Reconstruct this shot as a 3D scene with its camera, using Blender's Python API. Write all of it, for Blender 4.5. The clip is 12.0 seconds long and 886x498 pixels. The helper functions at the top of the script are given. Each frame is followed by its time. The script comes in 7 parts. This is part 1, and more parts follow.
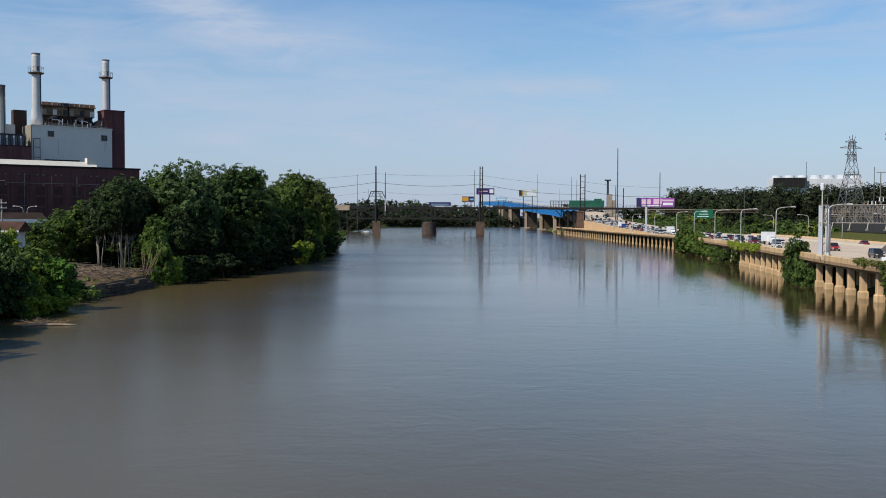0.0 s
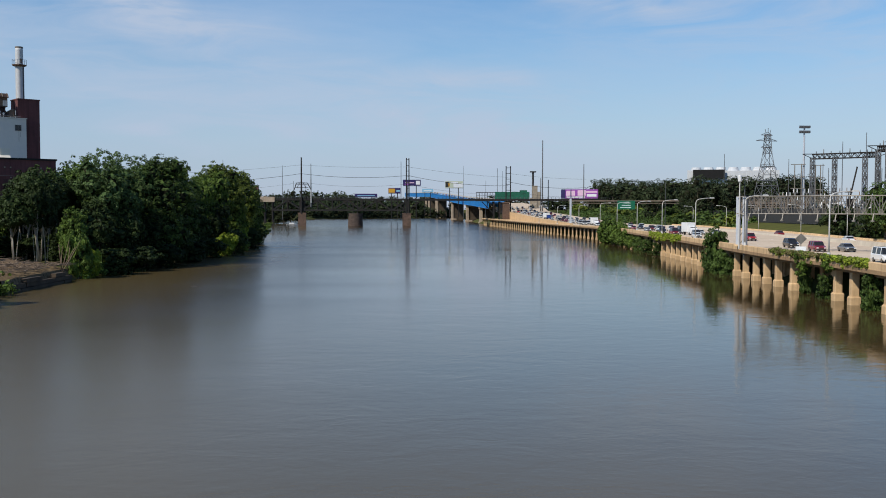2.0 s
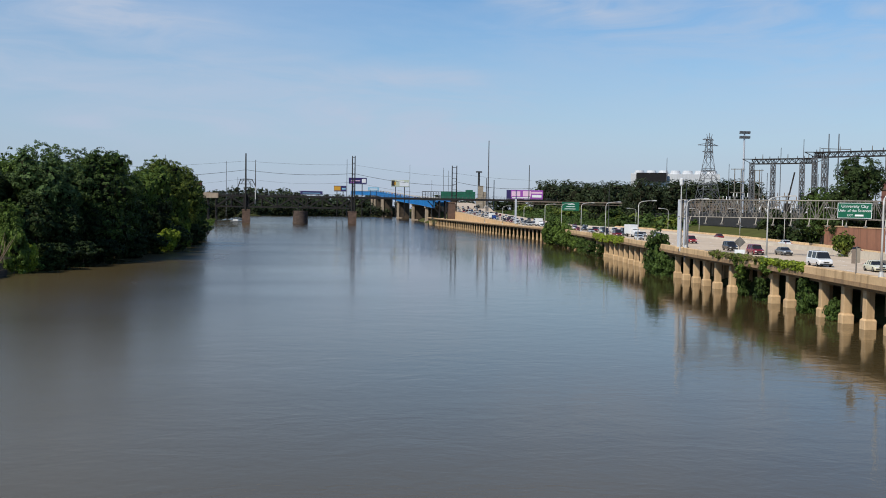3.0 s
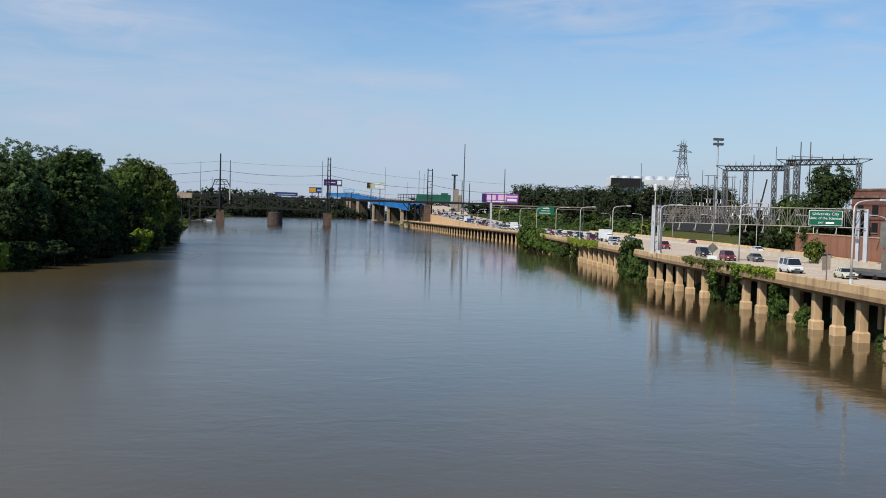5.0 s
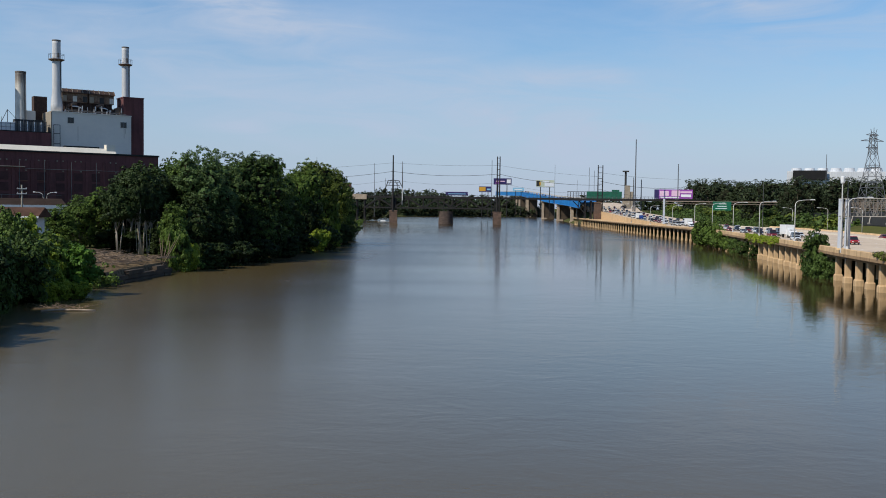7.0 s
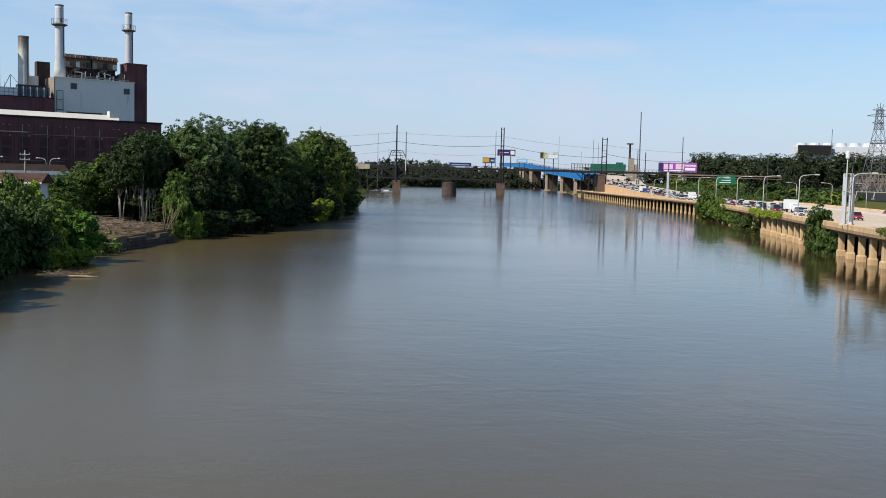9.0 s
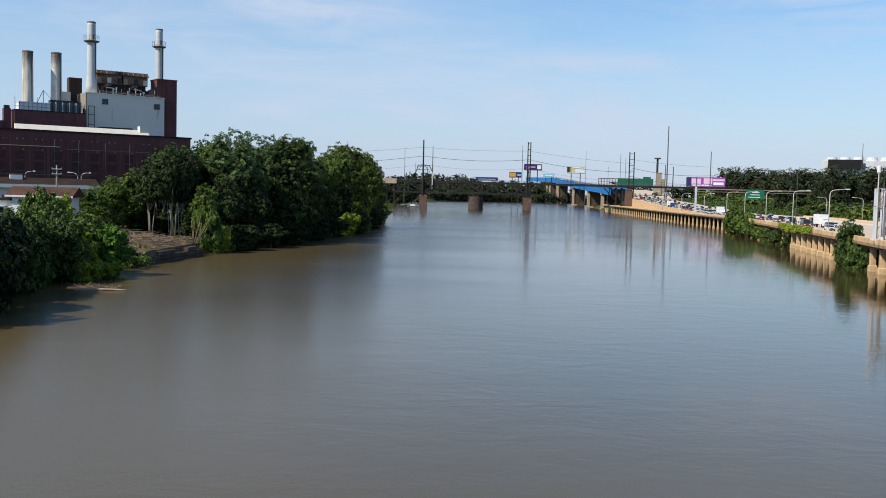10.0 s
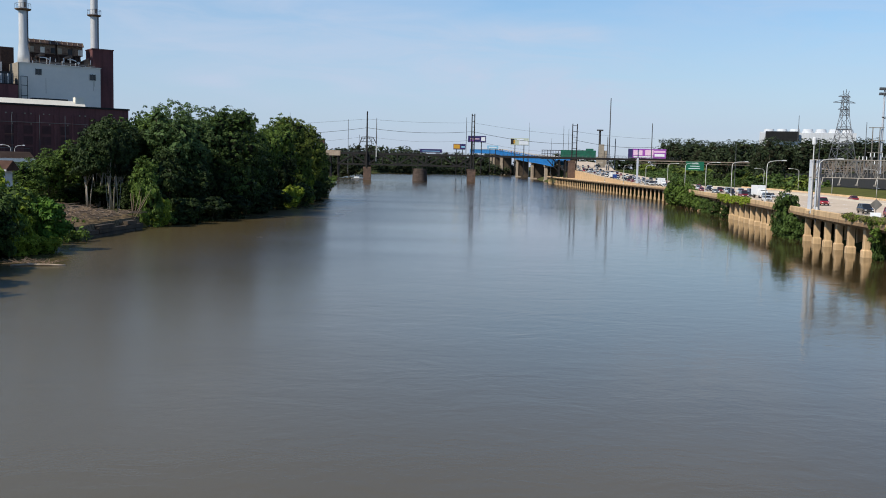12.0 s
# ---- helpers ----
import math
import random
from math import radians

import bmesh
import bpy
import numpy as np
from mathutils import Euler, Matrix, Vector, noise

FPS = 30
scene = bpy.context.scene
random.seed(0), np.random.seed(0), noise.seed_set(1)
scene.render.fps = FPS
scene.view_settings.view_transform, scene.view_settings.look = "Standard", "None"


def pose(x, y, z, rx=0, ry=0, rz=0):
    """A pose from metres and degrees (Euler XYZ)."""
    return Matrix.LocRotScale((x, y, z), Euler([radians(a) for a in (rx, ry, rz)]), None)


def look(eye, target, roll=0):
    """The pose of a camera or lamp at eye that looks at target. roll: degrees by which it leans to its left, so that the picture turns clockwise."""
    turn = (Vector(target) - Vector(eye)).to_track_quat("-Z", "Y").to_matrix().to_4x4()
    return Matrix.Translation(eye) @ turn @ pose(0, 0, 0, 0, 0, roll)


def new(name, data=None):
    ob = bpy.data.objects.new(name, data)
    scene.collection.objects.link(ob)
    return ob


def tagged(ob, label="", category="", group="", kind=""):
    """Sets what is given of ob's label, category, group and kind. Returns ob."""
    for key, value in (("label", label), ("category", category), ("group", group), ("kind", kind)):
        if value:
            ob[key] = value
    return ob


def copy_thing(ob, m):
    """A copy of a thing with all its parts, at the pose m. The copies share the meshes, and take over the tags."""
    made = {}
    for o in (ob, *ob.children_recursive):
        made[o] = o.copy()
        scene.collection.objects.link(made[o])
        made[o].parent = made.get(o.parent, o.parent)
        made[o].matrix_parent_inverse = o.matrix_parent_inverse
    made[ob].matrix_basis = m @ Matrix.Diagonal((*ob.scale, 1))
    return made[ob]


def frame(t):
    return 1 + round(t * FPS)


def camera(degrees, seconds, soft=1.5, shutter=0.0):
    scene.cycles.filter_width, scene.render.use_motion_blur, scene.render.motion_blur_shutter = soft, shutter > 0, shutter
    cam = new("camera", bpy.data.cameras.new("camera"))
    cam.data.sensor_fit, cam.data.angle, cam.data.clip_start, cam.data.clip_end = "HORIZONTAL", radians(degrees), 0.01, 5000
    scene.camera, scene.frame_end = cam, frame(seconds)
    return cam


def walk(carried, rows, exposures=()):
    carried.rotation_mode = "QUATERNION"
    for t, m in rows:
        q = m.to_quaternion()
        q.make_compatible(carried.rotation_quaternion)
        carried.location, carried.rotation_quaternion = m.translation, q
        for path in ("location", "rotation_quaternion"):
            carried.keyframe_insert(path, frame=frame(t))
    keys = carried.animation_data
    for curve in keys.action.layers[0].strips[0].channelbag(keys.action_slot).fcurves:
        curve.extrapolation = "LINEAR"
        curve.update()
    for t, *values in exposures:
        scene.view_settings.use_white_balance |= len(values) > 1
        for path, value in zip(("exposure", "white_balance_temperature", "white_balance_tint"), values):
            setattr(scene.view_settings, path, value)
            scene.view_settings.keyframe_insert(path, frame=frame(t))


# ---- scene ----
EYE = 12.5          # the lens over the water, in metres
cam = camera(50.06, 12.0, soft=0.95)
# seconds, yaw, pitch, roll
PATH = [
    (0.0, 0.00, -1.90, -0.20),
    (0.2, -0.20, -1.97, -0.11),
    (0.5, -0.95, -2.09, -0.17),
    (1.0, -2.34, -2.30, -0.19),
    (1.5, -3.22, -2.35, -0.30),
    (2.0, -4.43, -2.40, -0.09),
    (2.5, -6.14, -2.46, -0.53),
    (3.0, -7.70, -2.43, -0.94),
    (5.0, -9.19, -2.22, -1.60),
    (5.5, -8.94, -0.91, -1.54),
    (6.0, -8.44, 1.38, -0.85),
    (6.5, -5.49, 0.82, -0.60),
    (6.9, -0.28, -1.77, -0.91),
    (7.0, 1.02, -2.53, -0.73),
    (7.2, 2.69, -3.88, -0.46),
    (8.8, 0.90, -4.36, -1.27),
    (9.0, 1.22, -4.30, -1.40),
    (9.5, 2.56, -3.82, -1.70),
    (10.0, 2.82, -3.47, -1.43),
    (10.5, 1.79, -3.31, -1.72),
    (11.0, 0.79, -3.24, -1.44),
    (11.5, -0.03, -4.14, -1.22),
    (12.0, -0.54, -5.07, -1.30),
]

EXPOSURE = [(0.0, -0.11, 6490, 10), (3.0, -0.14, 6480, 10), (5.0, -0.1, 6460, 10), (5.5, -0.14, 6420, 10), (6.5, -0.19, 6370, 10), (7.2, -0.09, 6450, 10), (9.0, 0.16, 6600, 10), (10.0, 0.16, 6600, 10), (10.5, 0.13, 6550, 10), (12.0, 0.04, 6480, 10)]
walk(cam, [(t, pose(0, 0, EYE, 90 + p, r, y)) for t, y, p, r in PATH],
     exposures=EXPOSURE)

# ---- world and sun ----
SUN_AZ, SUN_EL = -127.0, 44.0     # degrees clockwise from the view axis (+y), and above the horizon


def node(tree, kind, **kw):
    n = tree.nodes.new(kind)
    for k, val in kw.items():
        n.inputs[k].default_value = val
    return n


world = bpy.data.worlds.new("sky")
scene.world = world
world.use_nodes = True
wt = world.node_tree
wt.nodes.clear()
sky = wt.nodes.new("ShaderNodeTexSky")
sky.sky_type, sky.sun_disc = "NISHITA", False
sky.sun_elevation, sky.sun_rotation = radians(SUN_EL), radians(SUN_AZ)
sky.altitude, sky.air_density, sky.dust_density, sky.ozone_density = 20, 1.2, 0.1, 4.0
tc = wt.nodes.new("ShaderNodeTexCoord")
sep = wt.nodes.new("ShaderNodeSeparateXYZ")
wt.links.new(tc.outputs["Generated"], sep.inputs[0])
# thin cirrus drawn out along a slanting wind
cmap = wt.nodes.new("ShaderNodeMapping")
cmap.inputs["Rotation"].default_value = (0, radians(24), 0)
cmap.inputs["Scale"].default_value = (1.5, 1.5, 7.5)
cmap.inputs["Location"].default_value = (0.35, 0.1, 0.4)
wt.links.new(tc.outputs["Generated"], cmap.inputs[0])
cn = node(wt, "ShaderNodeTexNoise", Scale=1.15, Detail=8.0, Roughness=0.58, Distortion=0.7)
wt.links.new(cmap.outputs[0], cn.inputs["Vector"])
cr = node(wt, "ShaderNodeMapRange")
for k, val in zip(("From Min", "From Max", "To Min", "To Max"), (0.42, 0.8, 0.0, 0.4)):
    cr.inputs[k].default_value = val
wt.links.new(cn.outputs["Fac"], cr.inputs["Value"])


def sky_math(op, a, b=0.0, c=0.0):
    n = wt.nodes.new("ShaderNodeMath")
    n.operation = op
    for i, q in enumerate((a, b, c)):
        if isinstance(q, (int, float)):
            n.inputs[i].default_value = q
        else:
            wt.links.new(q, n.inputs[i])
    return n.outputs[0]


# separate wisps: bearing and height, half length, half width, slope, strength
fmap = wt.nodes.new("ShaderNodeMapping")
fmap.inputs["Rotation"].default_value = (0, radians(16), 0)
fmap.inputs["Scale"].default_value = (5.0, 5.0, 26.0)
wt.links.new(tc.outputs["Generated"], fmap.inputs[0])
fibre = node(wt, "ShaderNodeTexNoise", Scale=1.3, Detail=7.0, Roughness=0.6, Distortion=0.9)
wt.links.new(fmap.outputs[0], fibre.inputs["Vector"])
ragged = node(wt, "ShaderNodeTexNoise", Scale=7.0, Detail=4.0)
wt.links.new(tc.outputs["Generated"], ragged.inputs["Vector"])
bearing = sky_math("ARCTAN2", sep.outputs["X"], sep.outputs["Y"])
height = sky_math("MULTIPLY_ADD", sky_math("SUBTRACT", ragged.outputs["Fac"], 0.5), 0.07, sep.outputs["Z"])
wisps = 0.0
for az, el, length, width, slope, strength in ((14.2, 0.212, 3.6, 0.016, -0.16, 0.55), (5.0, 0.078, 9.5, 0.034, -0.14, 0.72), (5.6, 0.133, 6.5, 0.016, -0.13, 0.35),
                                               (-13.0, 0.197, 8.0, 0.02, -0.24, 0.5), (-11.9, 0.074, 2.6, 0.012, -0.1, 0.4), (27.0, 0.215, 15.0, 0.08, 0.1, 0.4), (32.0, 0.14, 6.0, 0.05, 0.35, 0.2), (-17.0, 0.15, 13.0, 0.06, -0.15, 0.36)):
    du = sky_math("SUBTRACT", bearing, radians(az))
    dv = sky_math("SUBTRACT", sky_math("MULTIPLY_ADD", du, -slope, height), el)
    u2 = sky_math("POWER", sky_math("ABSOLUTE", sky_math("MULTIPLY", du, 1 / radians(length))), 2.0)
    v2 = sky_math("POWER", sky_math("ABSOLUTE", sky_math("MULTIPLY", dv, 1 / width)), 2.0)
    wisps = sky_math("MULTIPLY_ADD", sky_math("EXPONENT", sky_math("MULTIPLY", sky_math("ADD", u2, v2), -1.0)), strength, wisps)
fr = node(wt, "ShaderNodeMapRange")
for k, val in zip(("From Min", "From Max", "To Min", "To Max"), (0.36, 0.68, 0.08, 1.8)):
    fr.inputs[k].default_value = val
wt.links.new(fibre.outputs["Fac"], fr.inputs["Value"])
wisps = sky_math("MINIMUM", sky_math("MULTIPLY", wisps, fr.outputs[0]), 0.8)
cmix = wt.nodes.new("ShaderNodeMix"); cmix.data_type = "RGBA"
wt.links.new(cr.outputs[0], cmix.inputs["Factor"])
deep = node(wt, "ShaderNodeHueSaturation", Hue=0.505, Saturation=1.24, Value=1.5)
wt.links.new(sky.outputs[0], deep.inputs["Color"])
wt.links.new(deep.outputs[0], cmix.inputs["A"])
cmix.inputs["B"].default_value = (8.3, 9.0, 10.6, 1)
# summer haze low over the horizon
hz = node(wt, "ShaderNodeMapRange"); hz.interpolation_type = "SMOOTHSTEP"
for k, val in zip(("From Min", "From Max", "To Min", "To Max"), (-0.02, 0.26, 0.8, 0.0)):
    hz.inputs[k].default_value = val
wt.links.new(sep.outputs["Z"], hz.inputs["Value"])
hmix = wt.nodes.new("ShaderNodeMix"); hmix.data_type = "RGBA"
wt.links.new(hz.outputs[0], hmix.inputs["Factor"])
wt.links.new(cmix.outputs["Result"], hmix.inputs["A"])
wmix = wt.nodes.new("ShaderNodeMix"); wmix.data_type = "RGBA"
wt.links.new(wisps, wmix.inputs["Factor"])
wt.links.new(hmix.outputs["Result"], wmix.inputs["A"])
wmix.inputs["B"].default_value = (6.1, 7.15, 9.0, 1)
hmix.inputs["B"].default_value = (4.03, 5.45, 8.35, 1)
bg = node(wt, "ShaderNodeBackground", Strength=0.085)
wt.links.new(wmix.outputs["Result"], bg.inputs[0])
wo = wt.nodes.new("ShaderNodeOutputWorld")
wt.links.new(bg.outputs[0], wo.inputs[0])

sun = new("sun", bpy.data.lights.new("sun", "SUN"))
sun.data.energy, sun.data.angle, sun.data.color = 5.0, radians(0.53), (1.0, 0.95, 0.86)
_a, _e = radians(SUN_AZ), radians(SUN_EL)
sun.matrix_world = look((200 * math.sin(_a) * math.cos(_e), 200 * math.cos(_a) * math.cos(_e), 200 * math.sin(_e)), (0, 0, 0))


# ---- materials ----
def surface(name, c1, c2, scale=1.0, rough=0.8, bump=0.0, metal=0.0, stretch=(1, 1, 1), fine=9.0, vary=0.0, streak=None, spec=0.4):
    """Two scales of noise between two colours, fine relief, and an optional change from piece to piece."""
    m = bpy.data.materials.new(name)
    m.use_nodes = True
    t = m.node_tree
    b = t.nodes["Principled BSDF"]
    b.inputs["Roughness"].default_value, b.inputs["Metallic"].default_value = rough, metal
    b.inputs["Specular IOR Level"].default_value = spec
    g = t.nodes.new("ShaderNodeNewGeometry")
    mp = t.nodes.new("ShaderNodeMapping")
    mp.inputs["Scale"].default_value = stretch
    t.links.new(g.outputs["Position"], mp.inputs[0])
    n1 = node(t, "ShaderNodeTexNoise", Scale=scale, Detail=5.0, Roughness=0.6)
    n2 = node(t, "ShaderNodeTexNoise", Scale=scale * fine, Detail=3.0, Roughness=0.6)
    for n in (n1, n2):
        t.links.new(mp.outputs[0], n.inputs["Vector"])
    mixn = node(t, "ShaderNodeMath"); mixn.operation = "MULTIPLY_ADD"
    mixn.inputs[1].default_value = 0.45
    t.links.new(n2.outputs["Fac"], mixn.inputs[0])
    t.links.new(n1.outputs["Fac"], mixn.inputs[2])
    mr = node(t, "ShaderNodeMapRange")
    mr.inputs["From Min"].default_value, mr.inputs["From Max"].default_value = 0.5, 0.95
    t.links.new(mixn.outputs[0], mr.inputs["Value"])
    mx = t.nodes.new("ShaderNodeMix"); mx.data_type = "RGBA"
    mx.inputs["A"].default_value, mx.inputs["B"].default_value = (*c1, 1), (*c2, 1)
    t.links.new(mr.outputs[0], mx.inputs["Factor"])
    out = mx.outputs["Result"]
    if streak:
        sm = t.nodes.new("ShaderNodeMapping"); sm.inputs["Scale"].default_value = (1.2, 1.2, 0.08)
        t.links.new(g.outputs["Position"], sm.inputs[0])
        sn = node(t, "ShaderNodeTexNoise", Scale=1.0, Detail=4.0)
        t.links.new(sm.outputs[0], sn.inputs["Vector"])
        sr = node(t, "ShaderNodeMapRange")
        sr.inputs["From Min"].default_value, sr.inputs["From Max"].default_value = 0.5, 0.75
        sr.inputs["To Max"].default_value = 0.8
        t.links.new(sn.outputs["Fac"], sr.inputs["Value"])
        m2 = t.nodes.new("ShaderNodeMix"); m2.data_type = "RGBA"
        m2.inputs["B"].default_value = (*streak, 1)
        t.links.new(sr.outputs[0], m2.inputs["Factor"]); t.links.new(out, m2.inputs["A"])
        out = m2.outputs["Result"]
    if vary:
        oi = t.nodes.new("ShaderNodeObjectInfo")
        hs = node(t, "ShaderNodeHueSaturation")
        vr = node(t, "ShaderNodeMapRange")
        vr.inputs["To Min"].default_value, vr.inputs["To Max"].default_value = 1 - vary, 1 + vary
        t.links.new(oi.outputs["Random"], vr.inputs["Value"])
        t.links.new(vr.outputs[0], hs.inputs["Value"])
        t.links.new(out, hs.inputs["Color"])
        out = hs.outputs[0]
    t.links.new(out, b.inputs["Base Color"])
    if bump:
        bp = node(t, "ShaderNodeBump", Strength=bump, Distance=0.05)
        t.links.new(mixn.outputs[0], bp.inputs["Height"])
        t.links.new(bp.outputs[0], b.inputs["Normal"])
    return m


def leaves(name, dark, light, through_light=0.07):
    m = bpy.data.materials.new(name)
    m.use_nodes = True
    t = m.node_tree
    b = t.nodes["Principled BSDF"]
    b.inputs["Roughness"].default_value = 0.6
    b.inputs["Specular IOR Level"].default_value = 0.12
    g = t.nodes.new("ShaderNodeNewGeometry")
    oi = t.nodes.new("ShaderNodeObjectInfo")
    # patches down to near black put the shade between clumps into the leaf colour
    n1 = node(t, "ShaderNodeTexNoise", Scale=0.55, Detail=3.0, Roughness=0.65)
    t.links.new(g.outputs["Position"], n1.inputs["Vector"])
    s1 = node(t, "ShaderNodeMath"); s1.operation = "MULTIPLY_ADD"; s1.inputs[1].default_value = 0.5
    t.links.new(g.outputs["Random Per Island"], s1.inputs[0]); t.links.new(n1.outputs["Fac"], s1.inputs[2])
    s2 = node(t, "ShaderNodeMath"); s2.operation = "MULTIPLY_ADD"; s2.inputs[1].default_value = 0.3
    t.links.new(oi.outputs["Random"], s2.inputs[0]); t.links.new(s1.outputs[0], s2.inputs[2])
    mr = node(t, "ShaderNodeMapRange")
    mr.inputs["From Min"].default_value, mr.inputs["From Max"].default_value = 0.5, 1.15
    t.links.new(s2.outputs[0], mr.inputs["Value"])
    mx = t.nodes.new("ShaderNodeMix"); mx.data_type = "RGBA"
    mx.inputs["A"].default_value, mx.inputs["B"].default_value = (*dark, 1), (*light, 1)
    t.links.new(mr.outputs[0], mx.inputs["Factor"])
    t.links.new(mx.outputs["Result"], b.inputs["Base Color"])
    tr = t.nodes.new("ShaderNodeBsdfTranslucent")
    t.links.new(mx.outputs["Result"], tr.inputs["Color"])
    ms = t.nodes.new("ShaderNodeMixShader"); ms.inputs[0].default_value = through_light
    t.links.new(b.outputs[0], ms.inputs[1]); t.links.new(tr.outputs[0], ms.inputs[2])
    t.links.new(ms.outputs[0], t.nodes["Material Output"].inputs["Surface"])
    return m


def paint(name, c, rough=0.35, metal=0.0, coat=0.0):
    m = surface(name, c, tuple(x * 0.88 for x in c), 0.8, rough, 0.0, metal)
    m.node_tree.nodes["Principled BSDF"].inputs["Coat Weight"].default_value = coat
    return m


def brickwork(name, c1, c2, mortar, scale=1.0):
    """Courses of brick too far off to pick apart, with soot over them."""
    m = surface(name, c1, c2, 0.12, 0.9, 0.0, streak=tuple(x * 0.45 for x in c1))
    t = m.node_tree
    b = t.nodes["Principled BSDF"]
    old = b.inputs["Base Color"].links[0].from_socket
    g = t.nodes.new("ShaderNodeNewGeometry")
    n = node(t, "ShaderNodeTexNoise", Scale=6.0 * scale, Detail=2.0)
    mp = t.nodes.new("ShaderNodeMapping"); mp.inputs["Scale"].default_value = (0.5, 0.5, 2.0)
    t.links.new(g.outputs["Position"], mp.inputs[0]); t.links.new(mp.outputs[0], n.inputs["Vector"])
    mr = node(t, "ShaderNodeMapRange")
    mr.inputs["From Min"].default_value, mr.inputs["From Max"].default_value = 0.55, 0.8
    mr.inputs["To Max"].default_value = 0.5
    t.links.new(n.outputs["Fac"], mr.inputs["Value"])
    mx = t.nodes.new("ShaderNodeMix"); mx.data_type = "RGBA"
    t.links.new(mr.outputs[0], mx.inputs["Factor"]); t.links.new(old, mx.inputs["A"])
    mx.inputs["B"].default_value = (*mortar, 1)
    t.links.new(mx.outputs["Result"], b.inputs["Base Color"])
    return m


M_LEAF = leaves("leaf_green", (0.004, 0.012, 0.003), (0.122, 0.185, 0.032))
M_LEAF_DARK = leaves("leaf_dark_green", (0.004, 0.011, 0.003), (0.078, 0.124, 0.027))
# extra-dark leaf: shade painted into low trees and bushes, also plain dark trees
M_LEAF_DEEP_SHADE = leaves("leaf_deep_green_shade", (0.003, 0.008, 0.003), (0.042, 0.064, 0.017), 0.05)
M_LEAF_YELLOW = leaves("leaf_yellow_green", (0.06, 0.1, 0.01), (0.27, 0.33, 0.034))
M_LEAF_FAR = leaves("leaf_far_woods", (0.004, 0.008, 0.003), (0.047, 0.064, 0.026))
M_LEAF_DRY = leaves("leaf_dry_vine", (0.09, 0.085, 0.03), (0.2, 0.17, 0.07))
M_LEAF_BRIGHT = leaves("leaf_bright_green", (0.016, 0.05, 0.006), (0.1, 0.19, 0.025))
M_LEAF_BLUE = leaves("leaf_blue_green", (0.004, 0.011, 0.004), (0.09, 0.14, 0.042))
M_LEAF_OLIVE = leaves("leaf_olive_green", (0.014, 0.026, 0.005), (0.17, 0.21, 0.036))
M_BARK = surface("bark", (0.09, 0.07, 0.05), (0.24, 0.2, 0.15), 1.5, 0.95, 0.5, stretch=(1, 1, 0.2))
# near-black colour for the light-blocking cores inside the crowns
M_CORE_SHADE = surface("crown_core_shade", (0.014, 0.015, 0.009), (0.026, 0.026, 0.015), 1.5, 1.0, 0.3, spec=0.0)
M_BARK_PALE = surface("pale_bark", (0.42, 0.37, 0.29), (0.26, 0.22, 0.17), 1.5, 0.95, 0.4, stretch=(1, 1, 0.2))
M_CONC = surface("viaduct_concrete", (0.65, 0.45, 0.25), (0.48, 0.325, 0.18), 0.35, 0.9, 0.3, streak=(0.27, 0.175, 0.09), vary=0.08, spec=0.05)
M_CONC_STAIN_SHADE = surface("stained_and_shaded_concrete", (0.36, 0.23, 0.115), (0.22, 0.14, 0.075), 0.5, 0.95, 0.3, streak=(0.12, 0.08, 0.05))
M_PIER = surface("weathered_pier_concrete", (0.46, 0.36, 0.26), (0.3, 0.23, 0.165), 0.3, 0.95, 0.2, streak=(0.14, 0.11, 0.08))
M_ROAD = surface("road_concrete", (0.59, 0.475, 0.35), (0.45, 0.355, 0.26), 0.15, 1.0, 0.1, spec=0.05)
M_BARRIER = surface("pale_barrier_concrete", (0.56, 0.49, 0.38), (0.42, 0.36, 0.28), 0.3, 0.9, 0.1, streak=(0.42, 0.35, 0.26))
M_GALV = surface("galvanised_steel", (0.22, 0.2, 0.17), (0.13, 0.118, 0.1), 1.2, 0.5, 0.0, 0.35)
M_LAMP = surface("lamp_post_metal", (0.62, 0.6, 0.55), (0.5, 0.48, 0.44), 1.0, 0.5, 0.0, 0.2)
M_DARKSTEEL = surface("dark_bridge_steel", (0.008, 0.008, 0.008), (0.022, 0.017, 0.014), 0.4, 0.8)
M_LATTICE = surface("grey_lattice_steel", (0.075, 0.08, 0.088), (0.12, 0.12, 0.12), 0.5, 0.6, 0.0, 0.2)
M_PYLON = surface("weathered_zinc_lattice", (0.15, 0.155, 0.165), (0.1, 0.1, 0.1), 0.5, 0.6, 0.0, 0.2)
M_STONE = surface("pier_brownstone", (0.16, 0.1, 0.07), (0.08, 0.052, 0.038), 0.35, 0.95, 0.4, vary=0.18)
M_STONE2 = surface("pier_grey_brown_stone", (0.11, 0.078, 0.06), (0.055, 0.04, 0.032), 0.35, 0.95, 0.4, vary=0.2)
M_BLUE = surface("blue_painted_steel", (0.012, 0.2, 0.48), (0.015, 0.13, 0.34), 0.15, 0.5)
M_BRICK = brickwork("dark_red_brick", (0.15, 0.052, 0.05), (0.09, 0.036, 0.036), (0.16, 0.085, 0.075))
M_BRICK_ORANGE = brickwork("orange_brick", (0.33, 0.15, 0.085), (0.24, 0.105, 0.06), (0.28, 0.17, 0.12))
M_BRICK_BROWN = brickwork("brown_brick", (0.2, 0.085, 0.06), (0.13, 0.06, 0.045), (0.24, 0.15, 0.11))
M_CLAD = surface("pale_grey_cladding", (0.74, 0.68, 0.58), (0.66, 0.61, 0.53), 0.12, 0.8, spec=0.2)
M_CREAM = surface("cream_painted_metal", (0.78, 0.71, 0.58), (0.66, 0.6, 0.48), 0.3, 0.7, spec=0.2)
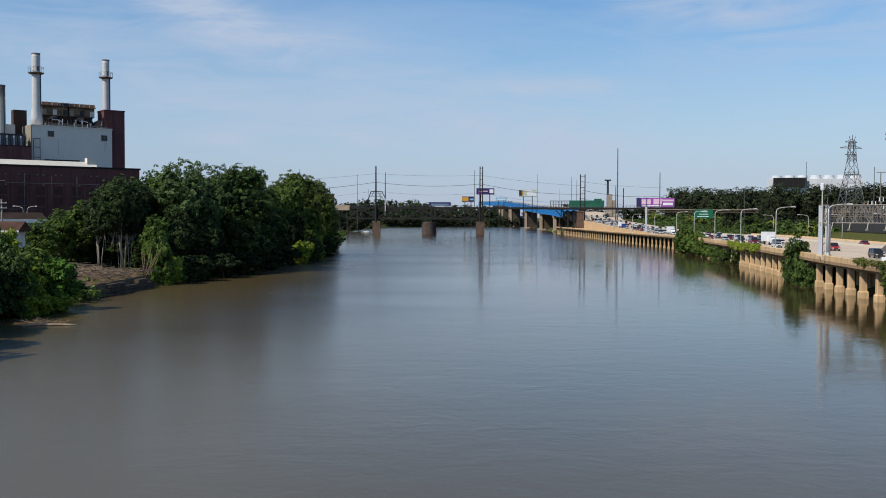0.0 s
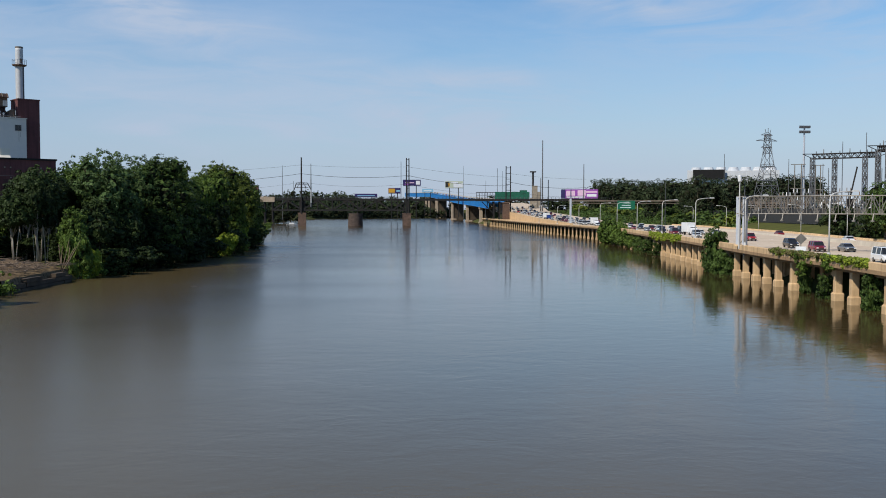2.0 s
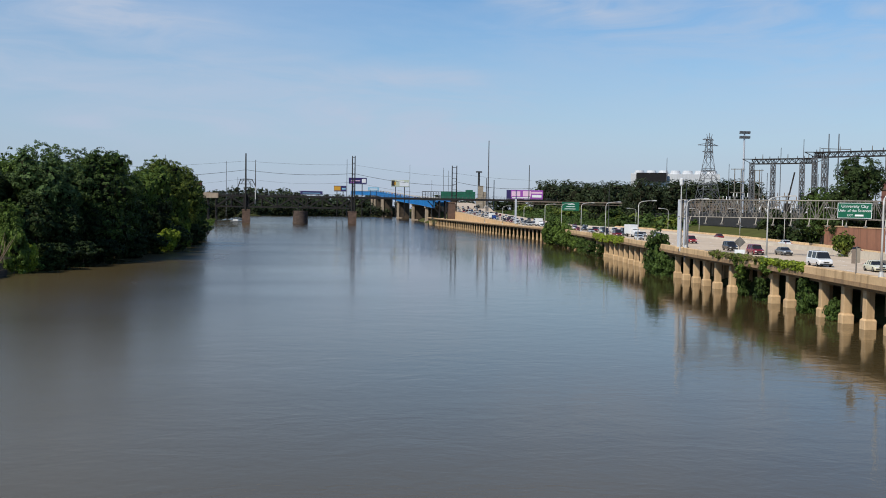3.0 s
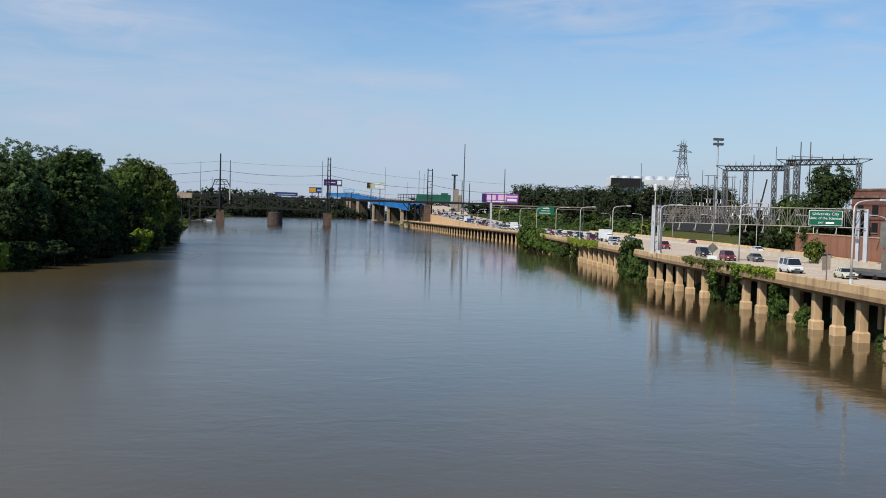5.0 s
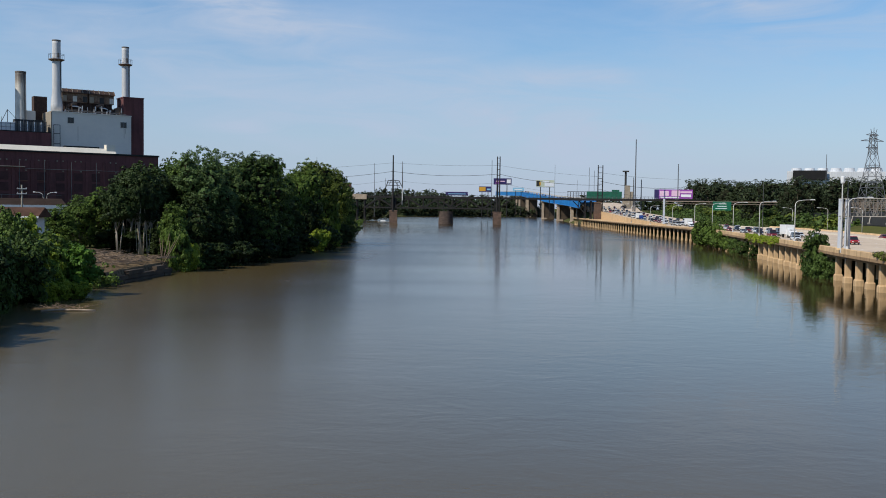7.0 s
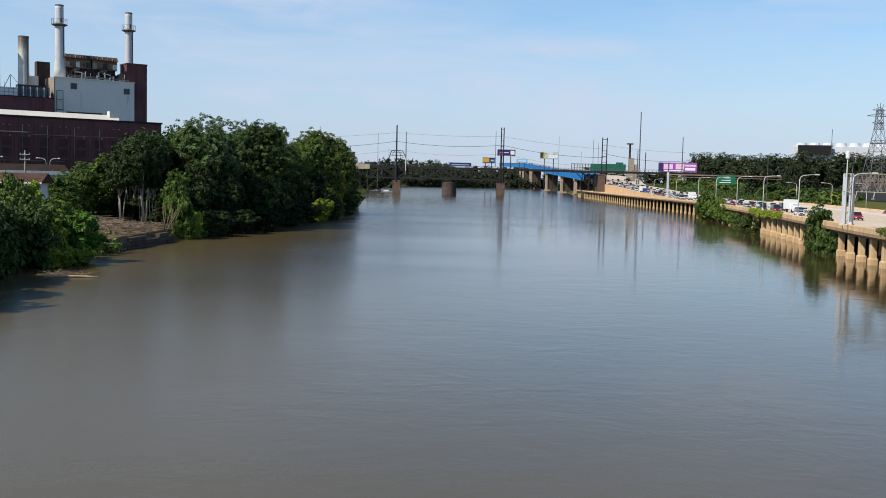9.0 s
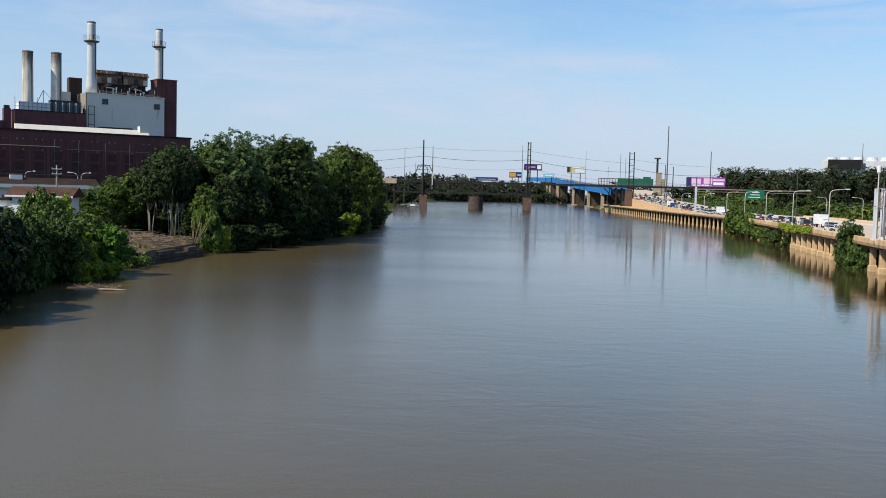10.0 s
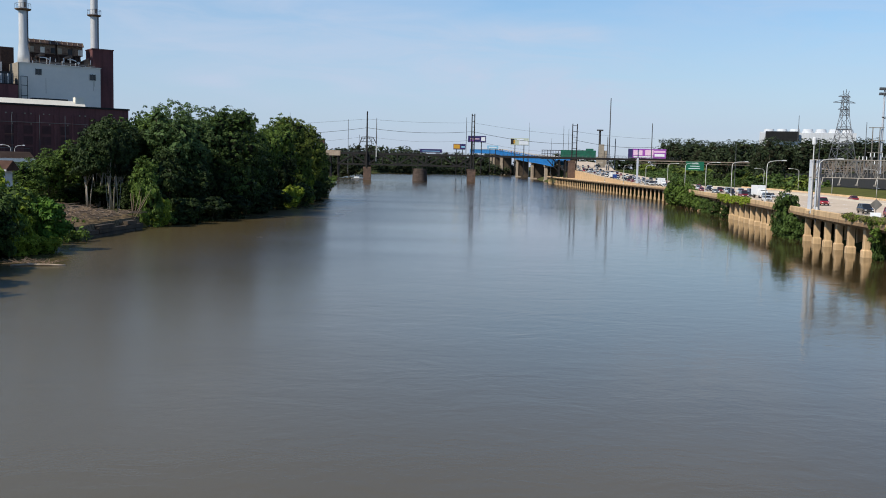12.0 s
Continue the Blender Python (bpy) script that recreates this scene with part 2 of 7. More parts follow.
M_TAN = surface("tan_render", (0.32, 0.27, 0.2), (0.2, 0.17, 0.13), 0.2, 0.9)
M_WHITE = surface("white_painted_metal", (0.72, 0.72, 0.7), (0.6, 0.6, 0.58), 0.2, 0.6)
M_STACK = surface("stack_pale_metal", (0.56, 0.56, 0.55), (0.44, 0.44, 0.43), 0.15, 0.6, streak=(0.36, 0.34, 0.31))
M_STACK_OLD = surface("stack_stained_concrete", (0.756, 0.708, 0.610), (0.537, 0.488, 0.403), 0.25, 0.9, streak=(0.2, 0.17, 0.13))


def soot(m, z0, z1, c):
    """Darkens a chimney towards its mouth, in ragged streaks."""
    t = m.node_tree
    b = t.nodes["Principled BSDF"]
    old = b.inputs["Base Color"].links[0].from_socket
    g = t.nodes.new("ShaderNodeNewGeometry")
    sx = t.nodes.new("ShaderNodeSeparateXYZ")
    t.links.new(g.outputs["Position"], sx.inputs[0])
    mp = t.nodes.new("ShaderNodeMapping"); mp.inputs["Scale"].default_value = (1.6, 1.6, 0.22)
    t.links.new(g.outputs["Position"], mp.inputs[0])
    n = node(t, "ShaderNodeTexNoise", Scale=1.0, Detail=4.0)
    t.links.new(mp.outputs[0], n.inputs["Vector"])
    ad = node(t, "ShaderNodeMath"); ad.operation = "MULTIPLY_ADD"; ad.inputs[1].default_value = 9.0
    t.links.new(n.outputs["Fac"], ad.inputs[0]); t.links.new(sx.outputs["Z"], ad.inputs[2])
    mr = node(t, "ShaderNodeMapRange"); mr.interpolation_type = "SMOOTHSTEP"
    mr.inputs["From Min"].default_value, mr.inputs["From Max"].default_value, mr.inputs["To Max"].default_value = z0 + 4.5, z1 + 4.5, 0.9
    t.links.new(ad.outputs[0], mr.inputs["Value"])
    mx = t.nodes.new("ShaderNodeMix"); mx.data_type = "RGBA"
    t.links.new(mr.outputs[0], mx.inputs["Factor"]); t.links.new(old, mx.inputs["A"])
    mx.inputs["B"].default_value = (*c, 1)
    t.links.new(mx.outputs["Result"], b.inputs["Base Color"])


soot(M_STACK_OLD, 44.5, 52.0, (0.05, 0.034, 0.026))
M_RUST = surface("rusty_panels", (0.07, 0.034, 0.022), (0.26, 0.18, 0.12), 1.1, 0.9, 0.3, streak=(0.07, 0.04, 0.03))
M_STAIN = surface("run_down_stain", (0.36, 0.31, 0.25), (0.5, 0.45, 0.38), 1.5, 0.9)
M_SOOT_DARK = surface("dark_rusted_sheet", (0.035, 0.022, 0.017), (0.08, 0.045, 0.032), 1.5, 0.95, 0.3)
M_BLACK = surface("black_metal", (0.02, 0.02, 0.02), (0.035, 0.033, 0.03), 0.5, 0.7)
M_GLASSDARK = paint("dark_window_glass", (0.02, 0.022, 0.025), 0.08)
M_PANE_OLD = surface("grimy_window_panes", (0.055, 0.026, 0.026), (0.09, 0.042, 0.04), 0.5, 0.8, spec=0.15)
M_SOOT = surface("sooty_rim", (0.1, 0.085, 0.07), (0.2, 0.17, 0.14), 0.8, 0.95)
M_RUBBER = surface("black_rubber", (0.014, 0.014, 0.014), (0.022, 0.021, 0.02), 0.8, 0.9, spec=0.1)
M_SIGN = paint("sign_green", (0.0, 0.1, 0.05), 0.45)
M_SIGNWHITE = paint("sign_white", (0.8, 0.8, 0.78), 0.5)
M_GREENROOF = surface("green_netting", (0.008, 0.12, 0.07), (0.01, 0.06, 0.04), 0.5, 0.9)
M_ROOF_DARK = surface("weathered_grey_brown_roofing", (0.05, 0.036, 0.03), (0.03, 0.022, 0.018), 0.4, 1.0, spec=0.0)
M_ROOF = surface("brown_shingles", (0.11, 0.062, 0.045), (0.06, 0.036, 0.027), 0.4, 1.0, spec=0.0)
M_EARTH = surface("bare_earth", (0.216, 0.156, 0.092), (0.056, 0.040, 0.024), 1.6, 1.0, 0.8, spec=0.0)
M_WOODDRY = surface("dry_driftwood", (0.42, 0.33, 0.23), (0.26, 0.19, 0.13), 0.8, 0.95, 0.3)
# old bank wall colour, also used where shade is put in as a dark wall
M_OLDWALL_SHADE = surface("old_wall_and_shade", (0.085, 0.06, 0.038), (0.035, 0.026, 0.018), 0.4, 0.95, 0.5)

# ground: grass, weeds and bare earth in patches
M_GROUND = surface("ground_grass_and_earth", (0.04, 0.06, 0.018), (0.1, 0.085, 0.04), 0.06, 1.0, 0.6, spec=0.0)
M_LAWN = surface("mown_grass", (0.095, 0.1, 0.03), (0.065, 0.066, 0.026), 0.2, 1.0, 0.4, spec=0.0)


def river_water():
    m = bpy.data.materials.new("river_water")
    m.use_nodes = True
    t = m.node_tree
    b = t.nodes["Principled BSDF"]
    b.inputs["IOR"].default_value = 1.33
    b.inputs["Specular IOR Level"].default_value = 0.5
    g = t.nodes.new("ShaderNodeNewGeometry")
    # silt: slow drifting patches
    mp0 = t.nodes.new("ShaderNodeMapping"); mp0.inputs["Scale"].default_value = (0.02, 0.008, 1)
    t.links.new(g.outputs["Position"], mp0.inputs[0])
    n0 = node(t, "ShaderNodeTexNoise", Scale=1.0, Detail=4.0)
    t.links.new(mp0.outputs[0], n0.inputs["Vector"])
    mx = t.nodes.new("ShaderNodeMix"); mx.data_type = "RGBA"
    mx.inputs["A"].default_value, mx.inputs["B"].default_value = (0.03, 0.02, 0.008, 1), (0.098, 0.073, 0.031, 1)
    # browner near by, thinning upstream: painted in place of the changing sky reflection
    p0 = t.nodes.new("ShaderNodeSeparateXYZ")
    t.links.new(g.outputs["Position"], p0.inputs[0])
    near_brown = node(t, "ShaderNodeMapRange"); near_brown.interpolation_type = "SMOOTHSTEP"
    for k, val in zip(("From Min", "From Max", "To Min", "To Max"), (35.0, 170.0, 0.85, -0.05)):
        near_brown.inputs[k].default_value = val
    t.links.new(p0.outputs["Y"], near_brown.inputs["Value"])
    brown_mix = node(t, "ShaderNodeMath"); brown_mix.operation = "MULTIPLY_ADD"; brown_mix.inputs[1].default_value = 0.3; brown_mix.use_clamp = True
    # and browner along the left bank, lifting the trees' dark reflection by colour
    bank_brown = node(t, "ShaderNodeMapRange"); bank_brown.interpolation_type = "SMOOTHSTEP"
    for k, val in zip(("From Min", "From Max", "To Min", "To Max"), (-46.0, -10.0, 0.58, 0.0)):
        bank_brown.inputs[k].default_value = val
    t.links.new(p0.outputs["X"], bank_brown.inputs["Value"])
    # brown halved towards the viaduct, so the water there looks darker
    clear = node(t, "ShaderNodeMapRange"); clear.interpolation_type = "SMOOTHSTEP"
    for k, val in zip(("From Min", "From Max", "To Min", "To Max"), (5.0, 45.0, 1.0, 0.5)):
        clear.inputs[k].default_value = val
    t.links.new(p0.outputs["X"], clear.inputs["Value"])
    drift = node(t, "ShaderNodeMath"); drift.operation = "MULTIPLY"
    t.links.new(near_brown.outputs[0], drift.inputs[0]); t.links.new(clear.outputs[0], drift.inputs[1])
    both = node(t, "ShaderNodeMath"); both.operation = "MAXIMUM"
    t.links.new(drift.outputs[0], both.inputs[0]); t.links.new(bank_brown.outputs[0], both.inputs[1])
    t.links.new(n0.outputs["Fac"], brown_mix.inputs[0]); t.links.new(both.outputs[0], brown_mix.inputs[2])
    t.links.new(brown_mix.outputs[0], mx.inputs["Factor"])
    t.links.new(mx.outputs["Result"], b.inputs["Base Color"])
    # ripples of three sizes
    heights = []
    for scale, stretch, amp in ((0.16, (1, 1.5, 1), 0.5), (0.7, (1, 1.2, 1), 0.22), (2.6, (1, 1.1, 1), 0.085)):
        mp = t.nodes.new("ShaderNodeMapping"); mp.inputs["Scale"].default_value = stretch
        t.links.new(g.outputs["Position"], mp.inputs[0])
        n = node(t, "ShaderNodeTexNoise", Scale=scale, Detail=3.0, Roughness=0.5, Distortion=0.8)
        t.links.new(mp.outputs[0], n.inputs["Vector"])
        mu = node(t, "ShaderNodeMath"); mu.operation = "MULTIPLY"; mu.inputs[1].default_value = amp
        t.links.new(n.outputs["Fac"], mu.inputs[0])
        heights.append(mu)
    a1 = node(t, "ShaderNodeMath"); a2 = node(t, "ShaderNodeMath")
    t.links.new(heights[0].outputs[0], a1.inputs[0]); t.links.new(heights[1].outputs[0], a1.inputs[1])
    t.links.new(a1.outputs[0], a2.inputs[0]); t.links.new(heights[2].outputs[0], a2.inputs[1])
    # cat's-paws: fine ripples in ragged patches
    mpp = t.nodes.new("ShaderNodeMapping"); mpp.inputs["Scale"].default_value = (0.035, 0.07, 1)
    t.links.new(g.outputs["Position"], mpp.inputs[0])
    npatch = node(t, "ShaderNodeTexNoise", Scale=1.0, Detail=5.0, Roughness=0.65)
    t.links.new(mpp.outputs[0], npatch.inputs["Vector"])
    paw = node(t, "ShaderNodeMapRange")
    for k, val in zip(("From Min", "From Max", "To Min", "To Max"), (0.5, 0.68, 0.0, 0.2)):
        paw.inputs[k].default_value = val
    t.links.new(npatch.outputs["Fac"], paw.inputs["Value"])
    fine = node(t, "ShaderNodeTexNoise", Scale=1.5, Detail=2.0, Distortion=1.2)
    t.links.new(g.outputs["Position"], fine.inputs["Vector"])
    ripple = node(t, "ShaderNodeMath"); ripple.operation = "MULTIPLY_ADD"
    t.links.new(fine.outputs["Fac"], ripple.inputs[0]); t.links.new(paw.outputs[0], ripple.inputs[1]); t.links.new(a2.outputs[0], ripple.inputs[2])
    bp = node(t, "ShaderNodeBump", Strength=1.0, Distance=0.05)
    t.links.new(ripple.outputs[0], bp.inputs["Height"])
    t.links.new(bp.outputs[0], b.inputs["Normal"])
    # ripple relief fades with distance, fitted so far water looks bright in view
    calm = node(t, "ShaderNodeMapRange"); calm.interpolation_type = "SMOOTHSTEP"
    for k, val in zip(("From Min", "From Max", "To Min", "To Max"), (110.0, 330.0, 1.0, 0.15)):
        calm.inputs[k].default_value = val
    t.links.new(p0.outputs["Y"], calm.inputs["Value"])
    t.links.new(calm.outputs[0], bp.inputs["Strength"])
    # breeze patches roughen the surface
    mp3 = t.nodes.new("ShaderNodeMapping"); mp3.inputs["Scale"].default_value = (0.012, 0.03, 1)
    t.links.new(g.outputs["Position"], mp3.inputs[0])
    n3 = node(t, "ShaderNodeTexNoise", Scale=1.0, Detail=4.0)
    t.links.new(mp3.outputs[0], n3.inputs["Vector"])
    rr = node(t, "ShaderNodeMapRange")
    rr.inputs["From Min"].default_value, rr.inputs["From Max"].default_value = 0.35, 0.7
    rr.inputs["To Min"].default_value, rr.inputs["To Max"].default_value = 0.03, 0.09
    t.links.new(n3.outputs["Fac"], rr.inputs["Value"])
    # breeze over the near reach; the lee of the viaduct is calm
    ps = t.nodes.new("ShaderNodeSeparateXYZ")
    t.links.new(g.outputs["Position"], ps.inputs[0])
    wind = node(t, "ShaderNodeMapRange"); wind.interpolation_type = "SMOOTHSTEP"
    for k, val in zip(("From Min", "From Max", "To Min", "To Max"), (230.0, 480.0, 0.2, 0.0)):
        wind.inputs[k].default_value = val
    t.links.new(ps.outputs["Y"], wind.inputs["Value"])
    lee = node(t, "ShaderNodeMapRange"); lee.interpolation_type = "SMOOTHSTEP"
    for k, val in zip(("From Min", "From Max", "To Min", "To Max"), (-30.0, 22.0, 1.0, 0.0)):
        lee.inputs[k].default_value = val
    t.links.new(ps.outputs["X"], lee.inputs["Value"])
    sm = node(t, "ShaderNodeMath"); sm.operation = "MULTIPLY_ADD"
    t.links.new(wind.outputs[0], sm.inputs[0]); t.links.new(lee.outputs[0], sm.inputs[1]); t.links.new(rr.outputs[0], sm.inputs[2])
    far = node(t, "ShaderNodeMapRange"); far.interpolation_type = "SMOOTHSTEP"
    for k, val in zip(("From Min", "From Max", "To Min", "To Max"), (170.0, 420.0, 0.0, 0.1)):
        far.inputs[k].default_value = val
    t.links.new(ps.outputs["Y"], far.inputs["Value"])
    sf = node(t, "ShaderNodeMath")
    t.links.new(sm.outputs[0], sf.inputs[0]); t.links.new(far.outputs[0], sf.inputs[1])
    t.links.new(sf.outputs[0], b.inputs["Roughness"])
    return m


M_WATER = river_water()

# ---- building helpers ----
class Shape:
    """A growing mesh: lists of corners and faces."""

    def __init__(self):
        self.v, self.f = [], []

    def add(self, verts, faces):
        n = len(self.v)
        self.v += [tuple(p) for p in verts]
        self.f += [tuple(i + n for i in q) for q in faces]
        return self

    def box(self, x, y, z, sx, sy, sz, turn=0.0, top=1.0, ch=0.0):
        """A box standing at height z on the centre (x, y); top: the scale of its upper face; ch: chamfered upright edges."""
        c, s = math.cos(radians(turn)), math.sin(radians(turn))
        hx, hy = sx / 2, sy / 2
        ring = [(-hx + ch, -hy), (hx - ch, -hy), (hx, -hy + ch), (hx, hy - ch), (hx - ch, hy), (-hx + ch, hy), (-hx, hy - ch), (-hx, -hy + ch)] if ch else [(-hx, -hy), (hx, -hy), (hx, hy), (-hx, hy)]
        n = len(ring)
        v = [(x + (a * c - b * s) * k, y + (a * s + b * c) * k, z + h) for h, k in ((0, 1.0), (sz, top)) for a, b in ring]
        f = [tuple(range(n))[::-1], tuple(range(n, 2 * n))] + [(i, (i + 1) % n, n + (i + 1) % n, n + i) for i in range(n)]
        return self.add(v, f)

    def beam(self, p, q, w, h=None):
        p, q = Vector(p), Vector(q)
        d = (q - p).normalized()
        side = d.cross(Vector((0, 0, 1)))
        side = side.normalized() if side.length > 1e-4 else Vector((1, 0, 0))
        up_ = side.cross(d)
        a, b = side * w / 2, up_ * (h or w) / 2
        v = [e + k for e in (p, q) for k in (-a - b, a - b, a + b, -a + b)]
        return self.add(v, [(3, 2, 1, 0), (4, 5, 6, 7)] + [(i, (i + 1) % 4, 4 + (i + 1) % 4, 4 + i) for i in range(4)])

    def tube(self, points, radii, n=8, cap=True):
        pts = [Vector(p) for p in points]
        rs = list(radii) if hasattr(radii, "__len__") else [radii] * len(pts)
        v, f = [], []
        for i, p in enumerate(pts):
            d = (pts[min(i + 1, len(pts) - 1)] - pts[max(i - 1, 0)]).normalized()
            side = d.orthogonal().normalized() if abs(d.z) < 0.9 else Vector((1, 0, 0)).cross(d).normalized()
            oth = d.cross(side)
            v += [p + (side * math.cos(2 * math.pi * k / n) + oth * math.sin(2 * math.pi * k / n)) * rs[i] for k in range(n)]
        for i in range(len(pts) - 1):
            f += [(i * n + k, i * n + (k + 1) % n, (i + 1) * n + (k + 1) % n, (i + 1) * n + k) for k in range(n)]
        if cap:
            f += [tuple(range(n))[::-1], tuple((len(pts) - 1) * n + k for k in range(n))]
        return self.add(v, f)

    def strip(self, sections, close=True):
        """Joins cross-sections (each a ring of as many points) into one body."""
        n = len(sections[0])
        v = [p for s in sections for p in s]
        f = [(i * n + k, i * n + (k + 1) % n, (i + 1) * n + (k + 1) % n, (i + 1) * n + k) for i in range(len(sections) - 1) for k in range(n)]
        if close:
            f += [tuple(range(n))[::-1], tuple((len(sections) - 1) * n + k for k in range(n))]
        return self.add(v, f)

    def prism(self, outline, y0, y1):
        """An outline of (x, z) drawn out from y0 to y1."""
        return self.strip([[(x, y0, z) for x, z in outline], [(x, y1, z) for x, z in outline]])

    def mesh(self, name, mat, smooth=False):
        me = bpy.data.meshes.new(name)
        me.from_pydata(self.v, [], self.f)
        if smooth:
            me.polygons.foreach_set("use_smooth", [True] * len(me.polygons))
        me.materials.append(mat)
        me.update()
        return me


def thing(name, label, category, x=0, y=0, z=0, turn=0, group="", kind=""):
    ob = new(name)
    ob.empty_display_size = 0.5
    ob.matrix_world = pose(x, y, z, 0, 0, turn)
    return tagged(ob, label, category, group, kind)


def part(name, shape, mat, parent=None, label="", smooth=False, at=None):
    """Links a shape (or a ready mesh) as one mesh object under a thing or a part, in the parent's own axes."""
    me = shape if isinstance(shape, bpy.types.Mesh) else shape.mesh(name, mat, smooth)
    ob = new(name, me)
    ob.parent = parent
    if at is not None:
        ob.matrix_basis = at
    return tagged(ob, label)


def single(name, shape, mat, label, category, group="", kind="", smooth=False):
    return tagged(part(name, shape, mat, None, "", smooth), label, category, group, kind)


def arc(points, n=6):
    """A smooth polyline through given corners (quadratic roundings)."""
    p = [Vector(q) for q in points]
    out = [p[0]]
    for a, b, c in zip(p, p[1:], p[2:]):
        s, e = (a + b) / 2 if a is not p[0] else a.lerp(b, 0.5), b.lerp(c, 0.5)
        out += [(s * (1 - k) ** 2 + b * 2 * k * (1 - k) + e * k * k) for k in [i / n for i in range(n + 1)]]
    return out + [p[-1]]


# ---- the river, its banks and the ground ----
LEFT_Y = (-600, 40, 72, 105, 125, 140, 167, 200, 257, 314, 400, 500, 764, 1000, 1200, 1290, 1350, 1420)
LEFT_X = (-45, -46, -45, -54, -56, -52, -52, -49, -47, -47, -50, -58, -78, -85, -70, 10, 105, 118)
RIGHT_Y = (-600, 40, 90, 108, 127, 155, 169, 201, 228, 290, 375, 418, 458, 538, 653, 735, 900, 1100, 1300, 1420)
RIGHT_X = (52, 54, 59.7, 62, 64.6, 66.7, 68.8, 73, 76.7, 84, 93, 93.2, 92, 90.6, 90.4, 89.5, 96, 112, 116, 118)


def left_bank(y):
    return float(np.interp(y, LEFT_Y, LEFT_X))


def river_edge(y):
    """The line of the viaduct's columns, smoothed."""
    return float(np.mean([np.interp(y + d, RIGHT_Y, RIGHT_X) for d in (-12, -6, 0, 6, 12)]))


def median_offset(y):
    return float(np.interp(y, (0, 60, 128, 149, 200, 280, 420), (16, 18, 22, 25, 30, 33, 34)))


def road_width(y):
    return median_offset(y) + float(np.interp(y, (60, 150, 280), (9, 10, 13)))


def ground_height(side, d, y):
    if side < 0:    # d metres inland of the left bank
        h = float(np.interp(d, (-3, 0, 1.5, 4, 10, 25, 60, 150, 600, 4000), (-2, -0.3, 0.9, 1.6, 2.2, 3.0, 4.5, 6, 8, 12)))
    else:
        w = road_width(y)
        rise = float(np.interp(y, (430, 720, 1000), (0, 5.5, 6.0)))
        h = float(np.interp(d, (-3, 2, 4, 8, 14, w, w + 3, w + 14, w + 40, w + 160, 700, 4000),
                            (-2, -1.2, 0.3, 2.2, 3.8, 4.2, 5.1, 6.0, 6.5, 8, 11, 14)))
        if d > 13:
            h += rise * min(1, (d - 13) / 4) * float(np.interp(d, (60, 200), (1, 0.2)))
    return h + (noise.noise(Vector((d * 0.07, y * 0.05, side))) * 0.5 if d > 3 else 0)


def build_ground():
    ys = [-600, -300, -100, 0, 30] + list(range(50, 440, 6)) + list(range(440, 800, 15)) + list(range(800, 1440, 30)) + [1600, 2000, 2600, 3500, 4700]
    dl = [4000, 1500, 700, 400, 260, 180, 130, 95, 70, 52, 38, 28, 20, 14, 10, 7, 4, 2.5, 1.5, 0.6, 0, -3]
    dr = [-3, 0, 2, 4, 6, 8, 11, 14, 18, 24, 30, 36, 40, 46, 54, 66, 84, 110, 150, 210, 320, 500, 900, 1800, 4000]
    s = Shape()
    for y in ys:
        xl, xr = left_bank(y), river_edge(y)
        closed = y >= 1419
        for d in dl:
            s.v.append((xl - d, y, ground_height(-1, d, y) if not (closed and d <= 0) else 0.5))
        for d in dr:
            s.v.append((max(xr, xl) + d, y, ground_height(1, d, y) if not (closed and d <= 4) else 0.6))
    n = len(dl) + len(dr)
    s.f = [(j * n + i, j * n + i + 1, (j + 1) * n + i + 1, (j + 1) * n + i) for j in range(len(ys) - 1) for i in range(n - 1)]
    return single("ground", s, M_GROUND, "river banks with rough grass and bare earth", "ground", kind="structure", smooth=True)


build_ground()
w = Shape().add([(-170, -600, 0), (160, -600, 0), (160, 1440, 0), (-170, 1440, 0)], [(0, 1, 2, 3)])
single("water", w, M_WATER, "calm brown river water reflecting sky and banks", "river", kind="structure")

# ---- the expressway on its viaduct along the river ----
DECK, RAIL = 5.3, 6.15        # road surface and parapet top


def deck_line(y0, y1, step, profile):
    """Cross-sections along the river edge; profile: (inland distance, height) as a function of y."""
    out, y = [], y0
    while True:
        x = river_edge(y)
        out.append([(x + d, y, z) for d, z in profile(y)])
        if y >= y1:
            return out
        y = min(y + step, y1)


viaduct = thing("viaduct", "tan concrete expressway viaduct on short columns along the river", "viaduct", kind="structure")
part("deck", Shape().strip(deck_line(30, 430, 8, lambda y: [(-1.04, 4.75), (road_width(y) + 0.2, 4.75), (road_width(y) + 0.2, DECK), (-1.04, DECK)])), M_ROAD, viaduct, "worn pale concrete road deck")
# edge beam coloured dark in place of the parapet's shadow on it
part("edge_beam", Shape().strip(deck_line(30, 748, 8, lambda y: [(-0.62, 4.25), (1.2, 4.25), (1.2, 4.74), (-0.62, 4.74)])), M_CONC_STAIN_SHADE, viaduct)


def parapet_profile(y):
    r = float(np.interp(y, (330, 430, 560, 735), (RAIL, 5.45, 5.45, 5.7)))
    return [(-1.45, 4.78), (-1.05, 4.78), (-1.0, r), (-1.35, r), (-1.45, r - 0.1)]


# parapet in cast lengths with open joints
y = 30.0
while y < 740:
    step = 13.0
    part("parapet", Shape().strip(deck_line(y + 0.03, min(y + step, 748) - 0.03, 6.5, parapet_profile)), M_CONC, viaduct)
    y += step
y = 30.0
while y < 740:
    part("fascia", Shape().strip(deck_line(y + 0.03, min(y + 13.0, 748) - 0.03, 6.5, lambda y: [(-1.5, 4.7), (-1.452, 4.7), (-1.452, 5.22), (-1.5, 5.2)])), M_CONC_STAIN_SHADE, viaduct)
    y += 13.0
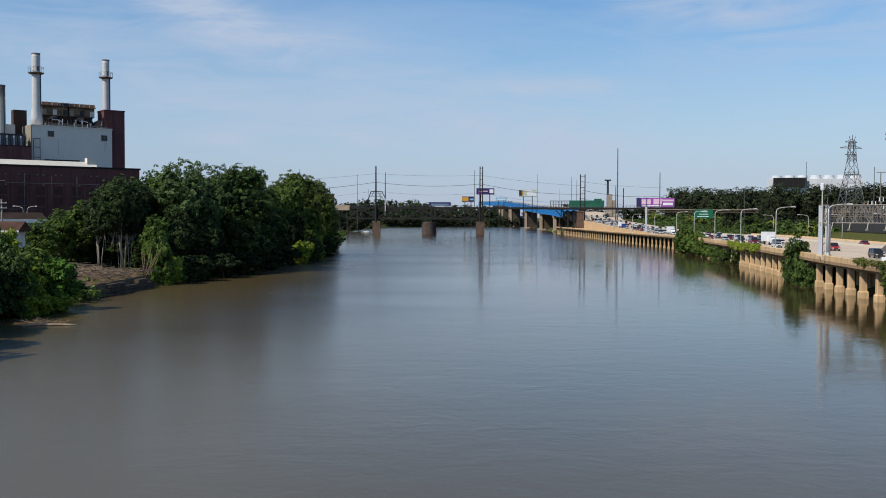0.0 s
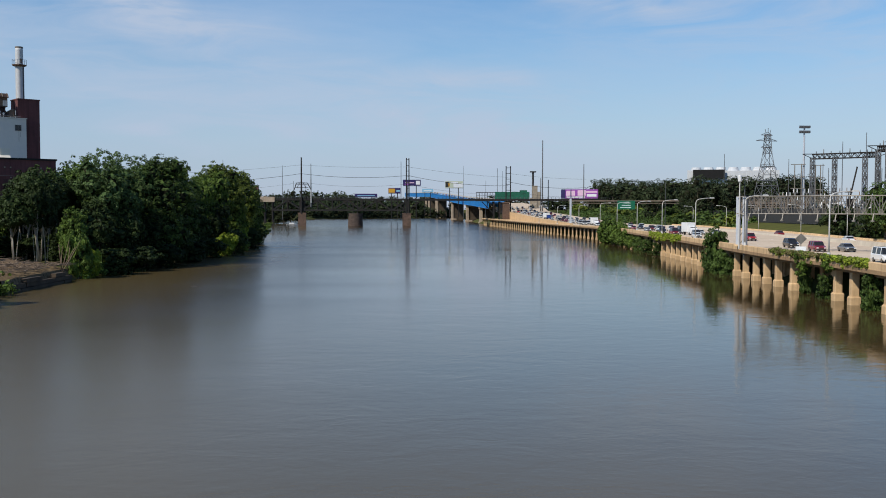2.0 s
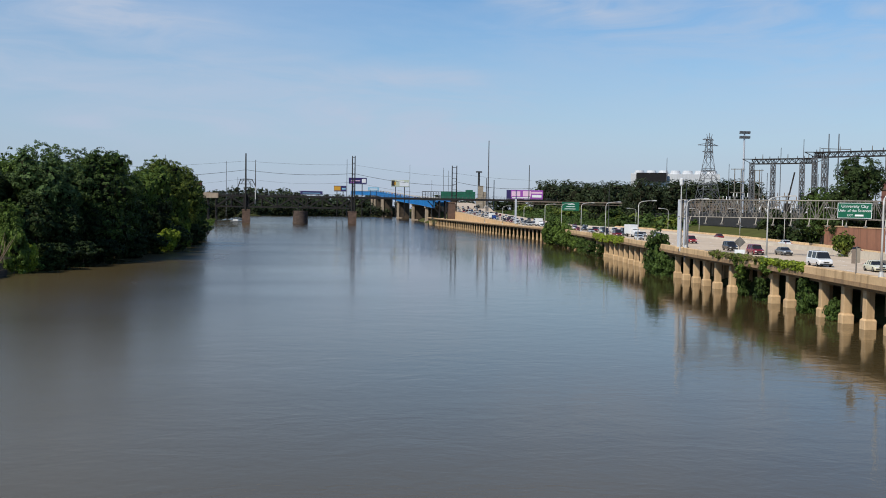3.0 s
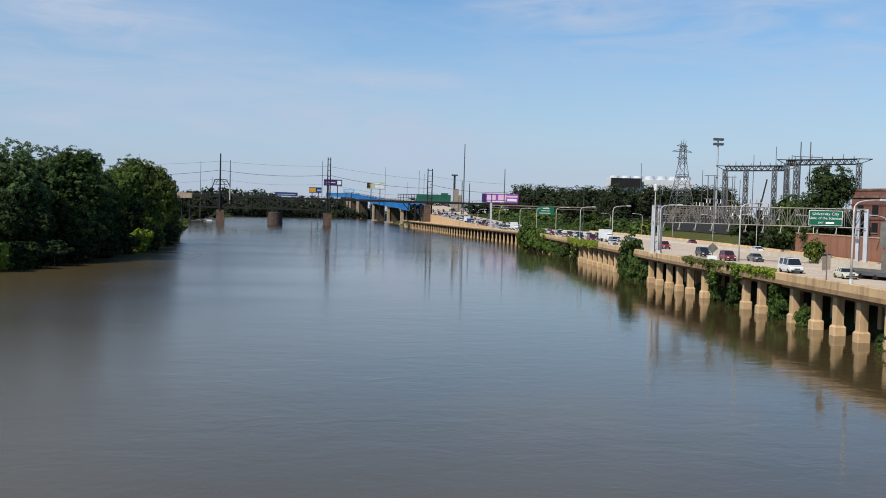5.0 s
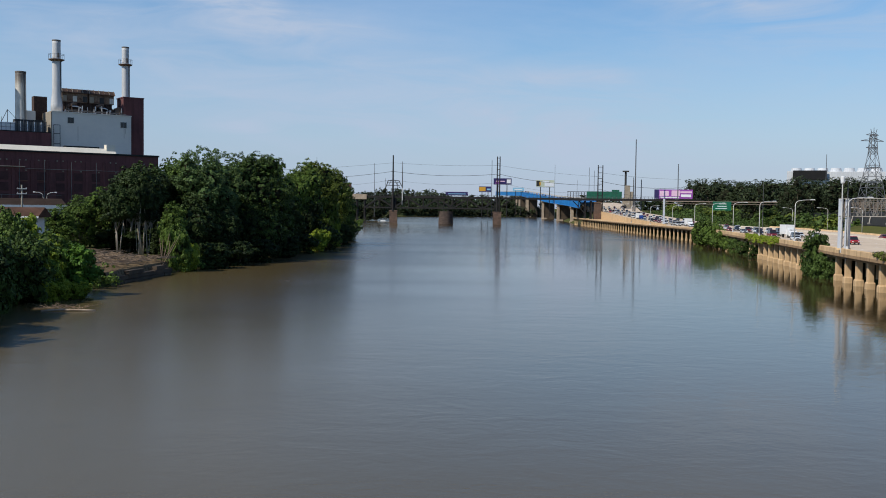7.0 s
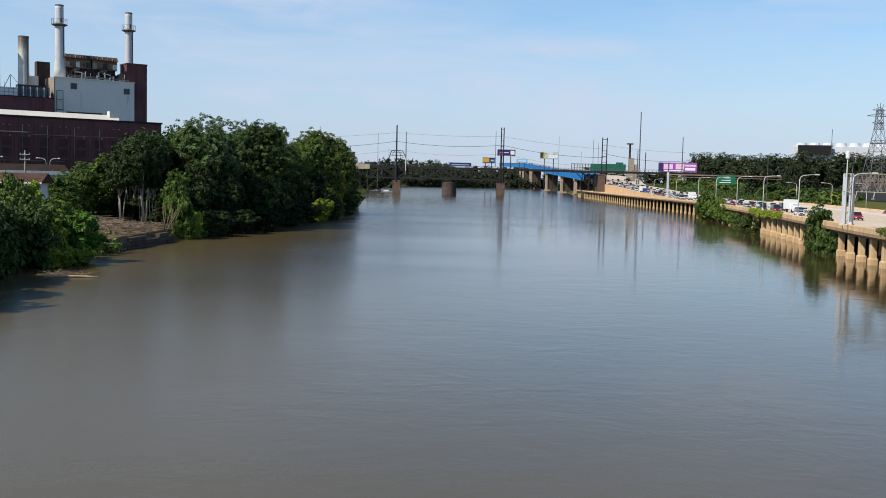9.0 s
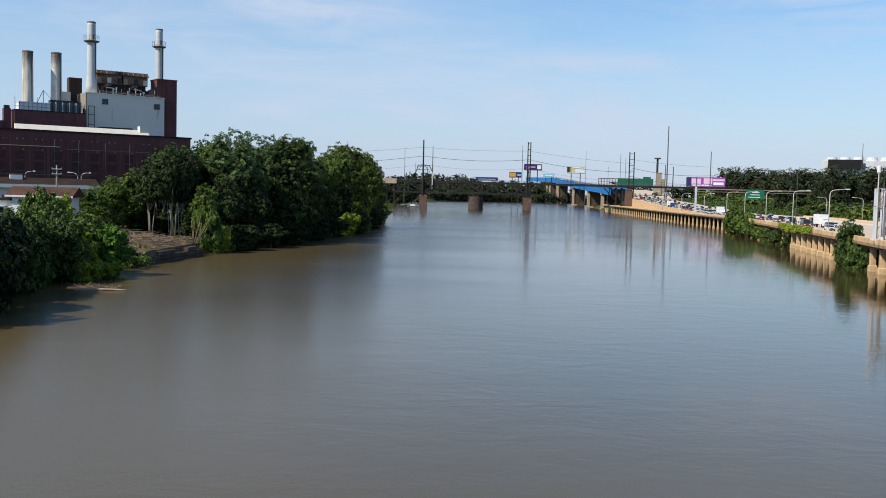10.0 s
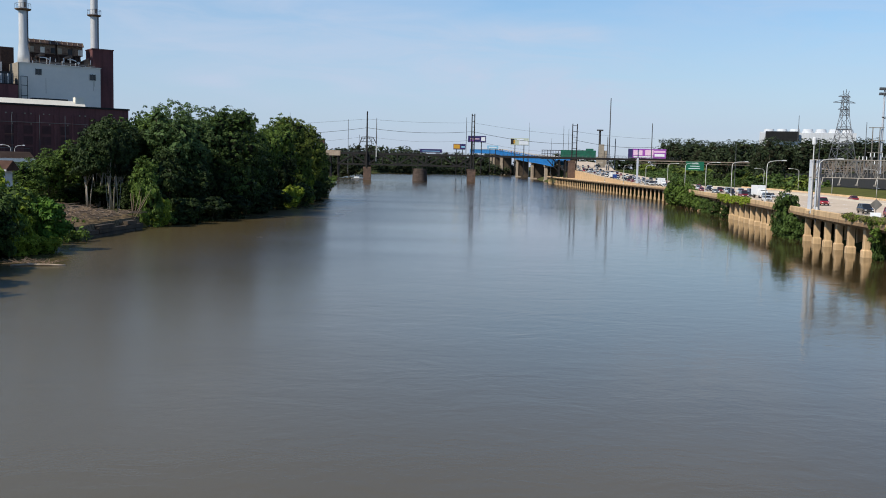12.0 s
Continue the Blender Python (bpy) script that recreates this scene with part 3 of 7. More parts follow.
part("shelf", Shape().strip(deck_line(430.2, 748, 10, lambda y: [(-1.04, 4.75), (16, 4.75), (16, 5.0), (-1.04, 5.0)])), M_CONC, viaduct)
# dark wall added to give the darkness under the deck
part("back_wall", Shape().strip(deck_line(30, 748, 8, lambda y: [(9.0, -0.5), (9.6, -0.5), (9.6, 4.7), (9.0, 4.7)])), M_OLDWALL_SHADE, viaduct)
shaft_mesh = Shape().box(0, 0, 1.1, 1.0, 0.95, 3.39, ch=0.06).mesh("column", M_CONC)
foot_mesh = Shape().box(0, 0, -1.5, 1.4, 1.3, 2.45, ch=0.08).box(0, 0, 0.95, 1.4, 1.3, 0.2, top=0.82, ch=0.08).mesh("footing", M_CONC)
slim_mesh = Shape().box(0, 0, 1.0, 0.5, 0.9, 3.49, ch=0.05).mesh("column", M_CONC)
slim_foot_mesh = Shape().box(0, 0, -1.5, 0.75, 1.2, 2.5, ch=0.06).mesh("footing", M_CONC)
inner_mesh = Shape().box(0, 0, -1.0, 0.9, 0.9, 5.25, ch=0.06).mesh("inner_column", M_CONC)
# bays of uneven width near by, even ones further on
COLUMNS = [47.0, 53.4, 59.8, 66.2, 72.6, 79.0, 85.4, 91.4, 96.9, 102.5, 108.9, 114.4, 119.9, 125.6, 142.5, 149.5, 155.5, 161.7, 168.5]
while COLUMNS[-1] < 735:
    COLUMNS.append(COLUMNS[-1] + (6.4 if COLUMNS[-1] < 360 else 7.6))
for y in COLUMNS:
    turn = math.degrees(math.atan2(river_edge(y - 3) - river_edge(y + 3), 6))
    col = part("column", shaft_mesh if y < 350 else slim_mesh, M_CONC, viaduct, at=pose(river_edge(y), y, 0, 0, 0, turn))
    part("footing", foot_mesh if y < 350 else slim_foot_mesh, M_CONC, col)
    if y < 260:
        part("inner_column", inner_mesh, M_CONC, viaduct, at=pose(river_edge(y) + 5.5, y, 0, 0, 0, turn))
for y in (133.0, 137.2):     # the wide bay rests on columns set further back
    part("inner_column", inner_mesh, M_CONC, viaduct, at=pose(river_edge(y) + 2.6, y, 0))

# far roadway climbing towards the railway bridge
def climb(y):
    return DECK + float(np.interp(y, (430, 560, 700, 760, 850, 1000), (0, 1.8, 4.8, 7.5, 11.5, 14.0)))


def climb_left(y):
    return float(np.interp(y, (430, 560, 720, 800, 900), (0.5, 8, 15, 23, 25)))


climb_road = thing("ramp", "pale concrete roadway climbing under the railway bridge", "road", kind="structure")
part("deck", Shape().strip(deck_line(430, 1000, 10, lambda y: [(climb_left(y), 4.4), (climb_left(y) + 33, 4.4), (climb_left(y) + 33, climb(y)), (climb_left(y), climb(y))])), M_ROAD, climb_road)
part("parapet", Shape().strip(deck_line(430, 745, 10, lambda y: [(climb_left(y) - 0.4, 4.6), (climb_left(y) - 0.02, 4.6), (climb_left(y) - 0.02, climb(y) + 0.7), (climb_left(y) - 0.4, climb(y) + 0.7)])), M_CONC, climb_road)
# barrier on the landward side
y = 30.0
while y < 425:
    part("barrier", Shape().strip(deck_line(y + 0.03, y + 9.97, 5, lambda y: [(road_width(y) - 0.45, DECK), (road_width(y) + 0.15, DECK), (road_width(y) + 0.02, DECK + 0.55), (road_width(y) - 0.22, DECK + 0.55)])), M_CONC, viaduct)
    y += 10.0
# median between the carriageways, lower where the road is wide


def median_profile(y):
    m, top = median_offset(y), DECK + float(np.interp(y, (150, 190, 240), (1.3, 0.8, 0.5)))
    return [(m - 0.35, DECK), (m + 0.35, DECK), (m + 0.12, top), (m - 0.12, top)]


y = 30.0
while y < 425:
    part("median_barrier", Shape().strip(deck_line(y + 0.03, y + 9.97, 5, median_profile)), M_BARRIER, viaduct)
    y += 10.0
# lane lines
dash = Shape()
y = 30.0
while y < 430:
    for k in (0.18, 0.34, 0.5, 0.84):
        x0, x1 = river_edge(y) + 1 + k * (road_width(y) - 2), river_edge(y + 3) + 1 + k * (road_width(y + 3) - 2)
        dash.add([(x0 - 0.08, y, DECK + 0.005), (x0 + 0.08, y, DECK + 0.005), (x1 + 0.08, y + 3, DECK + 0.005), (x1 - 0.08, y + 3, DECK + 0.005)], [(0, 1, 2, 3)])
    y += 12.0
tagged(part("lane_marking", dash, M_SIGNWHITE, viaduct), kind="stuff")

# ---- railway bridge across the river ----
RY, RTOP = 702.0, 20.3
rail = thing("railway_bridge", "dark steel railway truss bridge on stone piers", "railway bridge")
part("deck", Shape().box(60, RY, RTOP - 1.5, 330, 9.0, 1.5), M_DARKSTEEL, rail)
low = 11.6
xs = [-103 + 10.85 * i for i in range(3, 13)]
for yy in (RY - 4, RY + 4):
    part("bottom_chord", Shape().box(-21.2, yy, low - 0.5, 98.4, 0.8, 1.1), M_DARKSTEEL, rail)
    for i, x in enumerate(xs):
        part("vertical", Shape().beam((x, yy, low), (x, yy, RTOP - 1.5), 0.75), M_DARKSTEEL, rail)
        if i:
            a, b = (xs[i - 1], x) if i % 2 else (x, xs[i - 1])
            part("diagonal", Shape().beam((a, yy, low), (b, yy, RTOP - 1.6), 1.0), M_DARKSTEEL, rail)
part("approach_girder", Shape().box(-86.0, RY - 4.75, 17.6, 35.0, 0.4, 3.7), M_PIER, rail, "pale concrete side of the approach span")
for x in (-99, -87, -76, -70.4):
    for dy in (-3.6, 3.6):
        part("leg", Shape().box(x, RY + dy, -0.5, 0.9, 0.9, 19.3), M_DARKSTEEL, rail)
for x in xs[::2]:
    part("cross_frame", Shape().beam((x, RY - 4, low), (x, RY + 4, RTOP - 2.2), 0.4).beam((x, RY + 4, low), (x, RY - 4, RTOP - 2.2), 0.4), M_DARKSTEEL, rail)
for i in range(110):
    part("railing_post", Shape().box(-100 + i * 2.9, RY - 4.4, RTOP, 0.22, 0.2, 1.2) if i == 0 else bpy.data.meshes["railing_post"], M_LATTICE, rail,
         at=None if i == 0 else pose(i * 2.9, 0, 0))
for dz in (1.2, 0.6):
    part("handrail", Shape().beam((-100, RY - 4.4, RTOP + dz), (220, RY - 4.4, RTOP + dz), 0.08), M_LATTICE, rail)


def round_pier(x, r, ztop, mat):
    """A drum of curved stone courses, wider at the foot."""
    pier = part("pier", Shape().tube([(x, RY, -3), (x, RY, ztop - 0.4)], [r * 0.98, r * 0.9], 28), mat, rail)
    part("capstone", Shape().tube([(x, RY, ztop - 0.4), (x, RY, ztop + 0.4)], r * 1.02, 28), mat, pier)
    rows = int(ztop / 1.1)
    for k in range(rows):
        n = 9
        ro = r * (1.03 - 0.07 * k / rows)
        for i in range(n):
            a0, a1 = (math.pi * (1 + (i + (0.5 if k % 2 else 0) + e) / n) for e in (0.03, 0.95))
            s = Shape().strip([[(x + q * math.cos(a), RY + q * math.sin(a), z) for q, z in ((ro, k * 1.1 + 0.03), (ro - 0.5, k * 1.1 + 0.03), (ro - 0.5, k * 1.1 + 1.06), (ro, k * 1.1 + 1.06))] for a in (a0, (a0 + a1) / 2, a1)])
            part("stone", s, mat, pier)


def stone_pier(x, wx, wy, ztop, mat):
    pier = part("pier", Shape().box(x, RY, -3, wx * 0.9, wy * 0.9, ztop + 2.6), mat, rail)
    part("capstone", Shape().box(x, RY, ztop - 0.4, wx * 1.06, wy * 1.04, 0.8), mat, pier)
    rows = int(ztop / 1.1)
    for r in range(rows):
        n = max(2, round(wx / 2.2))
        off = 0.5 if r % 2 else 0.0
        for k in range(n + (1 if off else 0)):
            x0, x1 = max(0, (k - off) / n), min(1, (k + 1 - off) / n)
            part("stone", Shape().box(x - wx / 2 + wx * (x0 + x1) / 2, RY - wy / 2 + 0.4, r * 1.1 + 0.03, wx * (x1 - x0) - 0.07, 0.9, 1.04), mat, pier)


stone_pier(-49, 5.6, 10, 9.4, M_STONE)
round_pier(-10.3, 5.4, 8.9, M_STONE2)
stone_pier(27.3, 6.3, 10, 9.2, M_STONE)
stone_pier(101, 5.2, 10, 17.4, M_STONE)
for x, top in ((-49, 9.4), (-10.3, 8.9), (27.3, 9.2)):
    # trestle legs over each pier, with knee braces
    for dx in (-1.6, 1.6):
        for dy in (-3.6, 3.6):
            part("leg", Shape().beam((x + dx, RY + dy, top), (x + dx, RY + dy, RTOP - 2), 0.8), M_DARKSTEEL, rail)
    for sgn in (-1, 1):
        part("knee_brace", Shape().beam((x + sgn * 1.8, RY - 4.2, top + 3.5), (x + sgn * 9.5, RY - 4.2, RTOP - 2.2), 0.7), M_DARKSTEEL, rail)
for x in (92, 96.5):
    for dy in (-3, 3):
        part("leg", Shape().beam((x, RY + dy, 0), (x, RY + dy, RTOP - 2), 0.9), M_DARKSTEEL, rail)
    part("knee_brace", Shape().beam((x, RY - 3, 9), (x - 9, RY - 3, RTOP - 2.2), 0.6), M_DARKSTEEL, rail)


cabin = thing("signal_cabin", "dark flat-roofed signal cabin at the end of the railway bridge", "cabin", -83.6, RY, RTOP)
part("wall", Shape().box(0, 0, 0, 5.8, 5, 8.8), M_BRICK_BROWN, cabin)
part("roof", Shape().box(0, 0, 8.8, 6.4, 5.6, 0.6), M_DARKSTEEL, cabin)
part("window", Shape().box(0.6, -2.52, 5.2, 2.6, 0.1, 1.8), M_GLASSDARK, cabin)


def pole(name, x, y, z0, z1, r, label, mat=M_DARKSTEEL, group="tall poles"):
    return single(name, Shape().tube([(x, y, z0), (x, y, z1)], [r, r * 0.6], 8), mat, label, "pole", group)


def portal(x, y, z0, z1, gap):
    """A pair of dark poles with rungs between, carrying wires."""
    p = thing("catenary_mast", "pair of dark steel wire masts with cross rungs", "mast", x, y, 0, group="railway masts")
    for sx in (-gap / 2, gap / 2):
        part("pole", Shape().tube([(sx, 0, z0), (sx, 0, z1)], [0.5, 0.35], 8), M_DARKSTEEL, p)
    h = z0 + 2
    while h < z1:
        part("rung", Shape().beam((-gap / 2, 0, h), (gap / 2, 0, h), 0.35), M_DARKSTEEL, p)
        h += 4.2
    return p


m1 = thing("catenary_mast", "tall dark pole with a curved frame at its foot", "mast", -49.3, RY - 4.8, 0, group="railway masts")
part("pole", Shape().tube([(0, 0, 9), (0, 0, 50.0)], [0.75, 0.45], 8), M_DARKSTEEL, m1)
part("bow", Shape().beam((-5.6, 0, 25.4), (-3.6, 0, 31.4), 0.55).beam((-3.6, 0, 31.4), (4.4, 0, 31.4), 0.5), M_DARKSTEEL, m1)
part("bow", Shape().beam((4.4, 0, 31.4), (7.0, 0, 26.4), 0.55), M_DARKSTEEL, m1)
part("brace", Shape().beam((-4.6, 0, 28), (5, 0, 28), 0.4).beam((-3.6, 0, 30.2), (4.4, 0, 30.2), 0.3).beam((3.2, 0, 28), (1.2, 0, 31.6), 0.3).beam((-3.2, 0, 28), (-1.2, 0, 31.6), 0.3).beam((3.2, 0, 20), (3.2, 0, 30), 0.3).beam((-5.6, 0, 20), (-5.6, 0, 33), 0.2), M_DARKSTEEL, m1)
part("foot_box", Shape().box(6.9, -0.4, 17.0, 0.6, 0.6, 9.2), M_LAMP, m1)
part("pale_pole", Shape().tube([(6.9, 0, 14), (6.9, 0, 45.5)], [0.55, 0.2], 8), M_LATTICE, m1)
portal(28.0, RY - 4.8, 9, 50.0, 1.9)
portal(104.0, RY + 6, 8, 45.0, 3.4)

# ---- trees ----
def foliage(rng, n, clumps, leaf, outward=None):
    """Leaf cards over round clumps, thickest on their upper and outer side: corners and faces."""
    c = np.array(clumps)
    wgt = c[:, 3] ** 2
    pick = rng.choice(len(c), n, p=wgt / wgt.sum())
    d = rng.normal(size=(n, 3)); d /= np.linalg.norm(d, axis=1)[:, None]
    if outward is not None:
        d += np.array(outward)[pick] * 0.75 + np.array([0, 0, 0.25])
        d /= np.linalg.norm(d, axis=1)[:, None]
    r = np.abs(rng.normal(0.84, 0.14, n))
    pos = c[pick, :3] + d * (c[pick, 3] * r)[:, None] * np.array([1, 1, 0.85])
    nrm = d * 1.0 + rng.normal(size=(n, 3)) * 0.38 + np.array([0, 0, 0.3])
    nrm /= np.linalg.norm(nrm, axis=1)[:, None]
    a = np.cross(nrm, rng.normal(size=(n, 3))); a /= np.linalg.norm(a, axis=1)[:, None]
    b = np.cross(nrm, a)
    size = (leaf * rng.uniform(0.6, 1.35, n))[:, None]
    v = np.stack([pos - a * size, pos - b * size * 0.6, pos + a * size, pos + b * size * 0.6], 1).reshape(-1, 3)
    return v, np.arange(n * 4).reshape(-1, 4)


def leaf_mesh(name, v, f, mat):
    me = bpy.data.meshes.new(name)
    me.vertices.add(len(v)); me.vertices.foreach_set("co", v.ravel())
    me.loops.add(len(f) * 4); me.loops.foreach_set("vertex_index", f.ravel())
    me.polygons.add(len(f)); me.polygons.foreach_set("loop_start", np.arange(0, len(f) * 4, 4))
    me.materials.append(mat)
    me.update(); me.validate()
    return me


def crown_lobes(rng, h, r, base, count):
    """The large boughs of an uneven crown from height base to h: centre, breadth and half height of each."""
    span = h - base
    lobes = [(0.0, 0.0, base + span * 0.5, r * 0.66, span * 0.46)]
    for k in range(count):
        a = k * 2.4 + rng.uniform(0, 0.7)
        zz = rng.uniform(0.1, 0.84) if base > 0 else rng.uniform(0.06, 0.82)
        q = rng.uniform(0.45, 0.72) * r * (0.72 if zz > 0.65 else 1.0 if zz > 0.4 else 0.8)
        lobes.append((q * math.cos(a), q * math.sin(a), base + span * zz, r * rng.uniform(0.27, 0.42), span * rng.uniform(0.11, 0.19)))
    top = max(l[2] + l[4] for l in lobes)
    bot = min(l[2] - l[4] for l in lobes)
    k = span / (top - bot)
    return [(l[0], l[1], base + (l[2] - bot) * k, l[3], l[4] * k) for l in lobes]


def crown_clumps(rng, lobes, n, size):
    """Small sprays of leaves over the outside of the boughs, and the way each one faces."""
    wgt = np.array([l[3] * (l[3] + l[4]) for l in lobes]); wgt /= wgt.sum()
    lob = np.array(lobes)
    out, ways = [], []
    while len(out) < n:
        i = rng.choice(len(lobes), p=wgt)
        lx, ly, lz, lr, lh = lobes[i]
        d = rng.normal(size=3); d /= np.linalg.norm(d)
        k = rng.uniform(0.84, 1.02)
        p = np.array((lx + d[0] * lr * k, ly + d[1] * lr * k, lz + d[2] * lh * k))
        inside = ((p[0] - lob[:, 0]) ** 2 + (p[1] - lob[:, 1]) ** 2) / lob[:, 3] ** 2 + ((p[2] - lob[:, 2]) / lob[:, 4]) ** 2
        if inside.min() > 0.62:
            out.append((*p, size * rng.uniform(0.65, 1.35)))
            ways.append(d)
    return out, ways


def inner_leaves(rng, lobes, n, size):
    """Larger shaded leaves that fill the inside of every bough."""
    lob = np.array(lobes)
    wgt = lob[:, 3] * (lob[:, 3] + lob[:, 4])
    pick = lob[rng.choice(len(lob), n, p=wgt / wgt.sum())]
    d = rng.normal(size=(n, 3)); d /= np.linalg.norm(d, axis=1)[:, None]
    pos = pick[:, :3] + d * pick[:, [3, 3, 4]] * rng.uniform(0.52, 0.78, n)[:, None]
    nrm = d + rng.normal(size=(n, 3)) * 0.3; nrm /= np.linalg.norm(nrm, axis=1)[:, None]
    a = np.cross(nrm, rng.normal(size=(n, 3))); a /= np.linalg.norm(a, axis=1)[:, None]
    b = np.cross(nrm, a)
    k = (size * rng.uniform(0.7, 1.3, n))[:, None]
    return np.stack([pos - a * k, pos - b * k * 0.75, pos + a * k, pos + b * k * 0.75], 1).reshape(-1, 3)


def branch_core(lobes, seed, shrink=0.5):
    """Near-black hulls added inside every bough to block light and darken the gaps."""
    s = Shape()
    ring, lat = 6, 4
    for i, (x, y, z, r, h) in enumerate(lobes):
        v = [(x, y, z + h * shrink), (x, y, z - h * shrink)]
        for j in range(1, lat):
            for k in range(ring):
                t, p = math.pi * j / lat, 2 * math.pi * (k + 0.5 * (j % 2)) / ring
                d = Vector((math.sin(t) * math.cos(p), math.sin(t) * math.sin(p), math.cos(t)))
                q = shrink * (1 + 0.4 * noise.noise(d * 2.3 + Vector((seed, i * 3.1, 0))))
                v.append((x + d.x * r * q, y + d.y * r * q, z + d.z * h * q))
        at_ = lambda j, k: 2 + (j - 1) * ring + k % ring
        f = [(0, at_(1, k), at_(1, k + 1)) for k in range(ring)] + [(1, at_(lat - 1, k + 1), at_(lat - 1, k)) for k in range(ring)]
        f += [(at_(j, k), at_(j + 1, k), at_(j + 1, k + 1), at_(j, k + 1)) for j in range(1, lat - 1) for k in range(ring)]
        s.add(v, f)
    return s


def make_tree(seed, h, r, base, n_leaf, leaf, mat, label, x, y, z, clumps=70, trunk_r=0.35, group="riverside trees", name="tree", bark=None, boughs=12, spray=None):
    rng = np.random.default_rng(seed)
    t = thing(name, label, name, x, y, z, group=group)
    lobes = crown_lobes(rng, h, r, base, boughs)
    cl, ways = crown_clumps(rng, lobes, clumps, spray or r * 0.13)
    s = Shape()
    top = base + (h - base) * 0.7
    bend = rng.normal(0, 0.5, 2)
    s.tube([(0, 0, -0.6), (bend[0] * 0.4, bend[1] * 0.4, base * 0.6), (bend[0], bend[1], base + 1), (bend[0] * 1.5, bend[1] * 1.5, top)],
           [trunk_r * 1.25, trunk_r, trunk_r * 0.75, trunk_r * 0.2], 8)
    if bark:      # several stems from one root
        for k in range(3):
            a = k * 2.1 + seed
            s.tube([(0.3 * math.cos(a), 0.3 * math.sin(a), -0.6), (0.8 * math.cos(a), 0.8 * math.sin(a), base * 0.55), (1.5 * math.cos(a), 1.5 * math.sin(a), base + 2.5)], [trunk_r * 0.75, trunk_r * 0.6, trunk_r * 0.3], 6)
    for cx, cy, cz, lr, lh in lobes[1:]:
        z0 = base * 0.7 + rng.uniform(0, 1) * max(0.3, min(cz, top) - base)
        f_ = min(1, z0 / max(top, 0.1))
        s.tube([(bend[0] * f_, bend[1] * f_, z0), (cx * 0.5, cy * 0.5, (z0 + cz) / 2 + 0.4), (cx, cy, cz)], [trunk_r * 0.4, trunk_r * 0.25, 0.04], 5)
    part("trunk", s, bark or M_BARK, t, smooth=True)
    v, f = foliage(rng, n_leaf, cl, leaf, ways)
    part("branch_core", branch_core(lobes, seed), M_CORE_SHADE, t, "near-black core added to block light inside the crown")
    v2 = inner_leaves(rng, lobes, n_leaf // 5, leaf * 2.3)
    v = np.concatenate([v, v2])
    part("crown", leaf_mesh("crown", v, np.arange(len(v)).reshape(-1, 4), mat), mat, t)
    return t


# prototypes stand at their own places on the left bank
TREE_H = {}


def proto(*args, **kw):
    t = make_tree(*args, **kw)
    TREE_H[t] = args[1]
    return t


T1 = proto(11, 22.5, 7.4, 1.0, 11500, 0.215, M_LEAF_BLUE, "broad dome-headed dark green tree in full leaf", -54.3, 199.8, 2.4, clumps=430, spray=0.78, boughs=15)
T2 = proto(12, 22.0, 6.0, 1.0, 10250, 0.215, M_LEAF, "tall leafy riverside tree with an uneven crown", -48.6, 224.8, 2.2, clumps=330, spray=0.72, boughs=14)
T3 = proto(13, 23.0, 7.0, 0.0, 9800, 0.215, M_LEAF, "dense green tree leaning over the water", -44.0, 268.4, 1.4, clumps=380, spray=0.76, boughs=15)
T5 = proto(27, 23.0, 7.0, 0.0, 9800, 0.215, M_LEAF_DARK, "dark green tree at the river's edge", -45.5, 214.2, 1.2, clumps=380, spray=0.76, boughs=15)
T7 = proto(29, 13.0, 4.4, 0.0, 4600, 0.2, M_LEAF_DEEP_SHADE, "low deep green tree under the grove's edge", -53.6, 190.5, 1.2, clumps=210, trunk_r=0.2, spray=0.6, boughs=13)
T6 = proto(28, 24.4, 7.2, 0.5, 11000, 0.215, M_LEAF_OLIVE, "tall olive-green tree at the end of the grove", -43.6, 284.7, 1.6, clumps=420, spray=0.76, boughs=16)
T4 = proto(14, 17.6, 5.2, 8.6, 5600, 0.22, M_LEAF_DEEP_SHADE, "slender tree with bare pale lower stems", -62.5, 185.8, 2.6, clumps=190, trunk_r=0.17, bark=M_BARK_PALE, spray=0.7)
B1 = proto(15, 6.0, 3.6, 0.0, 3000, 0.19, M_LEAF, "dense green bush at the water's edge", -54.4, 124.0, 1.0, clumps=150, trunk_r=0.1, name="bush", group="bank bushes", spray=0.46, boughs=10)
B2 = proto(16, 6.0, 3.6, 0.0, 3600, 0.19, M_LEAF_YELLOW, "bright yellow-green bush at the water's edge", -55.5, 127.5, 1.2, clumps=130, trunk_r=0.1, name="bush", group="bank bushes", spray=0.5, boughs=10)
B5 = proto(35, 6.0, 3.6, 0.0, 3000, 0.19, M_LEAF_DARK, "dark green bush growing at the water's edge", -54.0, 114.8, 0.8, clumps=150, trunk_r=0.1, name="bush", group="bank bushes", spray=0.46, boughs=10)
B6 = proto(25, 6.0, 3.6, 0.0, 3400, 0.175, M_LEAF_DEEP_SHADE, "deep green bush in the shade of the bank trees", -50.0, 84.3, 0.6, clumps=170, trunk_r=0.1, name="bush", group="bank bushes", spray=0.42, boughs=11)
B3 = proto(17, 6.0, 3.8, 0.0, 800, 0.34, M_LEAF_DARK, "green shrub on the slope beyond the road", 158.0, 418.0, 6.0, clumps=60, trunk_r=0.1, name="bush", group="slope shrubs", spray=0.6, boughs=7)
B4 = proto(18, 6.0, 3.8, 0.0, 800, 0.34, M_LEAF_OLIVE, "olive-green shrub on the slope beyond the road", 150.0, 431.0, 6.0, clumps=60, trunk_r=0.1, name="bush", group="slope shrubs", spray=0.6, boughs=7)
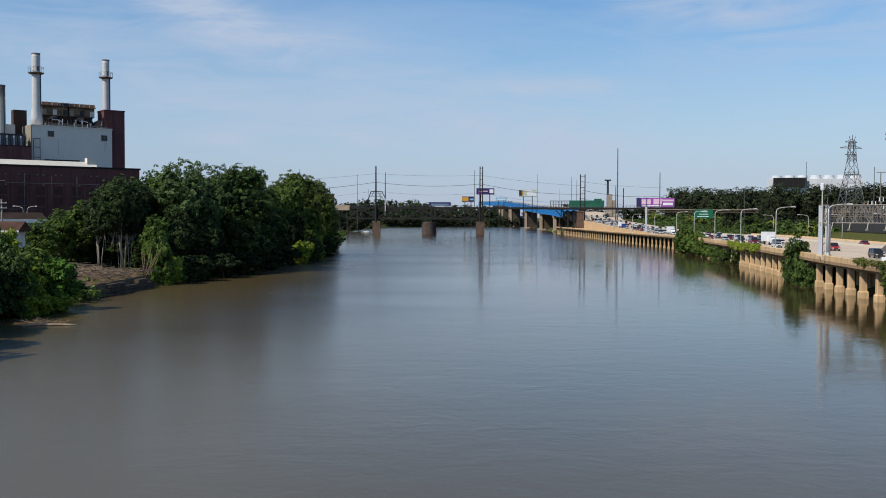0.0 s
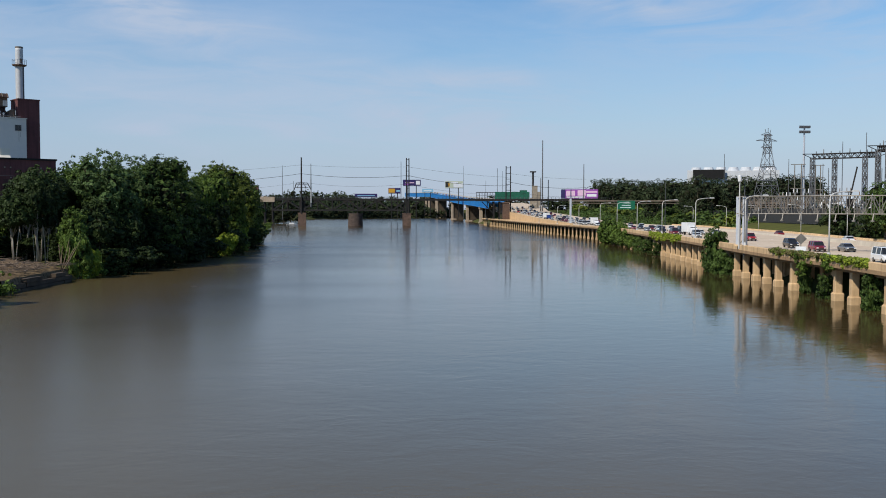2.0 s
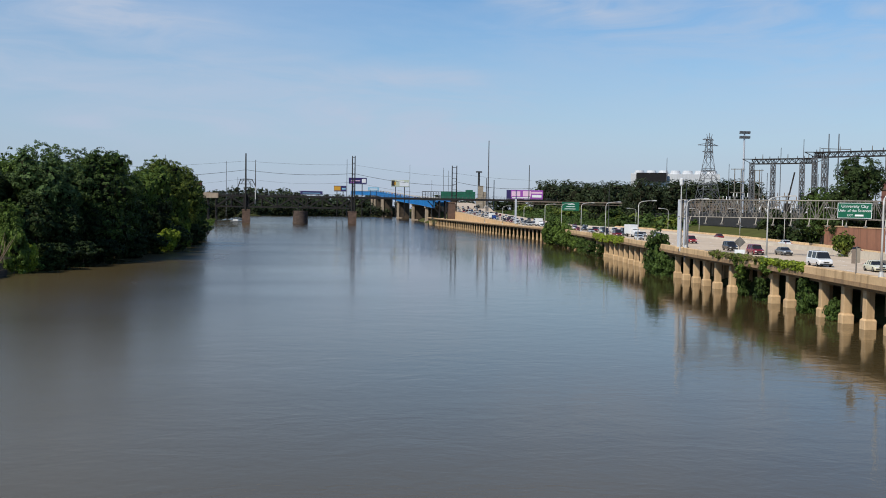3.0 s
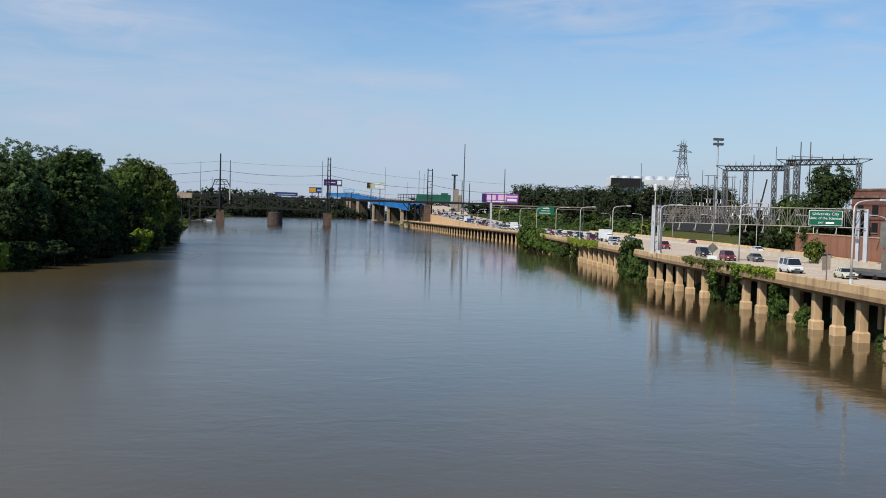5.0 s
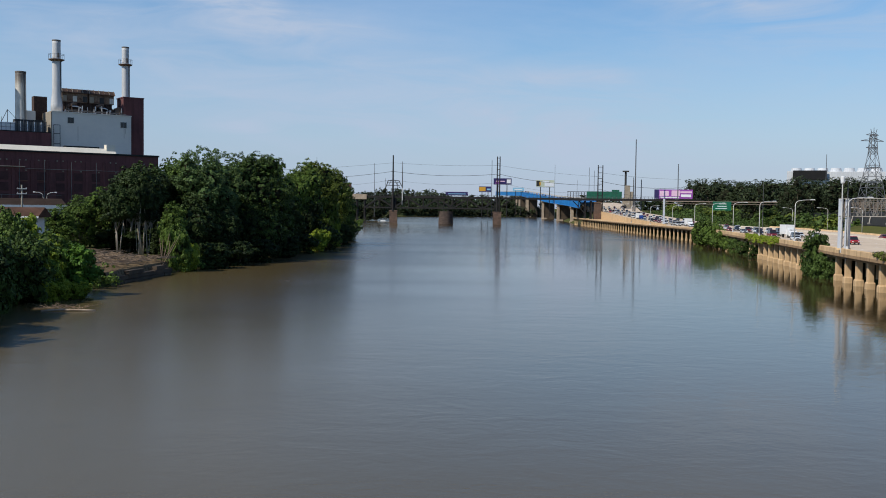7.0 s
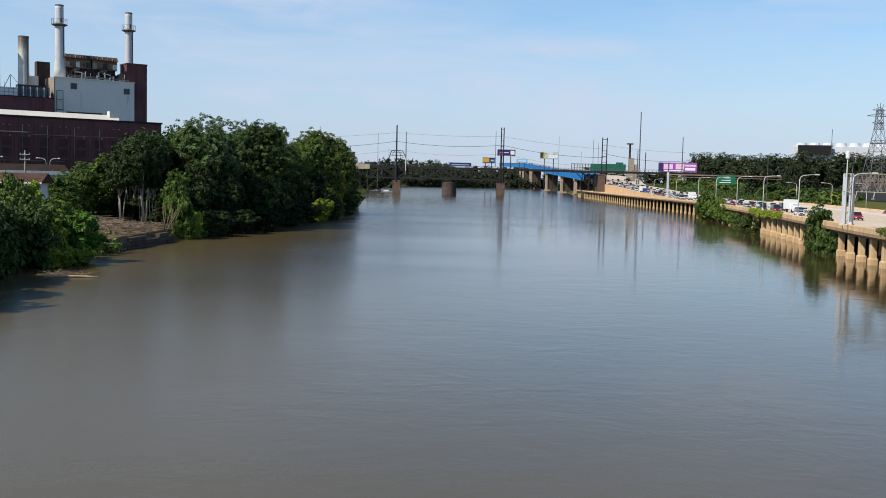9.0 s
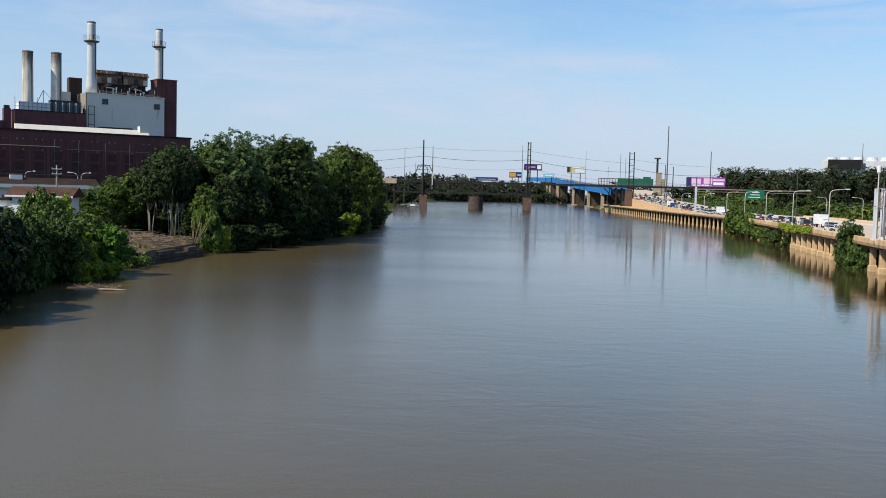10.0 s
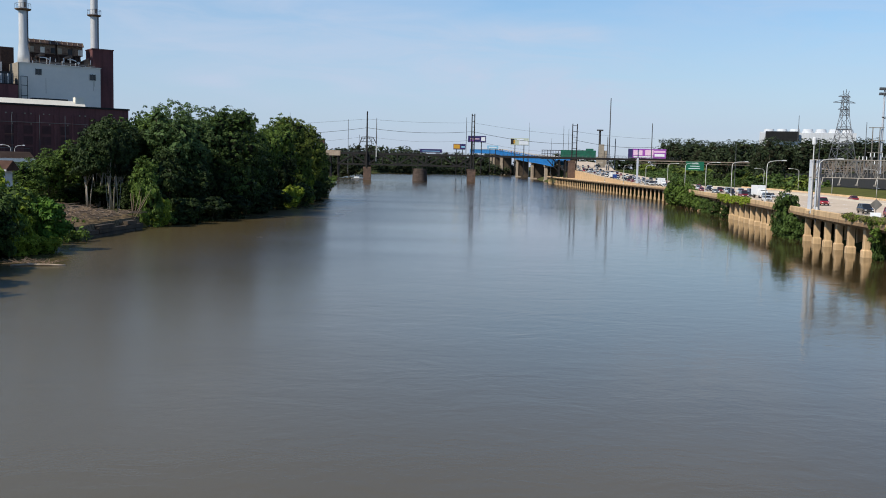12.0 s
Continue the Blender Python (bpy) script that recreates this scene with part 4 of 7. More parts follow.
TB = proto(19, 22.0, 7.0, 1.0, 3100, 0.42, M_LEAF_DARK, "leafy green tree standing behind the waterside trees", -68.6, 230.0, 2.6, clumps=260, spray=0.95, boughs=14)
rng = np.random.default_rng(5)


def plant_to(proto_, x, y, z, top, wide):
    """A copy that stands at z and reaches up to top; wide: its crown against the prototype's."""
    return copy_thing(proto_, pose(x, y, z, 0, 0, rng.uniform(0, 360)) @ Matrix.Diagonal((wide, wide, (top - z) / TREE_H[proto_], 1)))


def left_row(places):
    for proto_, x, y, top, wide in places:
        d = left_bank(y) - x
        plant_to(proto_, x, y, max(0.0, ground_height(-1, d, y)) - 0.3, top, wide)


# the big grove: place, treetop height, width
left_row([(T2, -59.7, 205.5, 22.4, 1.0), (T1, -53.2, 210.4, 24.8, 1.0), (T1, -53.9, 229.8, 25.4, 0.95), (T2, -49.0, 241.1, 24.8, 1.05), (T2, -45.6, 245.8, 20.0, 0.8), (T5, -44.3, 227.7, 20.0, 0.8)])
left_row([(T6, -44.6, 292.0, 24.0, 0.9), (T3, -45.0, 258.1, 22.0, 0.75), (T6, -41.5, 309.2, 25.0, 0.85), (T3, -42.6, 342.4, 22.5, 0.85), (TB, -47.8, 392.1, 17.5, 0.75), (TB, -54.8, 446.6, 16.0, 0.8), (TB, -65.5, 525.9, 16.0, 0.9), (TB, -74.5, 615.5, 16.5, 0.9)])
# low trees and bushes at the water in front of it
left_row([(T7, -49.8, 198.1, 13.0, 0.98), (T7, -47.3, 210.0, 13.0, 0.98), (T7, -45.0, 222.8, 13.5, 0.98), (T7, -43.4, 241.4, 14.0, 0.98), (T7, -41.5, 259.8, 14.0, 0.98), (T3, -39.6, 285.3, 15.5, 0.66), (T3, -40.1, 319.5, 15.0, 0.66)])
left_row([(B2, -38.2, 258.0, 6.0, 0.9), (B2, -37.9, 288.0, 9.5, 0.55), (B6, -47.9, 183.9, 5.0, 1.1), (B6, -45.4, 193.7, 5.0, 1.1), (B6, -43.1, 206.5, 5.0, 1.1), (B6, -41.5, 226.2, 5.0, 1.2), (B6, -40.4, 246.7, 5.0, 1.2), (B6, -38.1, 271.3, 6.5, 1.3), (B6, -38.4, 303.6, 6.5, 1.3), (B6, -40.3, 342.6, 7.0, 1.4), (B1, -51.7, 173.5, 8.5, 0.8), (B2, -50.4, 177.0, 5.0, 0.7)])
# stand behind the bare landing, with its pale stems showing
left_row([(T4, -67.4, 191.5, 18.8, 1.0), (T4, -64.0, 196.9, 19.0, 1.0), (T4, -63.0, 202.4, 18.6, 0.9), (T4, -65.4, 180.5, 16.0, 0.75), (T4, -61.9, 181.8, 16.5, 0.5), (T4, -60.6, 183.2, 16.5, 0.5), (T7, -64.9, 212.3, 18.5, 1.2), (T7, -62.0, 204.0, 17.0, 1.2), (T3, -73.1, 191.5, 15.6, 0.62), (T7, -72.1, 214.2, 16.5, 1.1), (T3, -74.2, 183.6, 13.8, 0.6), (T3, -74.2, 174.9, 12.0, 0.55), (T2, -54.1, 178.0, 12.8, 0.45)])
# thicket along the near bank
make_tree(45, 6.6, 2.5, 0.0, 2000, 0.25, M_LEAF_BRIGHT, "bright green broad-leaved bush at the water's edge", -50.7, 125.4, 0.1, clumps=110, trunk_r=0.1, name="bush", group="bank bushes", spray=0.6, boughs=10)
left_row([(B2, -50.6, 119.8, 2.6, 0.5), (B2, -49.4, 122.0, 2.2, 0.5), (B2, -51.9, 118.2, 3.0, 0.5), (B2, -52.6, 120.4, 6.4, 0.7), (B5, -53.8, 117.5, 8.0, 0.9), (B5, -55.9, 121.4, 8.4, 0.9), (B5, -54.6, 110.3, 8.2, 0.9), (B5, -53.0, 103.2, 8.0, 1.0), (B6, -51.0, 95.1, 8.6, 1.1), (B6, -48.2, 87.2, 9.0, 1.2), (B6, -47.0, 79.3, 9.5, 1.2), (B5, -54.8, 109.3, 8.4, 1.0), (B6, -52.6, 98.9, 8.8, 1.2), (B1, -65.2, 134.6, 11.4, 0.9), (B2, -64.0, 138.0, 10.6, 0.7), (B1, -63.0, 131.0, 9.8, 0.8), (B1, -60.1, 137.5, 8.0, 1.0), (B2, -61.6, 141.0, 7.6, 0.8), (B5, -66.0, 127.0, 8.4, 1.1), (B1, -62.4, 124.0, 8.8, 0.9), (B5, -60.0, 116.5, 8.4, 1.0)])

# unseen trees beyond the view's left edge, added to shade the near bank
left_row([(TB, -60, 66, 24.0, 0.75), (TB, -62, 74, 24.5, 0.75), (TB, -64, 82, 24.0, 0.75), (TB, -67, 90, 24.5, 0.75), (TB, -70, 98, 22.0, 0.75), (TB, -73, 104, 21.0, 0.75), (TB, -72, 88, 25.0, 0.8), (TB, -69, 78, 25.0, 0.8)])
# second rank inland, added to shade the first
left_row([(TB, -70.4, 210.5, 21.5, 0.95), (TB, -68.6, 221.6, 22.5, 0.95), (TB, -65.1, 226.9, 24.0, 0.95), (TB, -62.8, 237.8, 24.5, 0.95), (TB, -59.8, 251.0, 24.5, 0.95), (TB, -56.6, 266.1, 24.5, 0.95), (TB, -53.3, 285.1, 21.0, 0.8), (TB, -51.7, 305.7, 24.0, 0.95), (TB, -50.5, 326.1, 23.5, 0.95), (TB, -49.0, 348.6, 22.5, 0.95)])
# shade-coloured bushes fill the dark gap behind the pale stems
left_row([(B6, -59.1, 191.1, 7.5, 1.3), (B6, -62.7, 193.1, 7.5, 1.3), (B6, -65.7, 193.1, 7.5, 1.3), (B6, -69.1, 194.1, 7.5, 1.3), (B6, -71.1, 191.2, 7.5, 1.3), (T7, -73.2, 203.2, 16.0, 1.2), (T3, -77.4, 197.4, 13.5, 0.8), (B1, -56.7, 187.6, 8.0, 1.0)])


def undergrowth(y0, y1, reach, height, n, mat, label, seed):
    """Leaves hanging over the waterline in one unbroken fringe."""
    r2 = np.random.default_rng(seed)
    cl = []
    for i in range(n):
        y = r2.uniform(y0, y1)
        cl.append((left_bank(y) + r2.uniform(-2.0, reach), y, abs(r2.normal(0, height)) + 0.15, r2.uniform(0.35, 0.8)))
    v, f = foliage(r2, n * 29, cl, 0.24)
    return tagged(new("undergrowth", leaf_mesh("undergrowth", v, f, mat)), label, "undergrowth", "", "stuff")


undergrowth(172, 420, 2.2, 1.2, 900, M_LEAF, "dark leafy undergrowth hanging over the river's edge", 31)
undergrowth(60, 141, 1.4, 1.3, 420, M_LEAF, "leafy weeds at the near river edge", 32)
undergrowth(420, 700, 3.0, 1.5, 300, M_LEAF, "dark undergrowth along the far river edge", 33)

# woods in the distance
FW = proto(21, 20.0, 8.5, 0.0, 2100, 0.29, M_LEAF_FAR, "dark green tree of the distant woods", 152.0, 497.3, 6, clumps=190, trunk_r=0.4, group="distant woods", spray=0.95, boughs=14)
FW2 = proto(22, 20.0, 9.5, 0.0, 2100, 0.29, M_LEAF_FAR, "rounded green tree of the distant woods", 172.6, 501.1, 6, clumps=190, trunk_r=0.4, group="distant woods", spray=0.95, boughs=14)


FX = proto(23, 20.0, 9.0, 0.0, 560, 0.62, M_LEAF_FAR, "hazy green tree far down the river", -69.6, 1328.2, 0, clumps=80, trunk_r=0.4, group="distant woods", spray=1.4, boughs=10)


def woods(az0, az1, d0, d1, n, h0, h1, z, wide=1.0):
    for i in range(n):
        a = radians(az0 + (az1 - az0) * (i + rng.uniform(0, 1)) / n)
        d = rng.uniform(d0, d1)
        plant_to(FX if d > 1000 else (FW, FW2)[i % 2], d * math.sin(a), d * math.cos(a), z, z + rng.uniform(h0, h1), wide * rng.uniform(0.85, 1.2))


woods(-6.5, 3.4, 1330, 1420, 40, 20, 30, 0, 1.5)
woods(-7.5, -1.0, 1500, 1600, 18, 32, 42, 4, 1.8)
woods(-6.5, -4.6, 790, 860, 8, 14, 19, 1)
woods(14.7, 19.3, 640, 720, 19, 24.5, 27, 7, 1.5)
woods(19.0, 25.8, 470, 545, 28, 21.8, 23.8, 6, 1.2)
woods(25.2, 34.0, 400, 440, 16, 10, 12.5, 6, 1.0)
woods(13.3, 15.2, 800, 850, 5, 30, 34, 6, 1.4)
for i in range(44):     # far bank where the river bends away
    y = 1195 + i * 5.2
    plant_to(FX, left_bank(y) - rng.uniform(0, 6), y + rng.uniform(0, 6), -1.5, rng.uniform(9, 17), rng.uniform(0.8, 1.1))
woods(-6.0, 14.0, 1800, 2100, 32, 24, 36, 8, 2.0)
for i in range(110):      # low growth on the slope beyond the road
    y = 352 + i * 3.2
    x = river_edge(y) + road_width(y) + (rng.uniform(13, 54) if y > 430 else rng.uniform(2, 14))
    plant_to((B3, B4)[i % 2], x, y, ground_height(1, x - river_edge(y), y) - 0.5, ground_height(1, x - river_edge(y), y) + rng.uniform(2.5, 6.5), rng.uniform(0.9, 1.6))
cl = []
for i in range(1100):
    y = rng.uniform(346, 700)
    x = river_edge(y) + (climb_left(y) + 34 + rng.uniform(0, 45) if y > 430 else road_width(y) + rng.uniform(1, 11))
    cl.append((x, y, ground_height(1, x - river_edge(y), y) + rng.uniform(0, 1.3), rng.uniform(0.8, 1.9)))
v, f = foliage(rng, 24000, cl, 0.5)
tagged(new("scrub", leaf_mesh("scrub", v, f, M_LEAF_DARK)), "dense green scrub on the slope beyond the road", "scrub", "", "stuff")
make_tree(41, 20.4, 6.6, 2.5, 8000, 0.23, M_LEAF_DEEP_SHADE, "dark round-headed tree beside the substation", 116.9, 192.3, 5, clumps=300)
make_tree(42, 13.6, 5.8, 1.0, 5000, 0.22, M_LEAF_DARK, "dark green tree standing below the substation", 115.8, 205.6, 5, clumps=200)
make_tree(43, 8.5, 5.4, 0.0, 3000, 0.26, M_LEAF_DEEP_SHADE, "low dark tree below the substation", 125.5, 244.7, 5, clumps=160)
make_tree(44, 7.5, 6.0, 0.0, 3000, 0.26, M_LEAF_DEEP_SHADE, "low dark tree below the substation", 126.3, 229.5, 5, clumps=160)
make_tree(45, 9.5, 5.0, 0.0, 2600, 0.26, M_LEAF_DEEP_SHADE, "low dark tree under the round-headed one", 118.5, 193.5, 5, clumps=150)
plant_to(B4, 91.6, 154.9, 5, 9.7, 0.55)

# ---- the power station ----
station = thing("power_station", "old dark red brick power station with pale upper block", "power station", -92.0, 288.0, 0, 36.87)
# its own axes: x along the riverside front, y to the land side
hall = part("wall", Shape().box(-62, 22, 0, 124, 44, 26.5), M_BRICK, station, "dark red brick turbine hall")
part("coping", Shape().box(-62, 22, 26.5, 124.6, 44.6, 0.5), M_DARKSTEEL, station)
part("roof_band", Shape().strip([[(x, 1.2, 27.0), (x, 3.2, 27.0), (x, 3.2, 28.5), (x, 2.4, 28.5)] for x in (-49.4, -12.2)]), M_CREAM, station, "cream sloping roof edge")
part("roof_hut", Shape().box(-13.6, 3.0, 27.0, 2.6, 2.4, 2.7), M_CREAM, station, "small cream roof hut")
part("vent_ridge", Shape().box(-20.5, 8, 27, 10, 2, 2.2), M_BLACK, station)
part("upper_block", Shape().box(-38.4, 15, 27, 19.6, 10, 5.8), M_BRICK, station)
part("upper_coping", Shape().box(-38.4, 15, 32.8, 19.8, 10.2, 0.25), M_DARKSTEEL, station)
block = part("cladding_block", Shape().box(-15.5, 22, 27, 23.6, 16, 12.5), M_CLAD, station, "pale grey clad block with dark windows")
part("end_wall", Shape().box(-27.45, 22, 27, 0.3, 16.1, 12.7), M_TAN, block, "tan rendered end wall")
part("cap", Shape().box(-15.5, 22, 39.5, 24.0, 16.4, 0.25), M_CLAD, block)
for x, w, h in ((-19.8, 0.16, 4.6), (-5.9, 0.14, 3.0), (-5.5, 0.12, 1.6)):
    part("rust_stain", Shape().box(x, 13.985, 35.6 - h, w, 0.04, h), M_STAIN, block)
for x, z in ((-21.9, 36.4), (-6.1, 35.9)):
    win = part("window", Shape().box(x, 13.95, z, 1.6, 0.12, 1.7), M_GLASSDARK, block)
    for dx in (-0.85, 0, 0.85):
        part("frame", Shape().box(x + dx, 13.9, z - 0.1, 0.1, 0.14, 1.9), M_LATTICE, win)
for yy, z in ((16.5, 32.5), (20.0, 34.2), (25.0, 33.4)):
    part("opening", Shape().box(-27.66, yy, z, 0.12, 1.6, 2.6), M_BLACK, block)
part("tower", Shape().box(-1.9, 20.4, 27, 6.4, 6.6, 18.6), M_BRICK, station, "dark red brick tower")
part("tower_cap", Shape().box(-1.9, 20.4, 45.6, 6.7, 6.9, 0.35), M_BRICK, station)
part("dark_house", Shape().box(-28.2, 25.5, 27, 3.8, 3, 17.8), M_SOOT_DARK, station, "dark rusted sheet house")
part("grey_house", Shape().box(-31.8, 23.6, 27, 3.4, 3, 13.1), M_CLAD, station)
part("corner_turret", Shape().box(-49.9, 12, 27, 1.9, 2.4, 6.2), M_BRICK, station)
part("turret_cap", Shape().box(-49.9, 12, 33.2, 1.4, 1.6, 0.9), M_BLACK, station)
part("low_roof", Shape().box(-58, 14, 27, 14, 8, 2.6), M_BRICK, station)


def stack(x, y, z0, z1, r0, r1, mat, label, gallery):
    h = z1 - z0
    s = part("chimney", Shape().tube([(x, y, z0), (x, y, z0 + h * 0.12), (x, y, z0 + h * 0.3), (x, y, z1 - 1.0), (x, y, z1)], [r0, r0 * 0.86 + r1 * 0.14, r1 * 1.08, r1, r1], 24), mat, station, label, smooth=True)
    part("rim", Shape().tube([(x, y, z1 - 0.3), (x, y, z1 + 0.12)], r1 * 1.05, 24), M_SOOT, s)
    if gallery:
        g = z1 - gallery
        part("gallery", Shape().tube([(x, y, g - 0.55), (x, y, g - 0.2), (x, y, g)], [r1 * 1.25, r1 * 1.9, r1 * 1.95], 18), M_RUST, s, "rusted gallery ring")
        for k in range(12):
            a = k * math.pi / 6
            part("gallery_post", Shape().beam((x + r1 * 1.88 * math.cos(a), y + r1 * 1.88 * math.sin(a), g), (x + r1 * 1.88 * math.cos(a), y + r1 * 1.88 * math.sin(a), g + 1.5), 0.06), M_LATTICE, s)
        part("gallery_rail", Shape().tube([(x + r1 * 1.88 * math.cos(k * math.pi / 8), y + r1 * 1.88 * math.sin(k * math.pi / 8), g + 1.5) for k in range(17)], 0.05, 4), M_LATTICE, s)
        part("ladder", Shape().box(x + r1 * 0.85, y - r1 * 0.8, z0, 0.3, 0.2, g - z0), M_LATTICE, s)
        part("rust_stain", Shape().box(x + r1 * 0.2, y - r1 * 0.99, g + 0.5, 0.5, 0.1, 1.4), M_RUST, s)
    else:
        for k in range(11):
            part("band", Shape().tube([(x, y, z0 + 3 + k * 1.7), (x, y, z0 + 3.22 + k * 1.7)], r1 * 1.03 if k > 2 else r1 * 1.08, 24), M_STACK_OLD, s)
        part("ladder", Shape().box(x + r1 * 0.6, y - r1 * 0.86, z0, 0.28, 0.2, h - 1), M_LATTICE, s)


stack(-24.9, 18.2, 39.5, 61.4, 1.75, 1.2, M_STACK, "slender pale metal chimney with gallery", 5.7)
stack(-1.7, 26, 27, 62.8, 1.5, 1.12, M_STACK, "slender pale metal chimney with gallery", 5.5)
stack(-42.4, 22, 27, 51.2, 1.55, 1.5, M_STACK_OLD, "stout stained concrete chimney", 0)
stack(-34.3, 22, 27, 51.5, 1.55, 1.5, M_STACK_OLD, "stout stained concrete chimney", 0)
# rusty conveyor house over the pale block
for x0, x1 in ((-22.9, -15.3), (-14.8, -7.2)):
    w_ = x1 - x0
    h_ = part("rusty_house", Shape().box((x0 + x1) / 2, 22, 43.4, w_, 4, 3.2), M_RUST, station, "rusted sheet metal housing")
    part("roof", Shape().strip([[(x, 19.3, 46.2), (x, 24.2, 46.2), (x, 24.2, 47.5), (x, 20.6, 47.5)] for x in (x0 - 0.25, x1 + 0.25)]), M_SOOT_DARK, h_)
    for k in range(5):
        part("panel", Shape().box(x0 + (k + 0.5) * w_ / 5, 19.92, 43.6 + 0.2 * (k % 2), w_ / 5 - 0.3, 0.12, 1.7 + 0.35 * (k % 2)), (M_TAN, M_RUST, M_STACK_OLD if x0 < -20 else M_BLACK, M_RUST, M_BLACK if x0 < -20 else M_STACK_OLD)[k], h_)
    for k in range(6):
        part("roof_rib", Shape().beam((x0 + k * w_ / 5, 19.25, 46.3), (x0 + k * w_ / 5, 20.6, 47.6), 0.16), M_RUST if k % 2 else M_TAN, h_)
    for k in range(6):
        part("leg", Shape().beam((x0 + (k + 0.3) * w_ / 6, 20.2, 39.7), (x0 + (k + 0.3) * w_ / 6, 20.2, 43.5), 0.24), M_SOOT_DARK, h_)
        part("brace", Shape().beam((x0 + k * w_ / 6, 20.3, 43.4), (x0 + (k + 1) * w_ / 6, 20.3, 41.2), 0.2), M_SOOT_DARK, h_)
    part("hopper", Shape().prism([(x0 + 0.4, 43.4), (x0 + w_ * 0.2, 42.3), (x1 - w_ * 0.15, 42.0), (x1 - 0.3, 43.4)], 20.6, 23.6), M_SOOT_DARK, h_)
    part("duct", Shape().tube(arc([(x0 + 1.2, 19.4, 39.8), (x0 + 1.4, 19.3, 42.0), (x0 + 2.8, 19.4, 42.8), (x0 + 4.2, 19.8, 43.0)], 4), 0.45, 8), M_RUST, h_)
    part("pale_pipe", Shape().tube(arc([(x1 - 2.0, 18.2, 39.8), (x1 - 2.0, 18.2, 41.4), (x1 - 3.4, 18.2, 42.0), (x1 - 5.0, 18.6, 42.0)], 4), 0.16, 6), M_WHITE, h_)
r5 = np.random.default_rng(21)
for k in range(30):
    x, yy = -22.9 + k * 0.6 + r5.uniform(-0.2, 0.2), r5.uniform(14.6, 19)
    part("post", Shape().beam((x, yy, 39.7), (x + r5.uniform(-0.3, 0.3), yy, r5.uniform(40.6, 42.6)), r5.uniform(0.12, 0.26)), (M_WHITE, M_DARKSTEEL, M_LAMP, M_RUST)[k % 4], station)
part("roof_plant", Shape().box(-18.5, 19, 39.7, 3.0, 2.0, 1.5), M_SOOT_DARK, station)
part("roof_plant", Shape().box(-10.8, 18.5, 39.7, 4.2, 2.0, 1.2), M_SOOT_DARK, station)
part("pipe_run", Shape().tube([(-22, 16.5, 40.6), (-6, 16.5, 40.6)], 0.2, 6), M_BLACK, station)
part("pipe_run", Shape().tube([(-23, 15, 40.2), (-5, 15, 40.2)], 0.1, 6), M_LATTICE, station)
# dark box added to fill the see-through space under the housings
part("plant_base", Shape().box(-14.8, 22.4, 39.7, 14.4, 3.2, 3.6), M_SOOT_DARK, station)
part("dark_duct", Shape().prism([(-7, 39.7), (-4.6, 39.7), (-4.6, 42.4), (-5.4, 43.0), (-7, 42.0)], 20, 23), M_RUST, station)
# plant on the upper brick block
part("tank_house", Shape().box(-42.4, 14, 33.0, 8.6, 4, 2.5), M_WHITE, station, "white roof plant housing")
part("cooler", Shape().box(-33.6, 14.5, 33.0, 8.6, 4.5, 2.9), M_LATTICE, station)
part("cooler_head", Shape().box(-33.6, 15.5, 35.9, 8.0, 2.5, 0.8), M_BLACK, station)
for k in range(9):
    part("cooler_fin", Shape().box(-37.4 + k * 0.95, 12.15, 33.0, 0.25, 0.2, 3.0), M_WHITE if k % 2 else M_BLACK, station)
for k in range(17):
    part("rail_post", Shape().box(-48 + k * 1.2, 10.2, 33.0, 0.1, 0.1, 2.4 if k % 5 else 3.8), M_LATTICE, station)
part("roof_rail", Shape().beam((-48.1, 10.2, 35.0), (-28.8, 10.2, 35.0), 0.09), M_LATTICE, station)
part("roof_rail", Shape().beam((-48.1, 10.2, 34.0), (-28.8, 10.2, 34.0), 0.09), M_LATTICE, station)
part("jib", Shape().beam((-41.2, 15, 35.5), (-39.4, 15, 39.4), 0.14).beam((-39.4, 15, 39.4), (-36, 15, 35.6), 0.1).beam((-39.4, 15, 35.5), (-39.4, 15, 39.4), 0.14), M_DARKSTEEL, station)
part("side_stair", Shape().beam((-27.0, 13.2, 27), (-27.0, 13.2, 35.6), 0.14).beam((-25.2, 13.2, 27), (-25.2, 13.2, 35.6), 0.14).beam((-27.0, 13.2, 35.6), (-25.2, 13.2, 35.6), 0.14).beam((-27.0, 13.2, 33), (-25.2, 13.2, 33), 0.14).beam((-27.0, 13.2, 30), (-25.2, 13.2, 30), 0.14), M_DARKSTEEL, station)
# riverside front: piers of brick, grimy windows with pale sills, small vents, pipes
pil = Shape().box(0, -0.15, 0, 0.9, 0.3, 24.2).mesh("pilaster", M_BRICK)
bay = Shape().box(0, -0.04, 0, 2.4, 0.1, 2.3).mesh("window", M_PANE_OLD)
sill = Shape().box(0, -0.15, -0.22, 2.4, 0.3, 0.2).mesh("sill", M_BRICK_BROWN)
vent = Shape().box(0, -0.1, 0, 0.34, 0.2, 0.34).mesh("vent", M_TAN)
for k in range(25):
    x = -121 + k * 5.0
    part("pilaster", pil, M_BRICK, hall, at=pose(x, 0, 0))
    if x > -6:
        continue
    for z in (6.2, 9.4, 12.6, 15.6, 18.6):
        wn = part("window", bay, M_PANE_OLD, hall, at=pose(x + 2.5, 0, z))
        if x < -33 and z > 12 and k % 5:
            part("sill", sill, M_BRICK_BROWN, wn)
    for dx in (1.7, 3.3):
        if x < -30 or k % 2:
            part("vent", vent, M_TAN, hall, at=pose(x + dx, 0, 24.1))
        if (k * 3 + int(dx)) % 3 == 0:
            part("vent", vent, M_TAN, hall, at=pose(x + dx, 0, 21.2))
